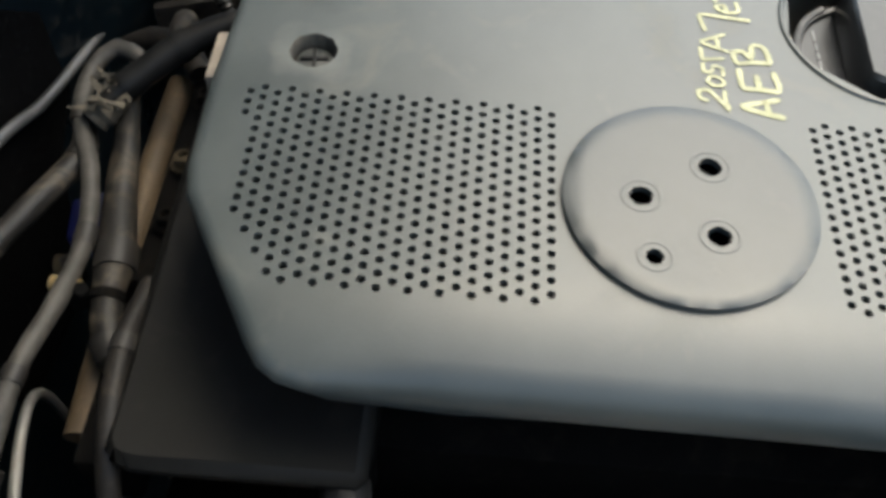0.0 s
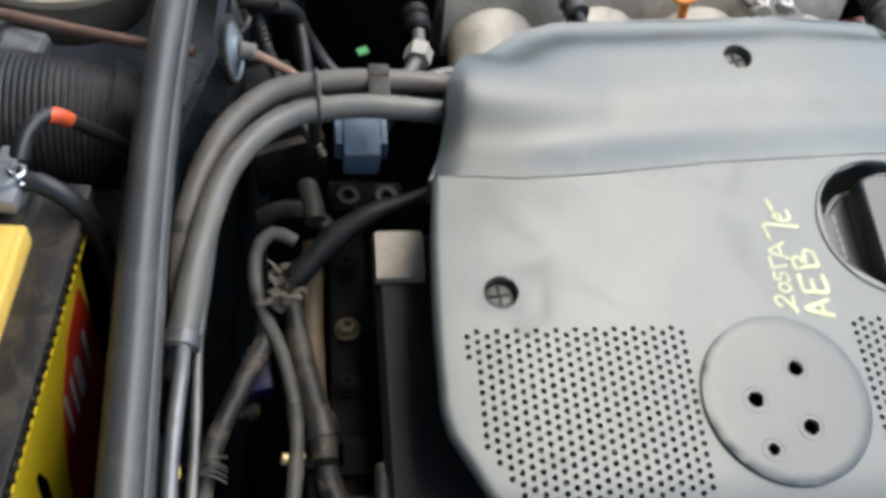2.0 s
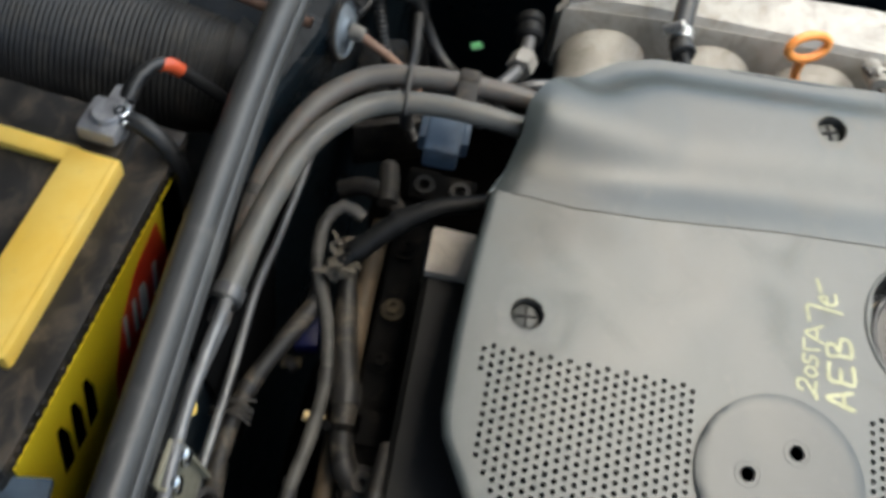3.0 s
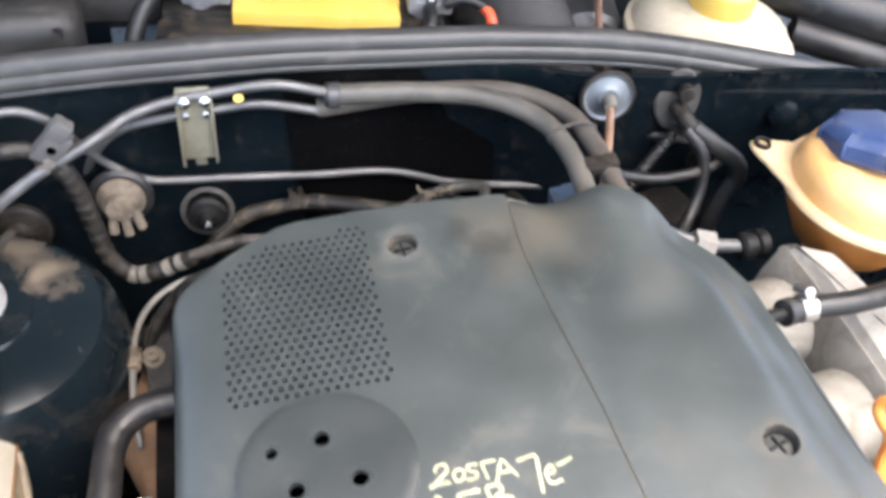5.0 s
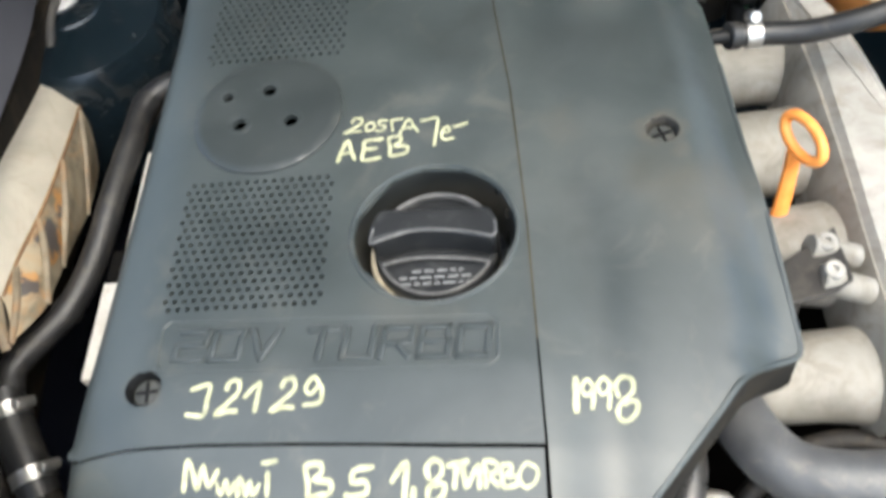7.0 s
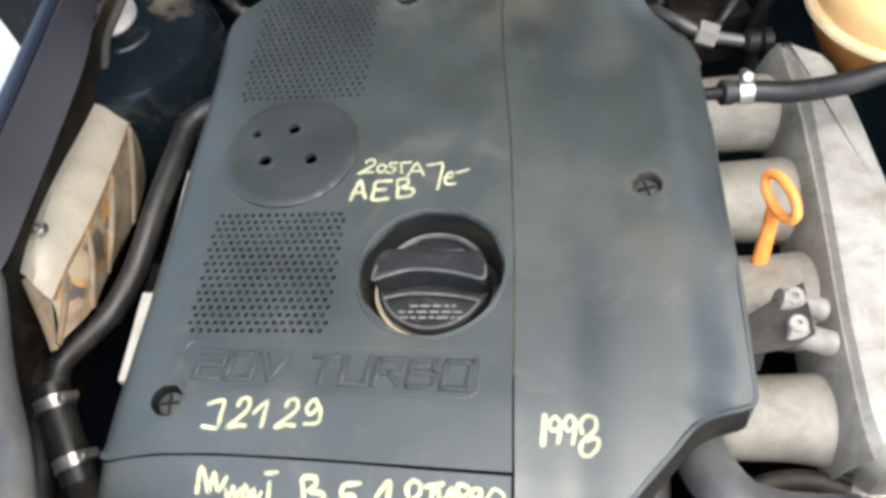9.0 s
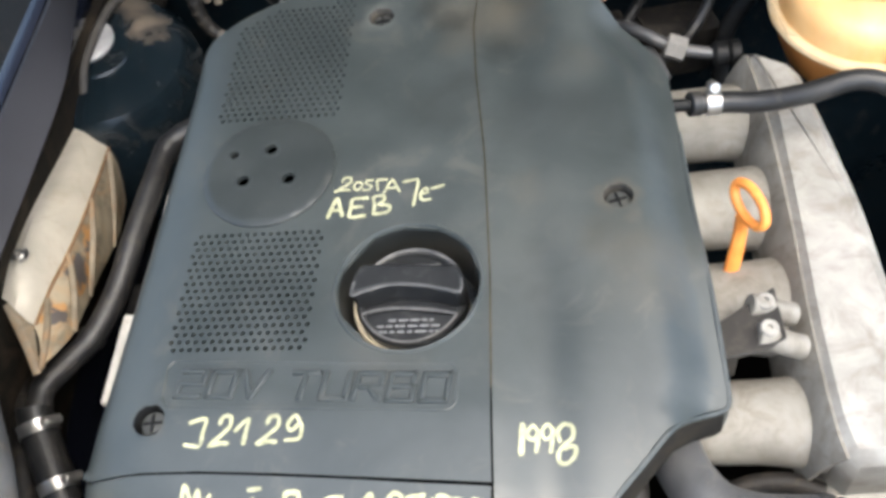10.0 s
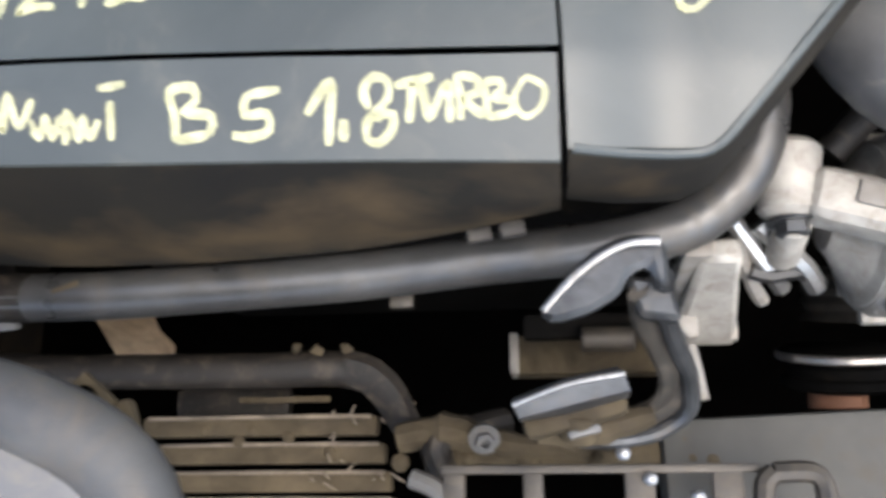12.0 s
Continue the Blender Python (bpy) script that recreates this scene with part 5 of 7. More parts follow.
for k in range(8):
    a = 2 * math.pi * k / 8
    out = cap_turn @ Vector((math.cos(a), math.sin(a), 0))
    part("corner_rib", tube([CAP_AT + out * 4.7 + cap_up * 0.1, CAP_AT + out * 4.7 + cap_up * 1.1, CAP_AT + out * 4.05 + cap_up * 1.9], 0.16, 8, 0.5), BLUE_CAP, cap)

# ---- front: pipe, elbow, alternator, latch, grille panel ----
FRONT_PIPE = mat("dusty_front_pipe", (0.06, 0.06, 0.061), (0.11, 0.11, 0.108), 0.3, metal=0.55, blotch=25, dust=(0.075, 0.06, 0.042), dust_amount=0.42, dust_scale=40)
front_pipe = hose("front_coolant_pipe", "grey painted steel coolant pipe across the front of the engine", [(-12.0, -24.5, -18.0), (-10.6, -26.3, -13.8), (-8.2, -27.35, -12.1), (-5.0, -27.6, -11.6), (-1.0, -27.55, -11.6), (8.3, -27.05, -11.8), (14.0, -26.6, -11.5), (19.0, -26.3, -11.0), (22.4, -25.5, -10.6), (24.4, -23.6, -10.2), (25.2, -21.0, -10.0), (25.2, -17, -11)], 1.05, FRONT_PIPE, cat="pipe")
part("dusty_sleeve", tube([(-12.0, -24.5, -18.0), (-10.6, -26.3, -13.8), (-8.2, -27.35, -12.1), (-5.6, -27.58, -11.65)], [1.14, 1.16, 1.12, 1.07], 18, rough=0.03), RUBBER_BROWN, front_pipe, "dusty black rubber sleeve")
part("saddle_clip", box((-7.6, -28.4, -12.2), (2.0, 1.0, 0.5), 0.1, (20, 0, 5)), GREY_TRIM, front_pipe)
part("stay_lug", box((10.3, -27.9, -12.8), (1.0, 0.7, 0.5), 0.12), PLATED_DUSTY, front_pipe)
part("paint_chip", box((-3.6, -27.55, -10.6), (1.2, 0.5, 0.12), 0.05, (10, 0, 20)), DUSTY, front_pipe)
hose("intake_elbow", "thick grey rubber intake elbow leading to a clamped bellows", [(27.6, -14.5, -9.8), (28.0, -17.6, -8.8), (28.8, -20.2, -8.0), (30.2, -22.0, -7.7), (32.6, -22.8, -7.6), (36.5, -22.9, -7.8)], [1.7, 1.75, 1.75, 1.72, 1.7, 1.75], mat("grey_rubber", (0.055, 0.055, 0.056), (0.095, 0.095, 0.094), 0.42, dust=(0.25, 0.22, 0.18), dust_amount=0.3), bands=((5, 0.8),), band_mat=SEAL, segs=24)
hose("corrugated_duct", "dark corrugated rubber duct clamped to the intake elbow", [(36.0, -23.3, -8.2), (39, -23.8, -8.6), (43, -24.2, -9.8), (47, -24, -12)], 2.2, RUBBER, clips=[(1, 1.0, (0, -0.3, 1))], rib=0.22, rib_len=0.9, step=0.15, segs=24)

alternator = thing("alternator", (31, -25, -18), "cast aluminium alternator with slotted housing and red windings", "alternator")
AC, AX = Vector((29.4, -24.4, -15.8)), Vector((1.0, -0.05, -0.1)).normalized()
part("mounting_arm", merge(cyl((26.5, -21.9, -12.1), (26.3, -25.1, -12.3), 1.35, 1.25, 24, 0.3), box((29.8, -25.0, -12.0), (6.0, 2.3, 2.0), 0.8, (0, 3, -16), 3), box((31.8, -24.2, -12.2), (1.2, 3.6, 2.4), 0.5, (0, 3, -10), 3)), ALU_MID, alternator, "pale cast mounting arm")
part("arm_pocket", box((30.2, -24.9, -10.95), (3.2, 1.0, 0.25), 0.1, (0, 3, -16)), ALU_DIRTY, alternator)
part("arm_bolt", bolt_bm((26.4, -25.2, -12.3), (0, -1, 0), 0.7, 0.5, 6, 1.0), PLATED, alternator)
part("arm_boss", cyl((26.5, -25.2, -12.4), (26.6, -25.9, -15.2), 0.75), ALU_MID, alternator)
part("core", cyl(AC + AX * 1.0, AC + AX * 12, 3.0, segs=28), COPPER, alternator, "dark red varnished windings")
part("housing_shell", lathe([(3.0, 0), (3.7, 0.2), (4.0, 0.7), (4.05, 2.6), (3.85, 3.0), (3.2, 3.0)], AC + AX * 0.7, AX, 40), ALU_DIRTY, alternator, "dirty cast housing")
for k in range(9):
    a = 2 * math.pi * k / 9
    part("housing_lug", box(AC + AX * 2.2 + axes_to(AX) @ Vector((4.0 * math.cos(a), 4.0 * math.sin(a), 0)), (2.2, 0.7, 0.7), 0.2), ALU_MID, alternator)
part("front_ring", lathe([(3.0, 0), (3.6, 0.2), (3.8, 0.6), (3.8, 1.0), (3.4, 1.2), (3.0, 1.2)], AC + AX * 0.6, AX, 32), ALU_MID, alternator)
part("rear_ring", lathe([(3.0, 0), (3.6, 0.2), (3.8, 0.8), (3.8, 1.6), (3.4, 1.9), (3.0, 1.9)], AC + AX * 9.0, AX, 32), ALU_MID, alternator)
turn_ax = axes_to(AX)
for k in range(12):
    a = 2 * math.pi * k / 12
    off = turn_ax @ Vector((3.5 * math.cos(a), 3.5 * math.sin(a), 0))
    part("housing_bar", tube([AC + AX * 1.2 + off, AC + AX * 6 + off * 1.04, AC + AX * 10 + off], 0.45, 8, 1.5), ALU_MID, alternator)
for k in range(2):
    part("cross_rib", tube([AC + AX * (2.6 + 1.9 * k) + turn_ax @ Vector((3.7 * math.cos(b), 3.7 * math.sin(b), 0)) for b in np.linspace(0, 2 * math.pi, 25)], 0.32, 8, 0.8), ALU_MID, alternator)
part("end_cap", cyl(AC + AX * -0.8, AC + AX * 1.0, 1.6, 3.0, 28, 0.4), ALU_MID, alternator)
for pts, r, mtl in (([(24.4, -24.4, -14.2), (25.2, -25.2, -15.0), (26.0, -26.2, -15.6), (26.9, -26.9, -17.0)], 0.42, STEEL), ([(24.4, -25.2, -14.8), (25.2, -26.2, -15.8), (25.6, -26.9, -16.6), (26.2, -27.2, -18.0)], 0.36, ALU_DIRTY),
                    ([(25.6, -24.6, -14.4), (26.6, -25.5, -15.0), (27.6, -26.2, -15.8), (28.4, -26.9, -17.0)], 0.5, STEEL), ([(25.3, -26.4, -15.6), (26.2, -26.6, -15.8), (27.4, -26.4, -15.9), (28.6, -26.8, -17)], 0.4, RUBBER)):
    part("cable", tube(pts, r, 8, 0.5), mtl, alternator)

mount_block = thing("engine_bracket", (23, -26.5, -22), "pale cast engine bracket below the front pipe", "bracket")
part("upright", plate([(-2.7, 0), (0, 0), (-0.8, 6.3), (-1.0, 8.5), (-2.6, 8.5), (-2.9, 3.0)], place((25.2, -28.0, -20.0), (1, 0, 0), (0, 0.25, 0.97)), 1.1, 0.25), ALU_MID, mount_block)
part("side_web", box((22.5, -26.7, -14.6), (1.3, 0.9, 6.4), 0.3, (-6, 0, 0)), ALU_DIRTY, mount_block)
part("foot_collar", box((24.5, -28.3, -19.4), (1.5, 1.2, 1.1), 0.3), ALU_MID, mount_block)
part("lug", box((22.3, -28.6, -17.0), (1.5, 1.2, 1.2), 0.3), ALU_DIRTY, mount_block)
part("lug_bolt", bolt_bm((22.0, -29.1, -16.6), (-0.2, -0.6, 0.7), 0.4, 0.4, 6, 0.6), STEEL, mount_block)
part("stay", tube([(22.5, -29.6, -16.2), (22.7, -30.8, -16.2), (22.9, -31.9, -16.4)], 0.36, 8, 0.5), ALU_DIRTY, mount_block)
ledge = thing("cast_ledge", (18, -28.4, -27), "dusty cast ledge with a machined stub deep below the pipe", "bracket")
part("bar", box((18.4, -28.4, -26.0), (8.0, 2.2, 2.0), 0.35, (0, 1, 0)), DUSTY, ledge)
part("end_face", box((14.5, -28.35, -25.6), (0.5, 2.3, 2.1), 0.2), ALU_DIRTY, ledge)
part("stub", cyl((18.0, -28.4, -20.6), (20.6, -28.4, -20.6), 0.62, segs=18), PLATED_DUSTY, ledge)
part("upper_shelf", box((17.8, -27.6, -21.5), (5.4, 1.3, 1.0), 0.3), SHADED_METAL, ledge)
pulley = thing("crank_pulley", (34, -27, -28), "dark belt pulley with a bright worn rim", "pulley")
part("wheel", lathe([(0, 0), (3.2, 0), (3.6, 0.2), (3.6, 0.7), (3.0, 1.0), (3.0, 1.5), (3.4, 1.7), (3.4, 2.1), (2.6, 2.4), (0, 2.4)], (33.0, -27.6, -29.6), (0.0, -0.96, -0.27), 40), SHADED_METAL, pulley)
part("rim", lathe([(3.55, 0.15), (3.7, 0.3), (3.7, 0.55), (3.55, 0.7)], (33.0, -27.6, -29.6), (0.0, -0.96, -0.27), 40), STEEL, pulley)
part("rusty_hub", cyl((32.6, -29.6, -30.0), (32.6, -31.0, -30.2), 1.6), mat("rusty_hub", (0.16, 0.07, 0.035), (0.24, 0.11, 0.06), 0.75), pulley)
part("grooved_pulley", lathe([(0, 0), (4.8, 0), (5.0, 0.4), (4.7, 0.7), (4.9, 1.1), (4.7, 1.5), (4.9, 1.9), (4.7, 2.3), (5.0, 2.8), (0, 3.0)], (35.0, -24.0, -25.2), (0.0, -1, -0.25), 40), PLATED_DUSTY, pulley)

stay = thing("dusty_stay", (-13, -18, -16), "dust-caked steel stay with a bolted end beside the engine cover", "bracket")
part("rod", tube([(-11.8, -11.0, -12.0), (-11.9, -14.5, -12.6), (-12.3, -18.2, -13.4), (-12.6, -21.6, -14.2), (-13.2, -24.5, -15.6)], [0.7, 0.75, 0.7, 0.8, 0.75], 12, 0.6, rough=0.06), DUSTY, stay)
part("eye_end", merge(cyl((-12.2, -14.6, -13.2), (-11.4, -14.6, -11.6), 1.25, segs=22, bevel=0.25), box((-12.0, -16.2, -12.7), (1.5, 2.6, 0.7), 0.2, (12, 0, 4))), DUSTY, stay)
part("bolt_head", bolt_bm((-11.35, -14.6, -11.5), (0.4, 0, 0.9), 0.65, 0.5, 6, 0.95), ALU_DIRTY, stay)
part("lower_bolt", bolt_bm((-12.3, -20.6, -13.1), (0.3, -0.2, 0.93), 0.6, 0.5, 6, 0.9), BRASS, stay)
part("web", skin([even([(-13.6, -10, -16.5), (-14.0, -15, -16.8), (-14.4, -20, -17.3), (-14.8, -25, -18.2)], 10), even([(-12.4, -10, -14.2), (-12.8, -15, -14.4), (-13.2, -20, -15.2), (-13.8, -25, -16.4)], 10), even([(-11.0, -10, -15.5), (-11.2, -15, -15.8), (-11.6, -20, -16.4), (-12.2, -25, -17.4)], 10)], 0.3), FRONT_DIRT_SHADE, stay)

latch = thing("bonnet_catch", (19, -33, -14), "bright plated bonnet catch hook with a worn tongue", "bonnet catch")
hook = [(16.2, -30.2), (17.1, -29.1), (18.0, -28.25), (19.1, -27.8), (20.1, -27.85), (20.35, -28.4), (20.35, -29.6), (19.9, -29.6), (19.75, -28.85), (19.1, -29.1), (18.75, -29.8), (17.8, -30.35), (16.7, -30.65), (16.3, -30.55)]
part("hook_head", plate(hook, Matrix.Translation((0, 0, -5.0)), 0.7, 0.2), PLATED, latch)
part("hook_ridge", tube([(16.3, -30.3, -4.3), (17.2, -29.35, -4.2), (18.1, -28.65, -4.15), (19.1, -28.2, -4.1), (20.1, -28.15, -4.15)], [0.12, 0.15, 0.15, 0.14, 0.2], 8, 0.3, flat=0.7), PLATED_BRIGHT, latch, "polished wear edge")
outer = [(20.2, -29.2, -4.6), (20.5, -30.0, -7.0), (21.1, -30.9, -9.0), (21.7, -31.7, -11.0), (21.7, -32.8, -12.5), (20.3, -33.6, -13.0), (18.0, -33.8, -13.0), (15.8, -33.5, -12.6)]
inner = [(19.4, -29.6, -5.0), (19.7, -30.0, -7.0), (20.4, -30.8, -9.0), (20.85, -31.7, -10.5), (20.6, -32.4, -11.5), (19.8, -32.8, -12.0), (18.4, -33.0, -12.2)]
part("stem", tube(outer, 0.36, 10, 0.4), PLATED, latch)
part("stem_flat", tube(inner, [0.42, 0.5, 0.5, 0.45, 0.45, 0.45, 0.45], 10, 0.4, flat=0.6), PLATED_DUSTY, latch)
oe, ie = even(outer[:7], 16), even(inner, 16)
part("stem_web", skin([oe, [p.lerp(q, 0.5) + Vector((0, 0.1, -0.2)) for p, q in zip(oe, ie)], ie], 0.2), PLATED_DUSTY, latch)
part("hook_web", plate([(19.0, -29.0), (20.5, -29.2), (20.8, -30.6), (19.4, -30.4)], Matrix.Translation((0, 0, -5.9)), 0.9, 0.2), PLATED, latch)
part("tongue", skin([even([(15.1, -32.6, -8.3), (16.9, -32.0, -8.0), (18.8, -31.6, -7.9)], 8), even([(15.1, -32.9, -7.9), (17.0, -32.3, -7.6), (19.0, -31.95, -7.6)], 8), even([(15.3, -33.35, -8.1), (17.2, -32.9, -7.9), (19.2, -32.45, -7.9)], 8), even([(15.3, -33.4, -8.9), (17.2, -33.1, -8.8), (19.2, -32.6, -8.7)], 8)], 0.25), PLATED, latch, "worn steel tongue")
part("tongue_edge", tube([(15.1, -32.9, -7.8), (17.0, -32.25, -7.5), (19.0, -31.9, -7.5)], 0.12, 8, 0.4), PLATED_BRIGHT, latch, "polished wear edge")
part("tongue_body", merge(box((17.3, -33.1, -9.8), (3.9, 1.0, 1.8), 0.4, (0, -3, 14)), cyl((17.4, -33.9, -10.0), (17.5, -33.0, -9.4), 0.75)), DUSTY, latch)
part("tongue_dirt", tube([(15.9, -33.6, -10.6), (17.2, -33.7, -10.8), (18.8, -33.4, -10.9), (20.2, -33.0, -11.4)], [0.5, 0.6, 0.6, 0.45], 9, 0.4, rough=0.3, seed=9), DUSTY, latch, "caked dirt")
part("tongue_slot", box((17.6, -33.75, -9.3), (1.2, 0.3, 0.6), 0.12, (0, 0, 14)), GREY_TRIM, latch)

# dusty radiator top behind the grille
rad = thing("radiator_top", (4, -32, -24), "dusty brown radiator top with a hose, strap and horizontal bars", "radiator")
part("upper_hose", tube([(-14, -29.4, -18.6), (-8, -29.8, -18.2), (-2, -29.95, -18.0), (2.2, -30.0, -18.0), (6.6, -30.0, -18.0), (8.2, -30.4, -18.4)], 0.86, 14, rough=0.02), RUBBER_BROWN, rad, "dusty rubber hose")
strap_a = even([(6.9, -29.2, -17.2), (8.3, -29.6, -17.2), (9.5, -30.6, -17.4), (10.2, -32.0, -17.6), (10.9, -33.4, -17.9)], 14)
strap_b = even([(7.0, -30.6, -16.9), (8.0, -30.9, -16.9), (8.8, -31.6, -17.0), (9.4, -32.7, -17.3), (9.9, -33.8, -17.8)], 14)
strap_c = even([(7.1, -31.9, -17.5), (7.3, -32.2, -17.7), (7.6, -32.7, -18.0), (8.2, -33.4, -18.3), (9.0, -34.2, -18.4)], 14)
strap_b = [p.lerp(q, 0.7) for p, q in zip(strap_a, strap_b)]
strap_c = [p.lerp(q, 0.62) for p, q in zip(strap_a, strap_c)]
part("strap", skin([strap_a, [p.lerp(q, 0.5) + Vector((0, 0, 0.25)) for p, q in zip(strap_a, strap_b)], strap_b, [p.lerp(q, 0.5) + Vector((0, 0, 0.1)) for p, q in zip(strap_b, strap_c)], strap_c], 0.3), RUBBER_BROWN, rad, "dusty bent hose end strap")
for k, (y, z, x0, x1) in enumerate(((-32.6, -19.0, -3.4, 8.2), (-33.9, -19.0, -2.6, 8.6), (-35.2, -19.0, -2.0, 8.9), (-36.4, -19.0, -2.0, 9.2))):
    part("bar", box(((x0 + x1) / 2, y, z), (x1 - x0, 0.95, 1.0), 0.2, (0, 0.5 * k, 0)), DUSTY, rad)
    part("bar_edge", tube([(x0 + 0.3, y + 0.42, z + 0.48), ((x0 + x1) / 2, y + 0.45, z + 0.46), (x1 - 0.3, y + 0.42, z + 0.48)], 0.1, 7, 0.5, rough=0.2, seed=k + 3), TAN_DUST, rad, "pale dusty edge")
part("under_shelf", box((0.4, -31.2, -20.8), (6.0, 1.4, 0.8), 0.3), RUBBER_BROWN, rad)
part("pinkish_strip", box((3.4, -31.25, -19.4), (4.6, 0.3, 0.2), 0.06), DUSTY, rad)
part("torn_flap", plate([(-1.7, 1.9), (1.6, 2.0), (1.6, 0.2), (2.1, -1.0), (1.8, -2.0), (-1.4, -1.9)], place((-5.8, -27.2, -21.6), (1, -0.03, 0), (0, 0.55, 0.84)), 0.3, 0.06), mat("dusty_flap", (0.20, 0.14, 0.085), (0.32, 0.24, 0.15), 0.9, blotch=70, grain=300, bump=0.9, dust=(0.10, 0.07, 0.045), dust_amount=0.4, dust_scale=90), rad, "torn brown fibre flap")
rnd = random.Random(31)
for k in range(16):
    p = Vector((rnd.uniform(5.2, 9.6), rnd.uniform(-35.6, -31.8), -18.45))
    q = p + Vector((rnd.uniform(-0.7, 0.7), rnd.uniform(-0.5, 0.5), rnd.uniform(0.0, 0.25)))
    part("straw", tube([p, p.lerp(q, 0.5) + Vector((0, 0, 0.12)), q], [0.05, 0.07, 0.03], 5, 0.3), TAN_DUST, rad)
for k in range(6):
    part("dirt_clod", lathe([(0.34, -0.1), (0.3, 0.06), (0.15, 0.14), (0, 0.16)], (rnd.uniform(-2, 10.5), rnd.uniform(-33.9, -32.3), -18.5), (rnd.uniform(-0.3, 0.3), 0.1, 1), 7, wobble=0.3), DUSTY, rad)
for k in range(3):
    p = Vector((4.4 + k * 1.4, -29.3, -17.25))
    part("dried_leaf", tube([p, p + Vector((rnd.uniform(-0.4, 0.4), 0.15, 0.35)), p + Vector((rnd.uniform(-0.5, 0.5), 0.3, rnd.uniform(0.3, 0.7)))], [0.2, 0.26, 0.06], 5, 0.3, flat=0.3), DUSTY, rad)

BEAM_GREY = mat("beam_grey", (0.048, 0.048, 0.044), (0.078, 0.076, 0.069), 0.7, blotch=20, spec=0.25, dust=(0.075, 0.062, 0.045), dust_amount=0.45, dust_scale=30)
cross = thing("lock_carrier", (22, -36, -18), "grey dusty front lock carrier beam with a slotted catch plate", "body panel")
part("beam", box((32.0, -34.2, -18.0), (22, 3.9, 2.0), 0.5, (0, 4, 2.5)), BEAM_GREY, cross)
part("beam_front", box((31.0, -36.6, -19.6), (22, 1.6, 4.0), 0.4, (0, 4, 2.5)), SHADED_METAL, cross)
part("dust_ledge", box((18.0, -34.1, -17.2), (14.0, 1.1, 1.2), 0.45, (0, 2, 0)), DUSTY, cross)
part("caked_mud", tube([(9.6, -33.4, -16.6), (11.6, -33.1, -16.4), (13.4, -33.5, -16.3), (15.0, -33.8, -16.3), (18, -34.0, -16.4)], [0.6, 0.85, 0.6, 0.5, 0.5], 9, 0.4, rough=0.35, seed=6), DUSTY, cross)
rnd = random.Random(52)
for k in range(14):
    part("dirt_clod", lathe([(0.45, -0.1), (0.4, 0.1), (0.2, 0.22), (0, 0.26)], (rnd.uniform(9.5, 23.5), rnd.uniform(-34.5, -33.5), -16.55), (rnd.uniform(-0.3, 0.3), 0.1, 1), 7, wobble=0.35), DUSTY, cross)
part("branching_hose", tube([(14.3, -32.6, -18), (13.0, -33.0, -17.0), (11.8, -33.2, -16.4), (11.3, -34.0, -16.4), (11.8, -35.2, -16.2)], 0.7, 10, 0.5, rough=0.08), RUBBER_BROWN, cross)
part("hex_nut", bolt_bm((13.5, -33.5, -15.6), (0.1, -0.5, 0.8), 0.45, 0.4, 6, 0.7), GREY_TRIM, cross)
lock = part("catch_plate", merge(box((18.2, -34.9, -13.4), (12.6, 0.35, 0.5), 0.1, (0, 1, 0)), box((12.4, -35.7, -13.5), (0.9, 1.8, 0.4), 0.12), box((15.6, -35.7, -13.5), (0.8, 1.8, 0.4), 0.12), box((19.8, -35.6, -13.5), (1.2, 1.6, 0.5), 0.15), box((23.2, -35.6, -13.5), (1.2, 1.6, 0.4), 0.12), box((18.2, -36.7, -13.5), (12.6, 0.6, 0.5), 0.12)), PLATED_DUSTY, cross, "slotted plated catch plate")
for x, y in ((19.2, -34.3), (20.2, -35.3), (22.0, -36.0)):
    part("rivet", lathe([(0.3, 0), (0.27, 0.16), (0.15, 0.25), (0, 0.27)], (x, y, -13.2), (0, -0.2, 1), 14), PLATED_BRIGHT, lock)
part("torn_seal", tube([(10.6, -35.2, -14.0), (11.6, -35.6, -13.8), (12.4, -36.4, -13.8)], 0.42, 8, 0.4), GREY_TRIM, cross)
sq = [(24.9, -35.1), (26.3, -35.1), (26.7, -35.5), (26.7, -37.2), (26.3, -37.6), (24.9, -37.6), (24.5, -37.2), (24.5, -35.5), (24.9, -35.1)]
part("square_ring", tube([(x, y, -13.0) for x, y in sq], 0.42, 8, 0.3), PLATED_DUSTY, cross, "worn rounded square guide ring")

panel = thing("headlamp_housing", (-4, -40, 0), "grey dusty headlamp top housing with a rounded rubber rim", "headlamp housing")
RIM = [(-20.5, -10.0, 1.0), (-19.2, -12.0, 1.0), (-17.0, -16.4, 1.2), (-15.3, -19.5, 1.2), (-13.4, -22.6, 1.2), (-12.0, -25.4, 1.2), (-10.0, -29.2, 1.2), (-8.0, -30.9, 1.2), (-5.3, -31.8, 1.2), (-3.2, -32.2, 1.2), (-1.2, -32.9, 1.2), (1.4, -33.5, 1.2), (3.1, -34.1, 1.2), (4.6, -34.9, 1.1), (5.6, -36.0, 1.0), (6.4, -38.6, 0.9), (6.6, -42.0, 0.6)]
part("rim", tube(RIM, 1.15, 16, 0.8, flat=0.85), LAMP_RIM, panel)
rim2 = even(RIM, 40)
ahead = [(rim2[min(i + 1, 40)] - rim2[max(i - 1, 0)]).normalized() for i in range(41)]
inw = [Vector((d.y, -d.x, 0)) for d in ahead]


def beside(reach, dz):
    return [v + n * reach + Vector((0, 0, dz)) for v, n in zip(rim2, inw)]


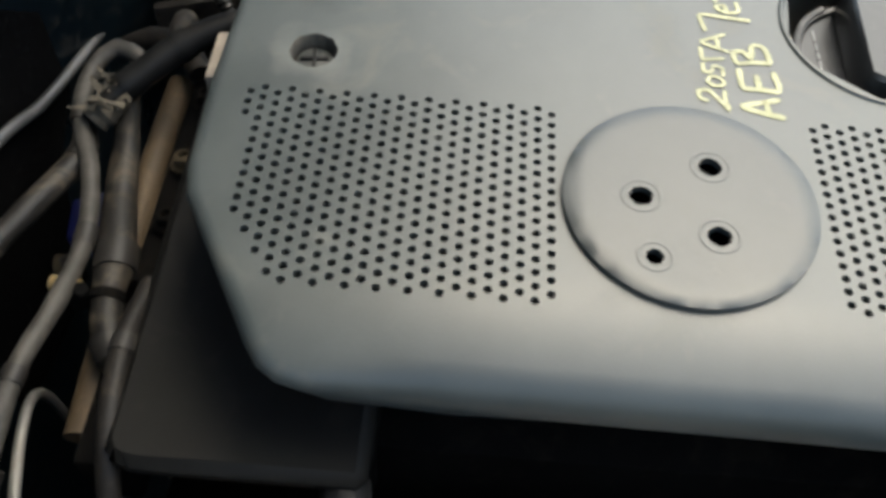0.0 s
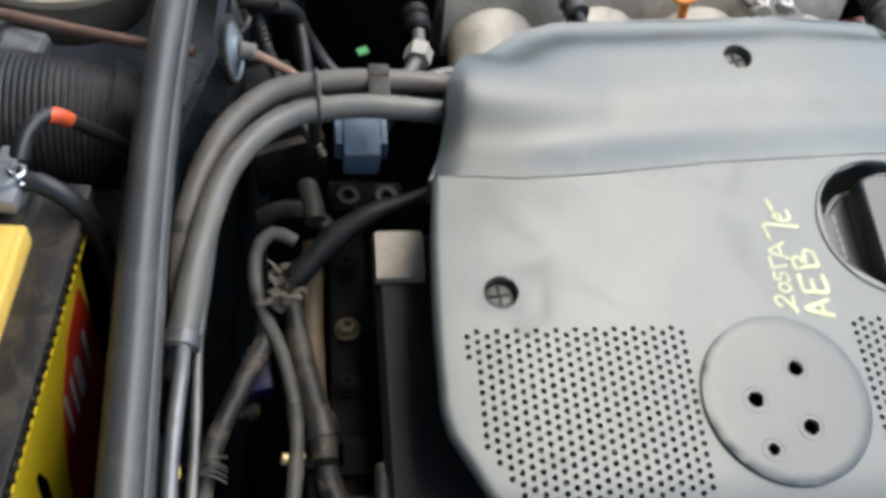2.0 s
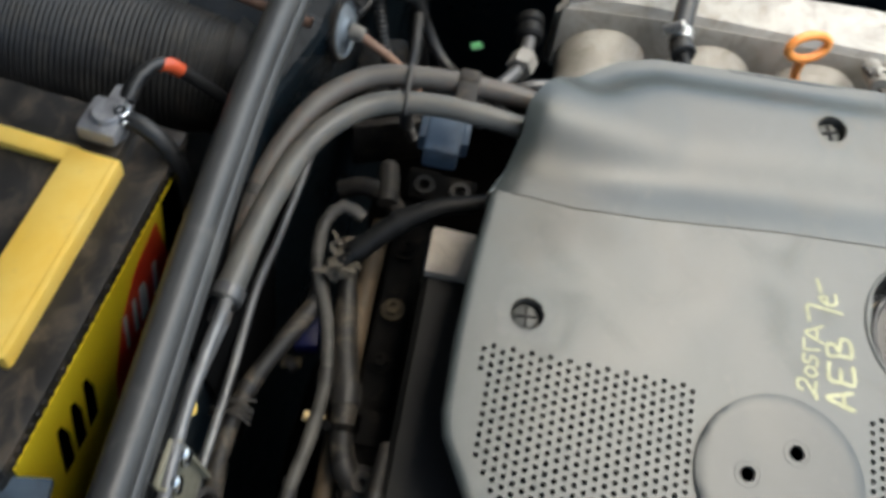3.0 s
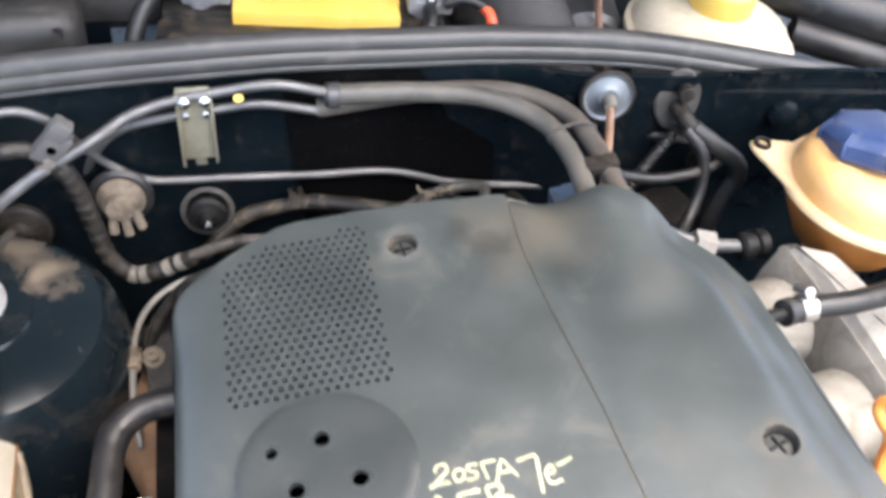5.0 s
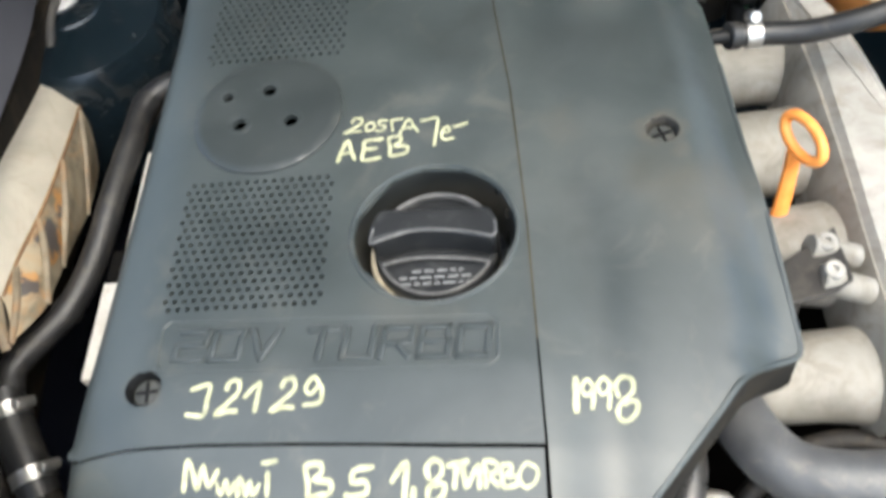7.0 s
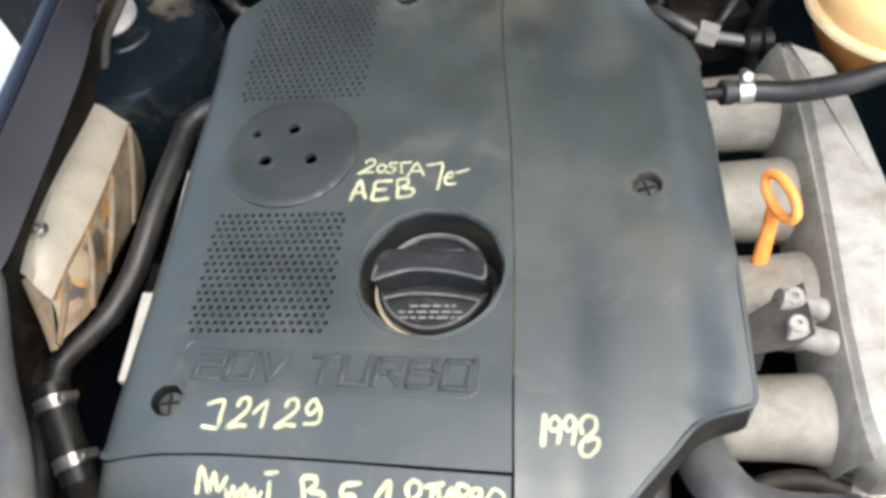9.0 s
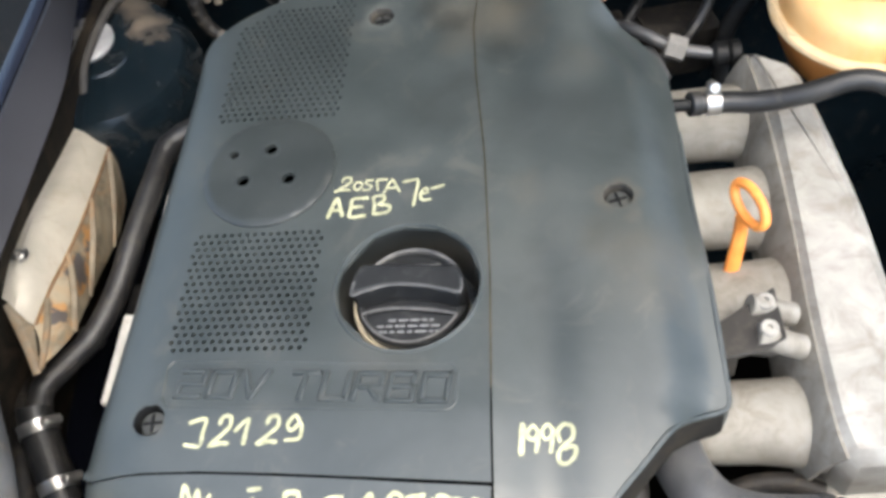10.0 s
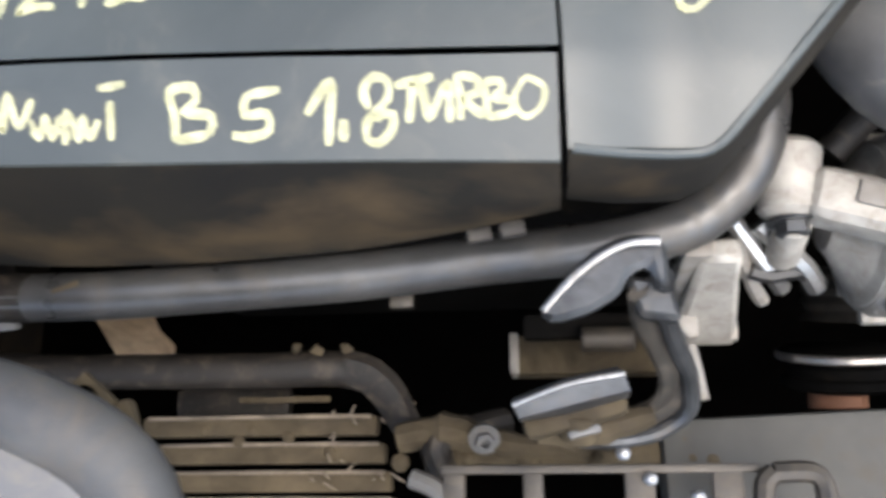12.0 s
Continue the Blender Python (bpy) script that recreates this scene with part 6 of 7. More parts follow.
part("top_sheet", skin([beside(0.8, 0.3), beside(1.6, 0.35), beside(2.6, 0.0), beside(3.6, -0.3), [v + Vector((-6.5, -7.5, -1.2)) for v in rim2]], 0.0), LAMP_TOP, panel)
part("outer_wall", skin([beside(-0.6, -0.6), beside(-0.5, -1.6), beside(0.6, -2.6)], 0.3), PLASTIC_LOW, panel)
part("screw", bolt_bm((-0.3, -37.2, 1.35), (0, 0, 1), 0.55, 0.2, 6, 0.85), RUST, panel)
part("rim_clip", merge(box((3.4, -33.3, -0.4), (1.4, 0.9, 0.5), 0.15, (0, 0, -40)), box((4.6, -34.4, -0.6), (0.6, 2.2, 0.6), 0.2, (0, 0, 20))), DUSTY, panel)
part("clip_hole", lathe([(0, 0), (0.36, 0), (0.36, 0.06), (0, 0.06)], (3.3, -33.3, -0.16), (0, 0, 1), 12), NEAR_BLACK, panel)
for x, y in ((-9.8, -29.6), (-5.6, -32.5), (-3.0, -34.6)):
    part("dried_mud", lathe([(0.35, 0), (0.25, 0.12), (0, 0.15)], (x, y, 2.1 if y > -30 else 1.5), (0, 0, 1), 7), DUSTY, panel)


# ---- behind the engine: hoses, looms, pipes ----
hose("heater_hose", "dusty dark grey heater hose bending towards the bulkhead", [(21.0, 12.0, -2.6), (21.1, 16.0, -2.6), (21.3, 20.0, -2.1), (21.3, 24.5, -1.9), (20.2, 28.6, -1.8), (16.6, 31.6, -1.3), (11.0, 33.2, -0.9), (4.3, 34.0, -0.6)], [0.78, 0.8, 0.8, 0.8, 0.8, 0.82, 0.85, 0.9], mat("heater_rubber", (0.072, 0.069, 0.061), (0.12, 0.114, 0.098), 0.42, dust=(0.15, 0.12, 0.09), dust_amount=0.45), segs=18, bands=((1, 0.8), (7, 1.0)))
hose("heater_hose", "dusty dark grey heater hose with rust specks", [(23.5, 12.0, -2.8), (23.6, 16.0, -2.8), (23.7, 20.0, -2.3), (23.5, 25.0, -2.1), (22.4, 29.4, -2.0), (18.6, 32.6, -1.8), (12.0, 34.4, -2.0), (3.0, 34.4, -2.0)], 0.8, mat("heater_rubber_old", (0.066, 0.058, 0.05), (0.105, 0.094, 0.08), 0.5, dust=(0.22, 0.11, 0.06), dust_amount=0.3, dust_scale=110), segs=18, bands=((1, 0.8), (6, 0.8)))
tie = thing("cable_tie", (21.8, 26.5, -1.7), "grey cable tie round two heater hoses", "cable tie")
part("band", tube([(22.1 + 1.95 * math.cos(a), 26.4 + 0.15 * math.cos(a), -1.85 + 1.0 * math.sin(a)) for a in np.linspace(0, 2 * math.pi, 25)], 0.16, 8, 0.4), TAN_GREY, tie)
spacer = thing("hose_spacer", (21.8, 22.4, -1.8), "dark plastic clip between two heater hoses", "hose clip")
part("saddle", box((22.3, 22.4, -1.7), (2.6, 1.5, 0.8), 0.25), RUBBER_BROWN, spacer)
part("saddle_top", box((23.9, 22.4, -1.6), (1.0, 1.5, 0.8), 0.25), RUBBER_BROWN, spacer)

ac = thing("air_conditioning_pipes", (-7, 33.5, -2), "pair of grey aluminium pipes held by a zinc bracket", "pipes")
pipe_mat = mat("dull_aluminium", (0.11, 0.11, 0.113), (0.19, 0.19, 0.19), 0.42, metal=0.6, dust=(0.13, 0.11, 0.085), dust_amount=0.35)
part("upper_pipe", tube([(4.6, 33.9, -0.5), (3.1, 33.7, 0.3), (0.1, 33.7, 1.4), (-3.8, 33.8, 1.4), (-8.7, 33.5, 1.25), (-11.4, 32.8, 0.95), (-14.1, 31.6, 0.15), (-18.6, 30.0, -1.1), (-22.6, 28.5, -2.9), (-25.4, 27.2, -3.9), (-27.3, 26.3, -4.8)], [0.42, 0.42, 0.42, 0.42, 0.43, 0.45, 0.47, 0.48, 0.5, 0.5, 0.5], 12), pipe_mat, ac)
part("lower_pipe", tube([(3.2, 34.0, -2.0), (-1.0, 34.2, -0.7), (-4.2, 34.2, -0.5), (-8.7, 34.2, -0.6), (-12.0, 34.2, -1.0), (-14.0, 34.4, -2.2), (-16.5, 35.0, -5.5)], 0.4, 12), pipe_mat, ac)
part("hose_collar", lathe([(0.9, 0), (1.05, 0.1), (1.05, 0.9), (0.95, 1.0), (0.9, 1.0)], (4.0, 34.0, -0.6), (1, -0.12, -0.05), 20), PIPE_GREY, ac)
bp = part("bracket", box((-6.55, 33.6, -1.15), (2.6, 0.3, 6.4), 0.12, (-8, 6, 0)), ZINC, ac, "yellowed zinc-plated bracket")
for x, z in ((-7.0, 1.25), (-5.45, 1.1)):
    part("rivet", lathe([(0.46, 0), (0.42, 0.2), (0.25, 0.32), (0, 0.36)], (x, 33.2, z), (0, -1, 0.35), 16), CHROME, bp)
part("edge_fold", merge(box((-7.85, 33.35, -1.45), (0.22, 0.7, 6.5), 0.08, (-8, 6, 0)), box((-5.25, 33.35, -1.45), (0.22, 0.7, 6.5), 0.08, (-8, 6, 0)), box((-6.9, 33.5, -4.9), (0.9, 0.3, 0.7), 0.1, (-8, 6, 0))), ZINC, bp)
for x, z in ((-7.15, -0.1), (-5.6, -0.2)):
    part("rivet", lathe([(0.34, 0), (0.28, 0.2), (0, 0.26)], (x, 33.35, z), (0, -1, 0.3), 12), CHROME, bp)
part("bracket_hole", lathe([(0, 0), (0.4, 0), (0.4, 0.05), (0, 0.05)], (-6.5, 33.42, -1.8), (0, -1, 0.14), 14), SHADED_METAL, bp)
part("yellow_spot", lathe([(0.4, 0), (0.4, 0.05), (0, 0.06)], (-2.9, 33.6, 0.7), (0, -1, 0.2), 12), YELLOW, ac)

drain = hose("thin_metal_pipe", "thin pale metal pipe curving round the back of the engine", [(-2.6, 29.6, -20.0), (-3.2, 29.4, -15.5), (-4.8, 28.9, -13.0), (-8.0, 28.2, -12.5), (-11.3, 27.1, -12.5), (-13.1, 25.3, -12.5), (-14.0, 22.8, -12.5), (-14.2, 20.0, -12.6), (-14.2, 16.5, -13.2), (-14.0, 13.5, -14.5)], 0.27, mat("pale_pipe", (0.17, 0.165, 0.153), (0.26, 0.253, 0.237), 0.4, metal=0.4, dust=(0.2, 0.16, 0.11), dust_amount=0.35, dust_scale=80), cat="pipe", step=0.6)
part("union_nut", merge(cyl((-14.15, 21.4, -12.55), (-14.2, 19.4, -12.6), 0.62, segs=8, bevel=0.12), cyl((-14.6, 20.4, -12.6), (-13.4, 20.4, -12.5), 0.45, segs=10)), TAN_DUST, drain, "dust-caked brown union")
stay_plate = thing("pipe_stay", (-12.4, 20.4, -13), "dusty dark stay plate with a tan bolt beside the engine cover", "bracket")
part("plate", plate([(-1.6, -2.6), (1.3, -3.2), (1.5, 3.4), (0.2, 3.8), (-1.2, 1.8)], place((-12.0, 20.6, -13.2), (1, 0, 0.15), (0, 0.9, 0.35)), 0.3, 0.1), RUBBER_BROWN, stay_plate)
part("bolt", bolt_bm((-12.7, 20.5, -12.8), (0.1, -0.4, 0.9), 0.55, 0.5, 6, 0.85), TAN_DUST, stay_plate)
part("arm", tube([(-14.5, 23.0, -12.9), (-17.0, 22.6, -13.6), (-20.0, 22.4, -14.6)], 0.3, 8, 0.6), RUST_LINE, stay_plate)
part("tag", box((-11.4, 22.9, -12.4), (0.4, 1.8, 0.25), 0.08, (0, 0, -8)), TAN_DUST, stay_plate)
brake = hose("brake_pipe", "thin grey brake pipe looping down along the bulkhead", [(-27.0, 30.8, -5.0), (-25.8, 31.0, -2.4), (-23.4, 31.1, 1.8), (-21.6, 31.2, 3.35), (-19.7, 31.4, 4.0), (-18.2, 31.6, 3.8), (-17.1, 31.8, 2.95), (-16.2, 32.2, 1.6), (-15.4, 33.0, -1.2), (-14.2, 33.6, -3.8), (-11.6, 33.8, -6.3), (-9.0, 33.9, -7.0), (-5.5, 33.9, -7.5), (2.1, 34.0, -8.8), (7.5, 34.2, -9.7), (10.0, 34.2, -10.5), (14.0, 34.1, -12.3), (24.0, 33.8, -14.8)], 0.34, pipe_mat, cat="pipe", step=0.6)
conn = thing("pipe_clip_block", (-16, 31, 1), "dark plastic clip block holding thin pipes", "clip")
part("block", box((-16.7, 30.7, 1.0), (2.9, 1.4, 1.9), 0.25, (0, -42, 0)), GREY_TRIM, conn)
part("saddle", box((-15.7, 30.6, 2.4), (1.7, 1.3, 1.5), 0.25, (0, -42, 0)), GREY_TRIM, conn)
part("snap_tab", box((-17.4, 30.4, -0.3), (1.5, 0.9, 1.0), 0.2, (0, -42, 0)), DUST_TAPE, conn)
part("snap_slot", lathe([(0, 0), (0.35, 0), (0.35, 0.05), (0, 0.05)], (-16.6, 29.98, 1.1), (0, -1, 0), 12), NEAR_BLACK, conn)


LOOM_TAPE = mat("loom_tape", (0.010, 0.0095, 0.009), (0.024, 0.022, 0.020), 0.5, blotch=90, dust=(0.085, 0.07, 0.05), dust_amount=0.4, dust_scale=120)
LOOM_SKIN = mat("dusty_loom", (0.007, 0.0066, 0.006), (0.018, 0.0162, 0.0138), 0.52, bump=0.4, dust=(0.20, 0.16, 0.11), dust_amount=0.5, dust_scale=38)


def taped(label, pts, r, dusty=()):
    """A loom wound in black tape: overlapping turns, with dust caked on the ones named."""
    t = thing("taped_loom", pts[0], label, "wiring loom")
    part("core", tube(pts, r, 12, 0.6, rough=0.04), LOOM_TAPE, t)
    line = curve_points(pts, 0.9)
    for i in range(1, len(line) - 1):
        d = (line[i + 1] - line[i - 1]).normalized()
        k = i / len(line)
        tan = any(a <= k <= b for a, b in dusty)
        part("tape_turn", lathe([(r * 0.97, -0.42), (r * 1.08, -0.36), (r * 1.05, 0.3), (r * 0.97, 0.42)], line[i], d + Vector((0.12, 0.0, 0.16 * (-1) ** i)), 14), DUST_TAPE if tan and i % 3 else LOOM_TAPE, t)
    return t


taped("black-taped wiring loom along the wing", [(-33, 30, -3), (-25.4, 30.6, -0.8), (-22.1, 30.8, 0.6), (-18.8, 31.0, 0.8), (-17, 31.0, -0.6)], 0.6, ((0.3, 0.7),))
taped("black-taped wiring loom dropping to the engine, dusty at its bend", [(-17.8, 30.6, 0.2), (-16.6, 30.8, -1.6), (-16.2, 30.8, -4.4), (-16.1, 30.6, -7.6), (-15.7, 30.0, -11.0), (-14.3, 29.5, -12.7), (-12.2, 29.1, -12.3), (-9.0, 28.6, -10.9)], 0.7, ((0.62, 0.95),))


def grommet(x, y, z, r, label, material, cable=None):
    t = thing("bulkhead_grommet", (x, y, z), label, "grommet")
    part("flange", lathe([(0, -0.3), (r, -0.3), (r, 0.25), (r * 0.86, 0.5), (r * 0.8, 0.35), (r * 0.45, 0.55), (r * 0.3, 1.1), (0, 1.2)], (x, y, z), (0, -1, 0.18), 32), material, t)
    if cable:
        part("cable", tube(cable, 0.5, 10), RUBBER_BROWN, t)
    return t


peg_boot = grommet(-7.7, 33.4, -10.9, 1.75, "black rubber bulkhead grommet with a bright peg", PLASTIC_LOW)
part("outer_ring", lathe([(1.85, -0.25), (2.25, -0.2), (2.3, 0.05), (2.0, 0.2), (1.8, 0.1)], (-7.6, 33.5, -10.6), (0, -1, 0.3), 32), TAN_GREY, peg_boot)
part("peg", cyl((-7.7, 32.6, -10.8), (-7.65, 31.7, -11.0), 0.34, 0.28, 12), CHROME, peg_boot)
grommet(-22.6, 32.9, -9.0, 2.6, "dusty black rubber grommet with a cable boot", RUBBER_BROWN, [(-22.5, 32.3, -8.8), (-22.4, 31.4, -8.0), (-22.4, 30.6, -7.0)])
booster = thing("vacuum_check_disc", (26.9, 31.6, -3.5), "bright zinc bulkhead disc with a rusty centre pipe", "disc")
part("disc", lathe([(0, 0.2), (2.1, 0.2), (2.2, 0.4), (2.1, 0.65), (1.85, 0.52), (1.1, 0.68), (0.85, 0.95), (0, 0.95)], (27.2, 32.6, -3.6), (-0.1, -1, 0.2), 36), mat("blued_zinc", (0.13, 0.15, 0.165), (0.23, 0.255, 0.275), 0.48, metal=0.45, dust=(0.2, 0.18, 0.15), dust_amount=0.3), booster)
part("disc_rim", lathe([(2.1, 0.1), (2.4, 0.2), (2.4, 0.6), (2.1, 0.7)], (27.2, 32.6, -3.6), (-0.1, -1, 0.2), 36), RUBBER_BROWN, booster)
part("stub", cyl((27.1, 31.7, -3.4), (26.95, 30.6, -3.6), 0.6), DUST_TAPE, booster)
part("rusty_pipe", tube([(26.95, 30.8, -3.6), (26.2, 28.6, -4.4), (25.4, 26.4, -5.8), (25.0, 25.6, -8.5)], 0.34, 10), mat("rusty_pipe", (0.16, 0.09, 0.06), (0.26, 0.16, 0.11), 0.6, dust=(0.25, 0.13, 0.07), dust_amount=0.4), booster)
g2 = thing("pipe_grommet", (34, 32, -5.5), "oval rubber grommet with two heater pipes", "grommet")
oval = [(33.75 + 2.1 * math.cos(a), -5.4 + 2.9 * math.sin(a)) for a in np.linspace(0, 2 * math.pi, 29)[:-1]]
part("oval_flange", plate([(x - 33.75, z + 5.4) for x, z in oval], place((33.75, 32.7, -5.2), (1, -0.05, -0.12), (0.12, 0.2, 0.97)), 0.55, 0.18), TAN_GREY, g2)
part("upper_boss", cyl((34.0, 32.0, -3.9), (33.9, 31.0, -3.8), 0.7), RUBBER_BROWN, g2)
part("nozzle", tube([(33.7, 32.0, -5.6), (33.8, 30.4, -5.8), (34.4, 29.6, -6.6)], 0.75, 12), RUBBER_BROWN, g2)
hose("vacuum_hose", "black curved vacuum hose behind the engine", [(34.2, 29.8, -6.3), (36.6, 28.8, -8.2), (38.4, 28.4, -9.8), (38.9, 28.2, -11.6), (37.8, 28.0, -13.2), (36.8, 27.6, -16), (36.6, 27, -22)], 0.85, RUBBER)
hose("vacuum_hose", "thin black vacuum hose curving under the cover", [(33.6, 29.6, -6.2), (34.9, 28.2, -8.0), (34.8, 27.0, -11.0), (33.0, 25.0, -13.0), (30.5, 22.0, -12.8), (28, 19, -11.5)], 0.55, RUBBER)
hose("throttle_cable", "ribbed black cable to the bulkhead", [(34.0, 31.0, -6.8), (31.4, 30.0, -9.0), (28.6, 28.4, -11.4), (26, 26, -15)], 0.5, RUBBER, cat="cable", rib=0.06, rib_len=0.4, step=0.1)
hose("black_cable_arch", "black cable arching up behind the hoses", [(31.5, 33.0, -9.0), (35.6, 31.2, -9.5), (38.0, 29.6, -9.5), (35.8, 28.0, -9.6), (31.0, 27.2, -9.2), (27.5, 27.0, -8), (24.5, 26.8, -6.5), (23.5, 26.5, -9)], 0.48, RUBBER, cat="cable")
stud = thing("bulkhead_stud", (38, 31, -14), "dusty pressed boss on the bulkhead", "boss")
part("boss", lathe([(1.5, 0), (1.4, 0.5), (0.9, 0.8), (0, 0.8)], (44.0, 31.8, -8.2), (0, -1, 0.1), 8), BLUE_BODY, stud)
part("nut", bolt_bm((36.6, 31.6, -11.8), (0, -1, 0.1), 0.8, 0.7, 12, 1.2), RUBBER_BROWN, stud)

plug = thing("pressure_switch", (-14.2, 32.5, -8), "dusty beige switch with three prongs on the bulkhead", "switch")
part("rubber_seat", lathe([(0, 0), (2.5, 0), (2.6, 0.5), (2.2, 0.8), (0, 0.8)], (-13.9, 33.5, -7.1), (0, -1, 0.15), 28), RUBBER, plug)
part("housing", lathe([(0, 0), (1.9, 0), (1.95, 0.9), (1.6, 1.4), (1.2, 1.6), (1.1, 2.4), (0, 2.5)], (-13.9, 33.4, -7.1), (0, -1, 0.15), 28), TAN_DUST, plug)
for dx, dz in ((-1.1, -1.5), (0, -2.1), (1.2, -1.3)):
    part("prong", tube([(-13.8 + dx * 0.7, 31.6, -7.1 + dz * 0.3), (-13.8 + dx * 0.9, 31.1, -7.3 + dz * 0.6), (-13.8 + dx, 30.9, -7.9 + dz * 0.7)], 0.4, 10), TAN_DUST, plug)

# cluster between the engine and the bulkhead
hose("black_sleeve", "shiny black insulated loom entering under the cover", [(18.5, 17.5, -7.6), (17.3, 20.2, -7.4), (16.4, 22.6, -7.2), (14.9, 25.2, -7.8), (12.6, 27.6, -8.6), (10.8, 29.4, -9.4)], [0.62, 0.62, 0.7, 0.85, 0.78, 0.5], PLASTIC_LOW, cat="wiring loom", bands=((3, 0.9), (4, 1.2)), band_mat=PLASTIC_LOW)
hose("wire_loom", "dusty taped wire loom hanging behind the engine", [(15.4, 28.0, -9.6), (16.0, 29.6, -9.4), (14.6, 30.7, -9.8), (11.0, 30.4, -10.0), (7.5, 28.9, -10.3), (3.4, 28.0, -10.6), (-0.6, 28.0, -10.2), (-5, 28.5, -9.8), (-9.5, 28.7, -10.9)], 0.5, mat("grey_dusted_loom", (0.038, 0.035, 0.03), (0.085, 0.078, 0.067), 0.6, blotch=70, dust=(0.03, 0.027, 0.023), dust_amount=0.4, dust_scale=80), cat="wiring loom", rough=0.12, bands=((3, 0.9), (5, 1.2), (7, 0.8)), band_mat=LOOM_TAPE)
hose("wire_loom", "thick grey taped wire loom behind the engine", [(14.2, 28.8, -10.8), (11.0, 28.2, -11.6), (7.0, 27.5, -11.8), (4.6, 26.9, -11.6), (2.6, 26.4, -11.4), (0.0, 26.1, -11.4), (-2.2, 25.4, -11.8), (-4.6, 23.2, -12.6), (-7, 21, -14)], [0.7, 0.75, 0.8, 0.95, 1.05, 0.8, 0.85, 0.95, 0.9], LOOM_SKIN, cat="wiring loom", rough=0.14, seed=4, bands=((2, 1.0), (4, 1.6), (6, 1.2)), band_mat=LOOM_TAPE)
hose("wire_loom", "dusty corrugated wire loom crossing the bulkhead", [(10.6, 30.2, -10.8), (9.0, 29.9, -10.8), (5.7, 31.4, -11.0), (1.7, 33.1, -11.2), (-1.3, 33.7, -11.6), (-4.8, 33.7, -12.2), (-9, 32.5, -15)], [0.7, 0.72, 0.7, 0.66, 0.66, 0.66, 0.6], LOOM_SKIN, cat="wiring loom", rough=0.1, bands=((1, 1.0), (3, 0.8)), band_mat=LOOM_TAPE)
spring = thing("wire_clip", (-0.1, 33.6, -10.6), "dusty bent wire clip round a loom by the bulkhead", "clip")
for k in range(5):
    rnd = random.Random(40 + k)
    cx = -0.1 + 0.28 * (k - 2)
    part("wire_loop", tube([(cx, 33.6 + 1.7, -11.2 + rnd.uniform(-0.3, 0.3)), (cx + rnd.uniform(-0.3, 0.3), 33.6 + 0.7, -10.4), (cx + 0.2, 33.6 - 0.5, -10.15), (cx + rnd.uniform(-0.2, 0.4), 33.6 - 1.4, -10.7)], 0.1, 6, 0.4), PLATED_DUSTY, spring)
tan_plug = thing("tan_plug", (5.6, 31.4, -18), "small dusty tan plug deep behind the engine", "plug")
part("body", cyl((5.7, 32.2, -17), (5.8, 30.6, -17), 0.62, 0.5, 12), DUSTY, tan_plug)
part("collar", cyl((5.6 - 0.2, 31.4 + 0.3, -17), (5.6 + 0.2, 31.4 - 0.3, -17), 0.75, segs=12), RUBBER_BROWN, tan_plug)
tape = thing("frayed_tape", (11.3, 28.8, -9), "frayed tan fabric tape end round a wire loom", "tape")
FRAY = mat("frayed_fabric", (0.055, 0.047, 0.035), (0.125, 0.106, 0.08), 0.9, blotch=120)
part("wrap", tube([(12.8, 27.9, -9.0), (11.6, 28.7, -9.4), (10.6, 29.5, -9.9)], [0.75, 0.95, 0.8], 10, 0.3, rough=0.25, seed=8), FRAY, tape)
for k in range(14):
    rnd = random.Random(k)
    p = Vector((11.6 + rnd.uniform(-1.6, 1.4), 28.7 + rnd.uniform(-0.9, 0.9), -8.8))
    part("shred", tube([p, p + Vector((rnd.uniform(-0.5, 0.7), rnd.uniform(-0.6, 0.6), rnd.uniform(0.2, 0.6))), p + Vector((rnd.uniform(-0.9, 1.2), rnd.uniform(-1.0, 1.0), rnd.uniform(0.1, 0.7)))], [0.26, 0.2, 0.06], 5, 0.4, flat=0.35), FRAY, tape)
clip = thing("loom_clip", (0.2, 27.6, -10.8), "brass-tipped clip round the wire loom", "clip")
part("band", clamp_bm((0.2, 26.2, -11.4), (1, 0.1, 0), 0.9, 0.5, (0, 1, 0.3)), SHADED_METAL, clip)
part("brass_tip", cyl((0.5, 28.9, -10.6), (0.4, 27.4, -10.8), 0.42, 0.5, 12), BRASS, clip)
pipe_b = hose("rusty_pipe", "brown rusted pipe behind the engine", [(17, 26.8, -13), (10.4, 26.9, -13.2), (4.2, 26.7, -13.4), (-6, 26.4, -14)], 0.8, mat("brown_pipe", (0.06, 0.041, 0.022), (0.10, 0.07, 0.04), 0.65, dust=(0.19, 0.13, 0.07), dust_amount=0.45), cat="pipe")
flange = thing("engine_rear_flange", (6, 24.3, -13), "dark engine rear flange with bolts", "engine flange")
part("flange_plate", box((7, 24.4, -14.0), (30, 2.6, 4), 0.4), SHADED_METAL, flange)
for x, y, z, mtl in ((9.6, 24.5, -11.6, DUSTY), (5.6, 24.5, -11.7, SHADED_METAL), (14.5, 24.4, -11.6, SHADED_METAL)):
    part("bolt", bolt_bm((x, y, z), (0.1, 0.15, 1), 0.6, 0.5, 6, 0.9), mtl, flange)
small_bracket = thing("loom_bracket", (0.8, 24.6, -12), "grey folded loom bracket with a slot", "bracket")
part("plate", box((0.7, 24.2, -11.5), (2.5, 3.2, 0.4), 0.1), SHADED_METAL, small_bracket)
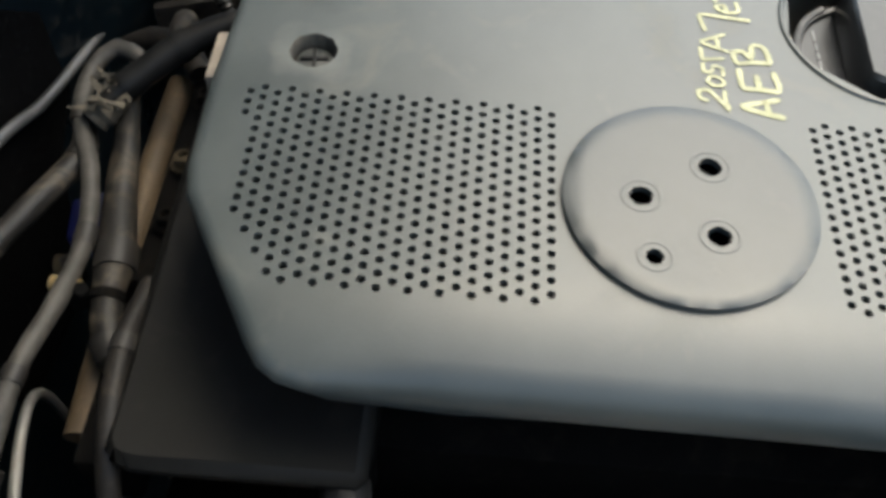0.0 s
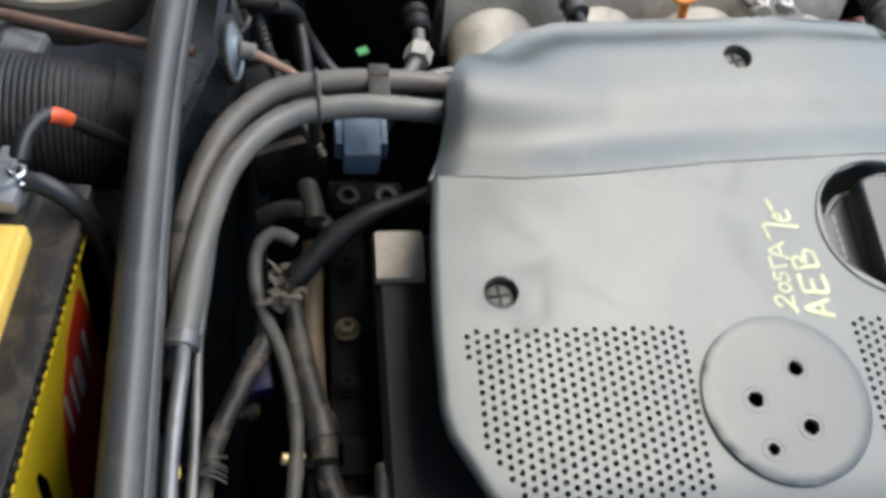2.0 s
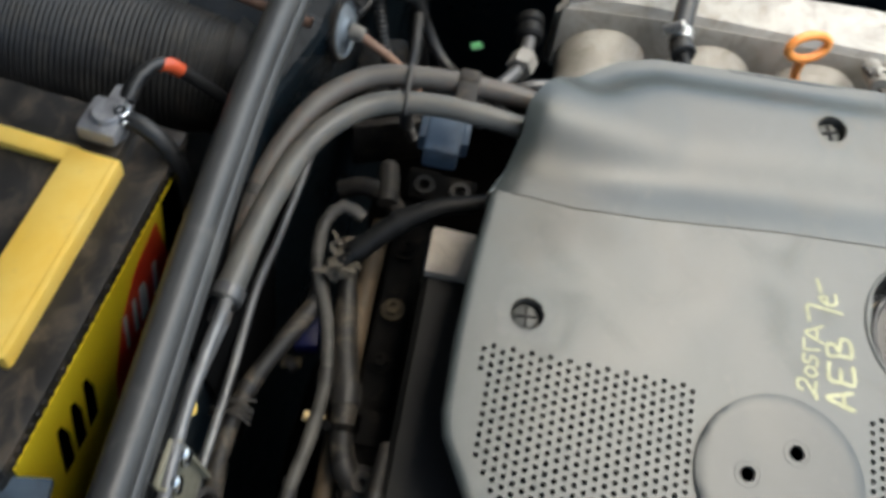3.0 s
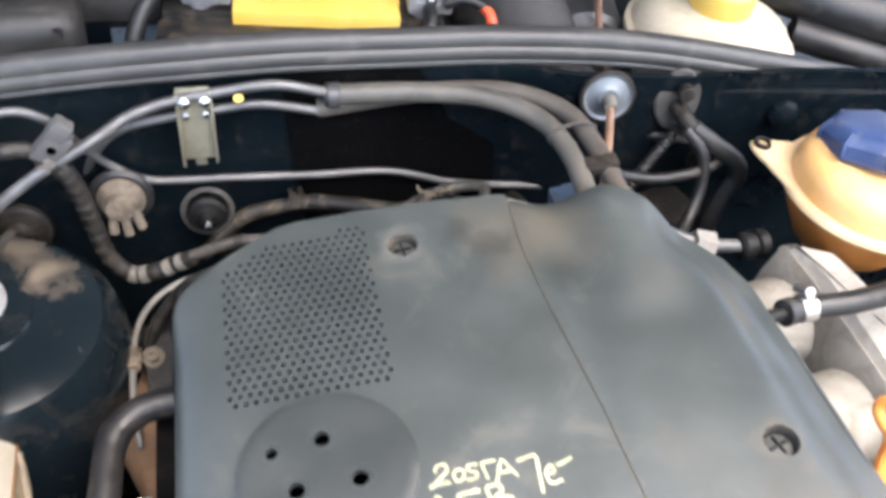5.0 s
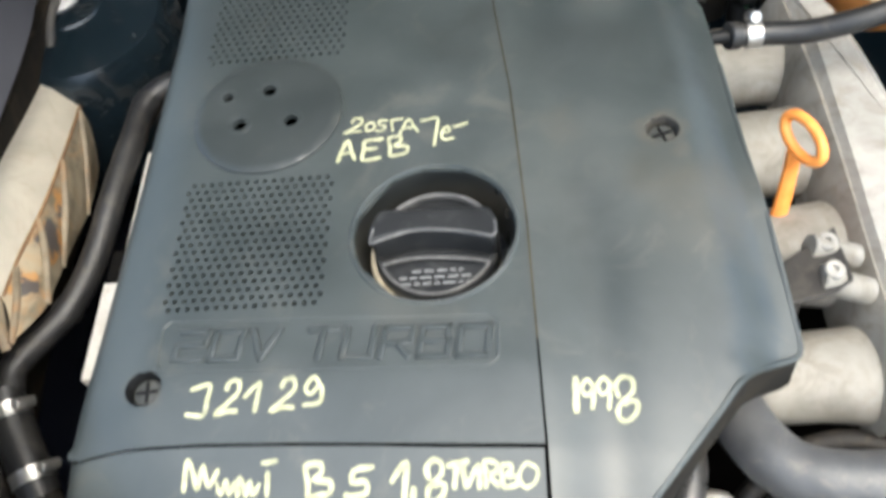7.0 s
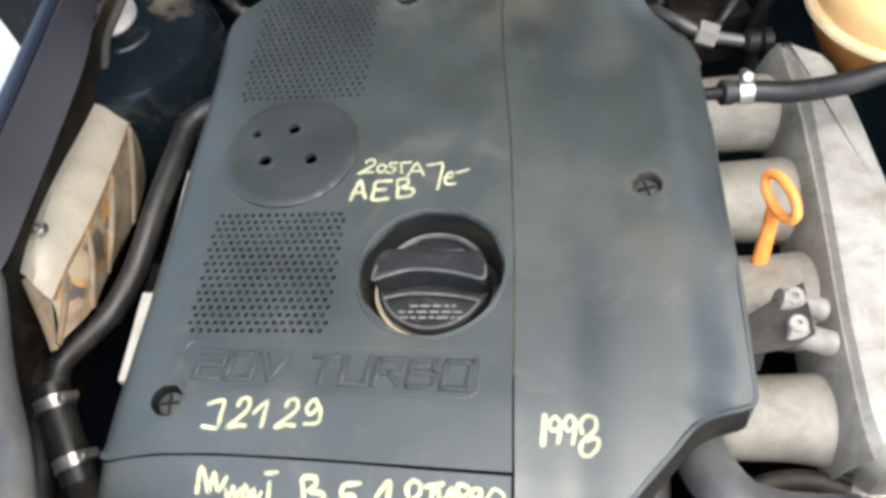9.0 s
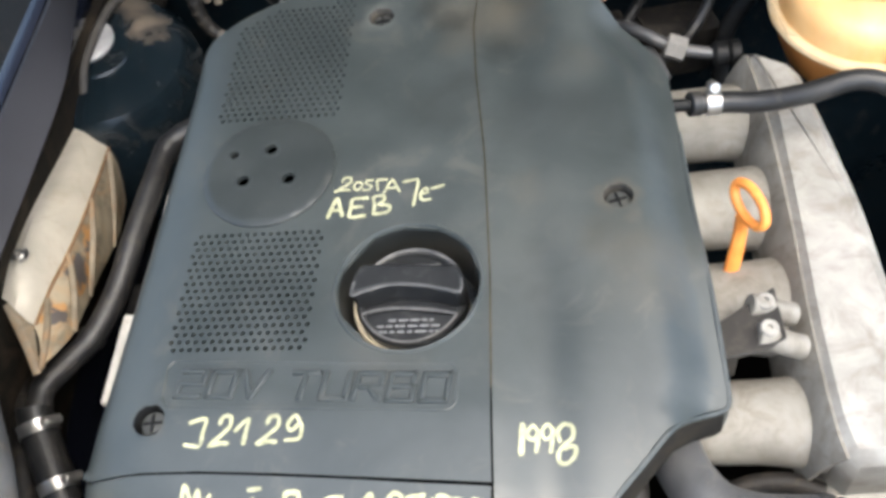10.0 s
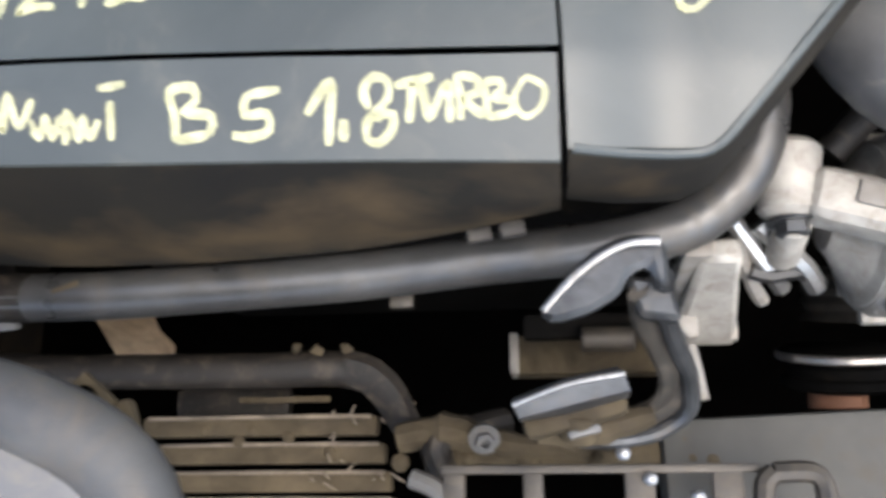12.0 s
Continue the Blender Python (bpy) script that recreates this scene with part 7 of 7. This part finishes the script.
part("slot", box((0.8, 25.2, -11.27), (1.3, 0.5, 0.06), 0), NEAR_BLACK, small_bracket)
part("low_tab", box((-3.2, 23.8, -11.7), (2.8, 2.6, 0.5), 0.15), RUBBER_BROWN, small_bracket)
part("ring_bolt", lathe([(0.3, 0), (0.3, 0.3), (0.75, 0.35), (0.8, 0.1), (0.8, 0)], (-3.0, 24.0, -11.4), (0, 0, 1), 20), PLATED_DUSTY, small_bracket)
blue = thing("blue_connector", (8.2, 30.8, -17), "blue plastic wiring connector low behind the engine", "connector")
part("body", box((8.2, 30.8, -16.6), (3.0, 2.0, 2.2), 0.35, (0, 0, 10)), BLUE_PLUG, blue)
part("tab", box((9.6, 30.9, -15.9), (1.0, 1.4, 0.8), 0.2), BLUE_PLUG, blue)
pb = thing("grey_blue_connector", (22, 23.4, -8), "pale grey-blue plug below the heater hoses", "connector")
part("body", box((21.6, 23.4, -6.8), (3.4, 2.6, 2.6), 0.3), PALE_BLUE, pb)
for dy in (-1.5, 1.5):
    part("side_rib", box((22.4, 23.4 + dy, -6.9), (2.6, 0.7, 2.0), 0.2), PALE_BLUE, pb)
vb = thing("valve_bracket", (19.8, 22.8, -12), "dark bracket plate with two bolt holes", "bracket")
part("plate", box((19.9, 22.8, -11.2), (2.4, 5.2, 0.6), 0.2), SHADED_METAL, vb)
for y in (24.2, 21.4):
    part("ring", lathe([(0.4, 0), (0.45, 0.3), (0.8, 0.3), (0.85, 0)], (19.8, y, -10.9), (0, 0, 1), 18), RUBBER_BROWN, vb)
hose("metal_stub", "short dusty metal stub pipe behind the engine", [(21.0, 27.2, -11.5), (19.0, 26.8, -10.6), (17.4, 26.6, -10.4)], 0.8, PLATED_DUSTY, cat="pipe")
hose("elbow_stub", "bent dusty elbow pipe near the bulkhead", [(18.6, 30.5, -12), (18.9, 28.6, -11.2), (18.2, 26.6, -11.0), (16.4, 25.2, -11.4)], 0.75, RUBBER_BROWN, cat="pipe")
green = thing("green_tag", (30.5, 24.5, -10), "small green plastic tag among dark parts", "tag")
part("tag", box((36.0, 22.5, -14.0), (0.7, 1.1, 0.4), 0.12, (10, 0, 30)), mat("green_plastic", (0.12, 0.42, 0.16), (0.18, 0.52, 0.22), 0.4), green)
gearbox = thing("bellhousing", (12, 26, -30), "dusty pale gearbox housing low behind the engine", "gearbox")
part("housing", box((32, 29.5, -18), (8, 5, 6), 1.0, (0, 10, 20)), RUBBER_BROWN, gearbox)
part("rib", box((27, 28.5, -17.5), (1.0, 6, 5), 0.3, (0, 10, 20)), RUBBER_BROWN, gearbox)
low_pipe = hose("dusty_hose", "thin dusty hose curling down beside the cover", [(-1.0, 22.8, -7.6), (-4.6, 22.9, -6.8), (-8.6, 22.6, -7.4), (-11.8, 22.2, -10.8), (-13.6, 21.6, -15.0), (-14, 21, -24)], 0.5, RUBBER_BROWN, bands=((1, 0.8), (3, 1.0)), band_mat=LOOM_TAPE)
dirty = thing("exhaust_manifold", (-13, 18, -20), "rusty dusty exhaust manifold below the cover", "exhaust")
part("body", tube([(-11, 8, -18), (-13, 14, -17.5), (-15.5, 19, -17.5), (-17, 24, -18)], [2.4, 2.6, 2.8, 2.4], 18, 0.8, rough=0.06), mat("rust_iron", (0.14, 0.08, 0.045), (0.24, 0.15, 0.09), 0.8, dust=(0.30, 0.20, 0.12), dust_amount=0.5), dirty)
part("heat_lug", box((-13, 24, -15.5), (4, 2, 3), 0.5), RUBBER_BROWN, dirty)

# ---- cowl: battery, reservoir, bellows ----
battery = thing("battery", (2.5, 49, -18), "black car battery with a yellow carry handle and yellow label", "battery")
BR = (0, 8.5, -5.0)
B0 = Vector((2.6, 49.8, -9.2))


def bpos(dx, dy, dz):
    return B0 + Euler((0, radians(8.5), radians(-5.0))).to_matrix() @ Vector((dx, dy, dz))


part("case", box(B0, (24.4, 17.0, 18.0), 0.5, BR), BATTERY_BLACK, battery)
part("lid", box(bpos(0, 0.9, 8.9), (24.4, 13.0, 1.4), 0.3, BR), BATTERY_BLACK, battery)
part("front_ledge", box(bpos(0, -7.4, 8.6), (24.8, 2.6, 0.9), 0.2, BR), BATTERY_BLACK, battery)
for k in range(34):
    part("ledge_rib", box(bpos(-11.5 + k * 0.7, -8.72, 8.3), (0.28, 0.16, 0.7), 0.05, BR, 1), BATTERY_BLACK, battery)
handle = part("carry_handle", merge(box(bpos(0.9, -4.5, 9.95), (14.4, 3.2, 0.9), 0.35, BR), box(bpos(0.9, -6.0, 9.3), (14.4, 0.7, 2.2), 0.3, BR), box(bpos(7.6, -0.6, 9.9), (1.3, 6.0, 0.8), 0.25, BR), box(bpos(-5.8, -0.6, 9.9), (1.3, 6.0, 0.8), 0.25, BR)), YELLOW, battery, "yellow plastic carry handle")
label = part("front_label", box(bpos(0.0, -8.62, 0.6), (22.0, 0.12, 14.0), 0.02, BR, 1), YELLOW_LABEL, battery, "yellow and red front label with dark lettering shapes")
part("red_swoosh", plate([(-3.6, -6.9), (-1.6, -0.5), (0.6, 3.2), (3.4, 5.3), (6.6, 6.0), (7.0, 2.0), (7.0, -6.9)], place(bpos(0.0, -8.69, 0.6), Euler((0, radians(8.5), radians(-5.0))).to_matrix() @ Vector((1, 0, 0)), Euler((0, radians(8.5), radians(-5.0))).to_matrix() @ Vector((0, 0, 1))), 0.03, 0), RED, label)
part("dark_corner", plate([(6.4, -3.0), (10.9, -3.0), (10.9, 6.9), (7.6, 6.9)], place(bpos(0.0, -8.73, 0.6), Euler((0, radians(8.5), radians(-5.0))).to_matrix() @ Vector((1, 0, 0)), Euler((0, radians(8.5), radians(-5.0))).to_matrix() @ Vector((0, 0, 1))), 0.03, 0), NEAR_BLACK, label)
for k, (dx, w) in enumerate(((-7.0, 1.2), (-5.4, 1.2), (-3.8, 1.2))):
    part("dark_mark", box(bpos(dx - 0.6, -8.72, 2.4), (w, 0.05, 4.4), 0.02, (0, 8.5 + 14, 0), 1), NEAR_BLACK, label)
for dx, w in ((0.6, 0.5), (1.9, 0.5), (3.2, 1.1), (5.0, 0.7)):
    part("pale_mark", box(bpos(dx, -8.76, 2.2), (w, 0.05, 3.2), 0.02, (0, 8.5 + 12, 0), 1), WHITE_LABEL, label)
top_label = part("warning_strip", box(bpos(0.5, 5.6, 9.65), (18, 3.0, 0.08), 0.02, BR, 1), NEAR_BLACK, battery, "black warning strip with coloured dots")
for k, mtl in enumerate((YELLOW_LABEL, BLUE_CAP, RED, PALE_BLUE, YELLOW_LABEL, RED, PALE_BLUE, YELLOW_LABEL)):
    part("warning_dot", lathe([(0.55, 0), (0.55, 0.05), (0, 0.06)], bpos(-2.0 + 1.25 * k, 5.2 + 0.55 * (k % 2), 9.7), (0.149, 0, 0.99), 14), mtl, top_label)
part("paper_tag", box(bpos(9.4, 5.8, 9.7), (2.2, 1.6, 0.06), 0.02, BR, 1), WHITE_LABEL, battery)
for dx, nm in ((10.2, "positive"), (-9.0, "negative")):
    term = part("terminal_clamp", merge(cyl(bpos(dx, -4.6, 9.8), bpos(dx, -4.6, 12.0), 1.0, 0.9), box(bpos(dx, -4.4, 10.9), (3.0, 2.6, 1.3), 0.4, BR), box(bpos(dx + 1.8, -4.6, 10.9), (1.6, 1.2, 1.6), 0.3, BR)), LEAD, battery, "corroded lead terminal clamp")
    part("clamp_bolt", bolt_bm(bpos(dx + 0.3, -5.4, 11.5), (0.149, -0.2, 0.97), 0.5, 0.5, 6, 0.7), CHROME, term)
hose("battery_cable", "grey battery cable drooping over the battery front", [bpos(10.5, -4.0, 11.0), bpos(10.6, -6.6, 11.0), bpos(10.2, -8.8, 9.0), bpos(9.6, -9.6, 5.0), bpos(9.0, -9.6, -1)], 0.62, RUBBER, cat="cable")
hose("battery_cable", "black battery cable with a red tip", [bpos(12.0, -5.0, 11.2), bpos(13.6, -5.2, 11.8), bpos(15.6, -5.9, 11.4), bpos(16.4, -7.4, 9.8), bpos(17.2, -9.6, 7.0), bpos(18, -11.5, 2)], [0.6, 0.48, 0.42, 0.5, 0.55, 0.55], RUBBER, cat="cable")
redcap = thing("red_cable_boot", bpos(15.8, -6.0, 11.2), "small red cable boot", "cable boot")
part("boot", tube([bpos(15.2, -5.7, 11.5), bpos(15.8, -6.2, 11.2), bpos(16.1, -6.9, 10.5)], [0.45, 0.52, 0.5], 12, 0.3), mat("orange_red", (0.72, 0.10, 0.03), (0.82, 0.16, 0.06), 0.4), redcap)
hose("battery_cable", "grey battery cable at the battery side", [bpos(-9.5, -4.0, 11.0), bpos(-12.5, -4.6, 10.8), bpos(-14.2, -7.0, 8.5), bpos(-14.6, -9.5, 4.0), bpos(-14.8, -10, -3)], 0.75, RUBBER, cat="cable")

bellows = thing("air_bellows", (25, 50, -14), "black corrugated rubber air intake bellows", "duct")
part("corrugated_tube", tube([(25.0, 40.2, -10.4), (25.0, 42.5, -9.9), (24.8, 46, -9.6), (24.6, 52, -9.4), (24.6, 68, -9.4)], [4.2, 5.4, 5.9, 6.0, 6.0], 40, 0.1, rib=0.09, rib_len=0.4), COWL_BLACK, bellows)
part("end_collar", tube([(25.6, 41.2, -9.9), (25.6, 39.0, -10.4)], [4.5, 3.8], 32), RUBBER, bellows)
reservoir = thing("brake_fluid_reservoir", (43.5, 46, -16), "cream plastic brake fluid reservoir with a yellow cap", "reservoir")
RC, RU = Vector((43.4, 46.5, -9.6)), Vector((0.149, 0, 0.99))
part("body", lathe([(0, -7), (5.8, -6.4), (7.6, -3), (8.2, -0.4), (8.7, -0.3), (8.7, 0.4), (8.1, 0.6), (7.4, 2.0), (5.6, 3.0), (3.2, 3.5), (0, 3.6)], RC, RU, 44), CREAM, reservoir)
part("screw_cap", lathe([(3.0, 3.3), (3.2, 3.6), (3.2, 5.6), (2.9, 6.0), (0, 6.1)], RC, RU, 28), YELLOW, reservoir, "yellow screw cap")
hose("rusty_rod", "thin rusty rod crossing the cowl", [(33.5, 53, -6.5), (29.4, 40, -5.4), (28.6, 35.0, -5.6)], 0.4, mat("rusty_rod", (0.18, 0.10, 0.07), (0.28, 0.17, 0.12), 0.6), cat="rod")
hose("cowl_hose", "black rubber hose in the cowl", [(52, 52, -8), (58, 48, -9.5), (66, 46, -12), (74, 45, -15)], 2.6, RUBBER)
hose("cowl_hose", "black rubber hose beside the reservoir", [(53, 47, -11), (60, 44, -13), (70, 43, -17)], 1.7, RUBBER)
motor = thing("wiper_motor", (31, 52, -14), "grey metal wiper motor housing in the cowl", "motor")
part("can", cyl((31.5, 50, -12), (33.5, 62, -11), 4.6, 4.2, 28, 0.6), PIPE_GREY, motor)
part("pale_cap", cyl((29.8, 46.0, -8.6), (30.4, 49.0, -7.8), 2.0, 1.7, 20, 0.4), LEAD, motor)
side_box = thing("fuse_carrier", (-22, 45, -10), "rounded dusty black housing with a pale blue strip beside the battery", "box")
part("body", box((-21.5, 45.5, 0.5), (12.5, 14, 13), 3.0, (0, 8.5, 8), 5), COWL_BLACK, side_box)
part("lid_edge", tube([(-15.8, 39.5, 4.6), (-15.3, 43, 4.6), (-15.0, 48, 4.5), (-15.2, 52, 4.2)], 0.6, 10, 0.8), COWL_BLACK, side_box)
part("blue_strip", box((-10.6, 43.5, -0.6), (4.6, 7.5, 0.6), 0.2, (0, 8.5, 8)), PALE_BLUE, side_box, "pale grey-blue painted ledge")
part("grey_cover", box((-14, 56, 0), (10, 12, 3), 0.8, (0, 8.5, 0)), PIPE_GREY, side_box)

# ---- the open bonnet and the car's outside, which close the bay above and behind ----
bonnet = thing("bonnet", (15, 72, 4), "dark open bonnet held up over the bay", "bonnet", kind="structure")
part("bonnet_skin", skin([[(x, 74 - 62 * s, level(x, 2) + 84 * s - 7 * s * s) for x in (-52, -20, 15, 50, 84)] for s in (0, 0.25, 0.5, 0.75, 1.0)], 1.2), mat("bonnet_lining", (0.012, 0.013, 0.016), (0.022, 0.023, 0.026), 0.85), bonnet)
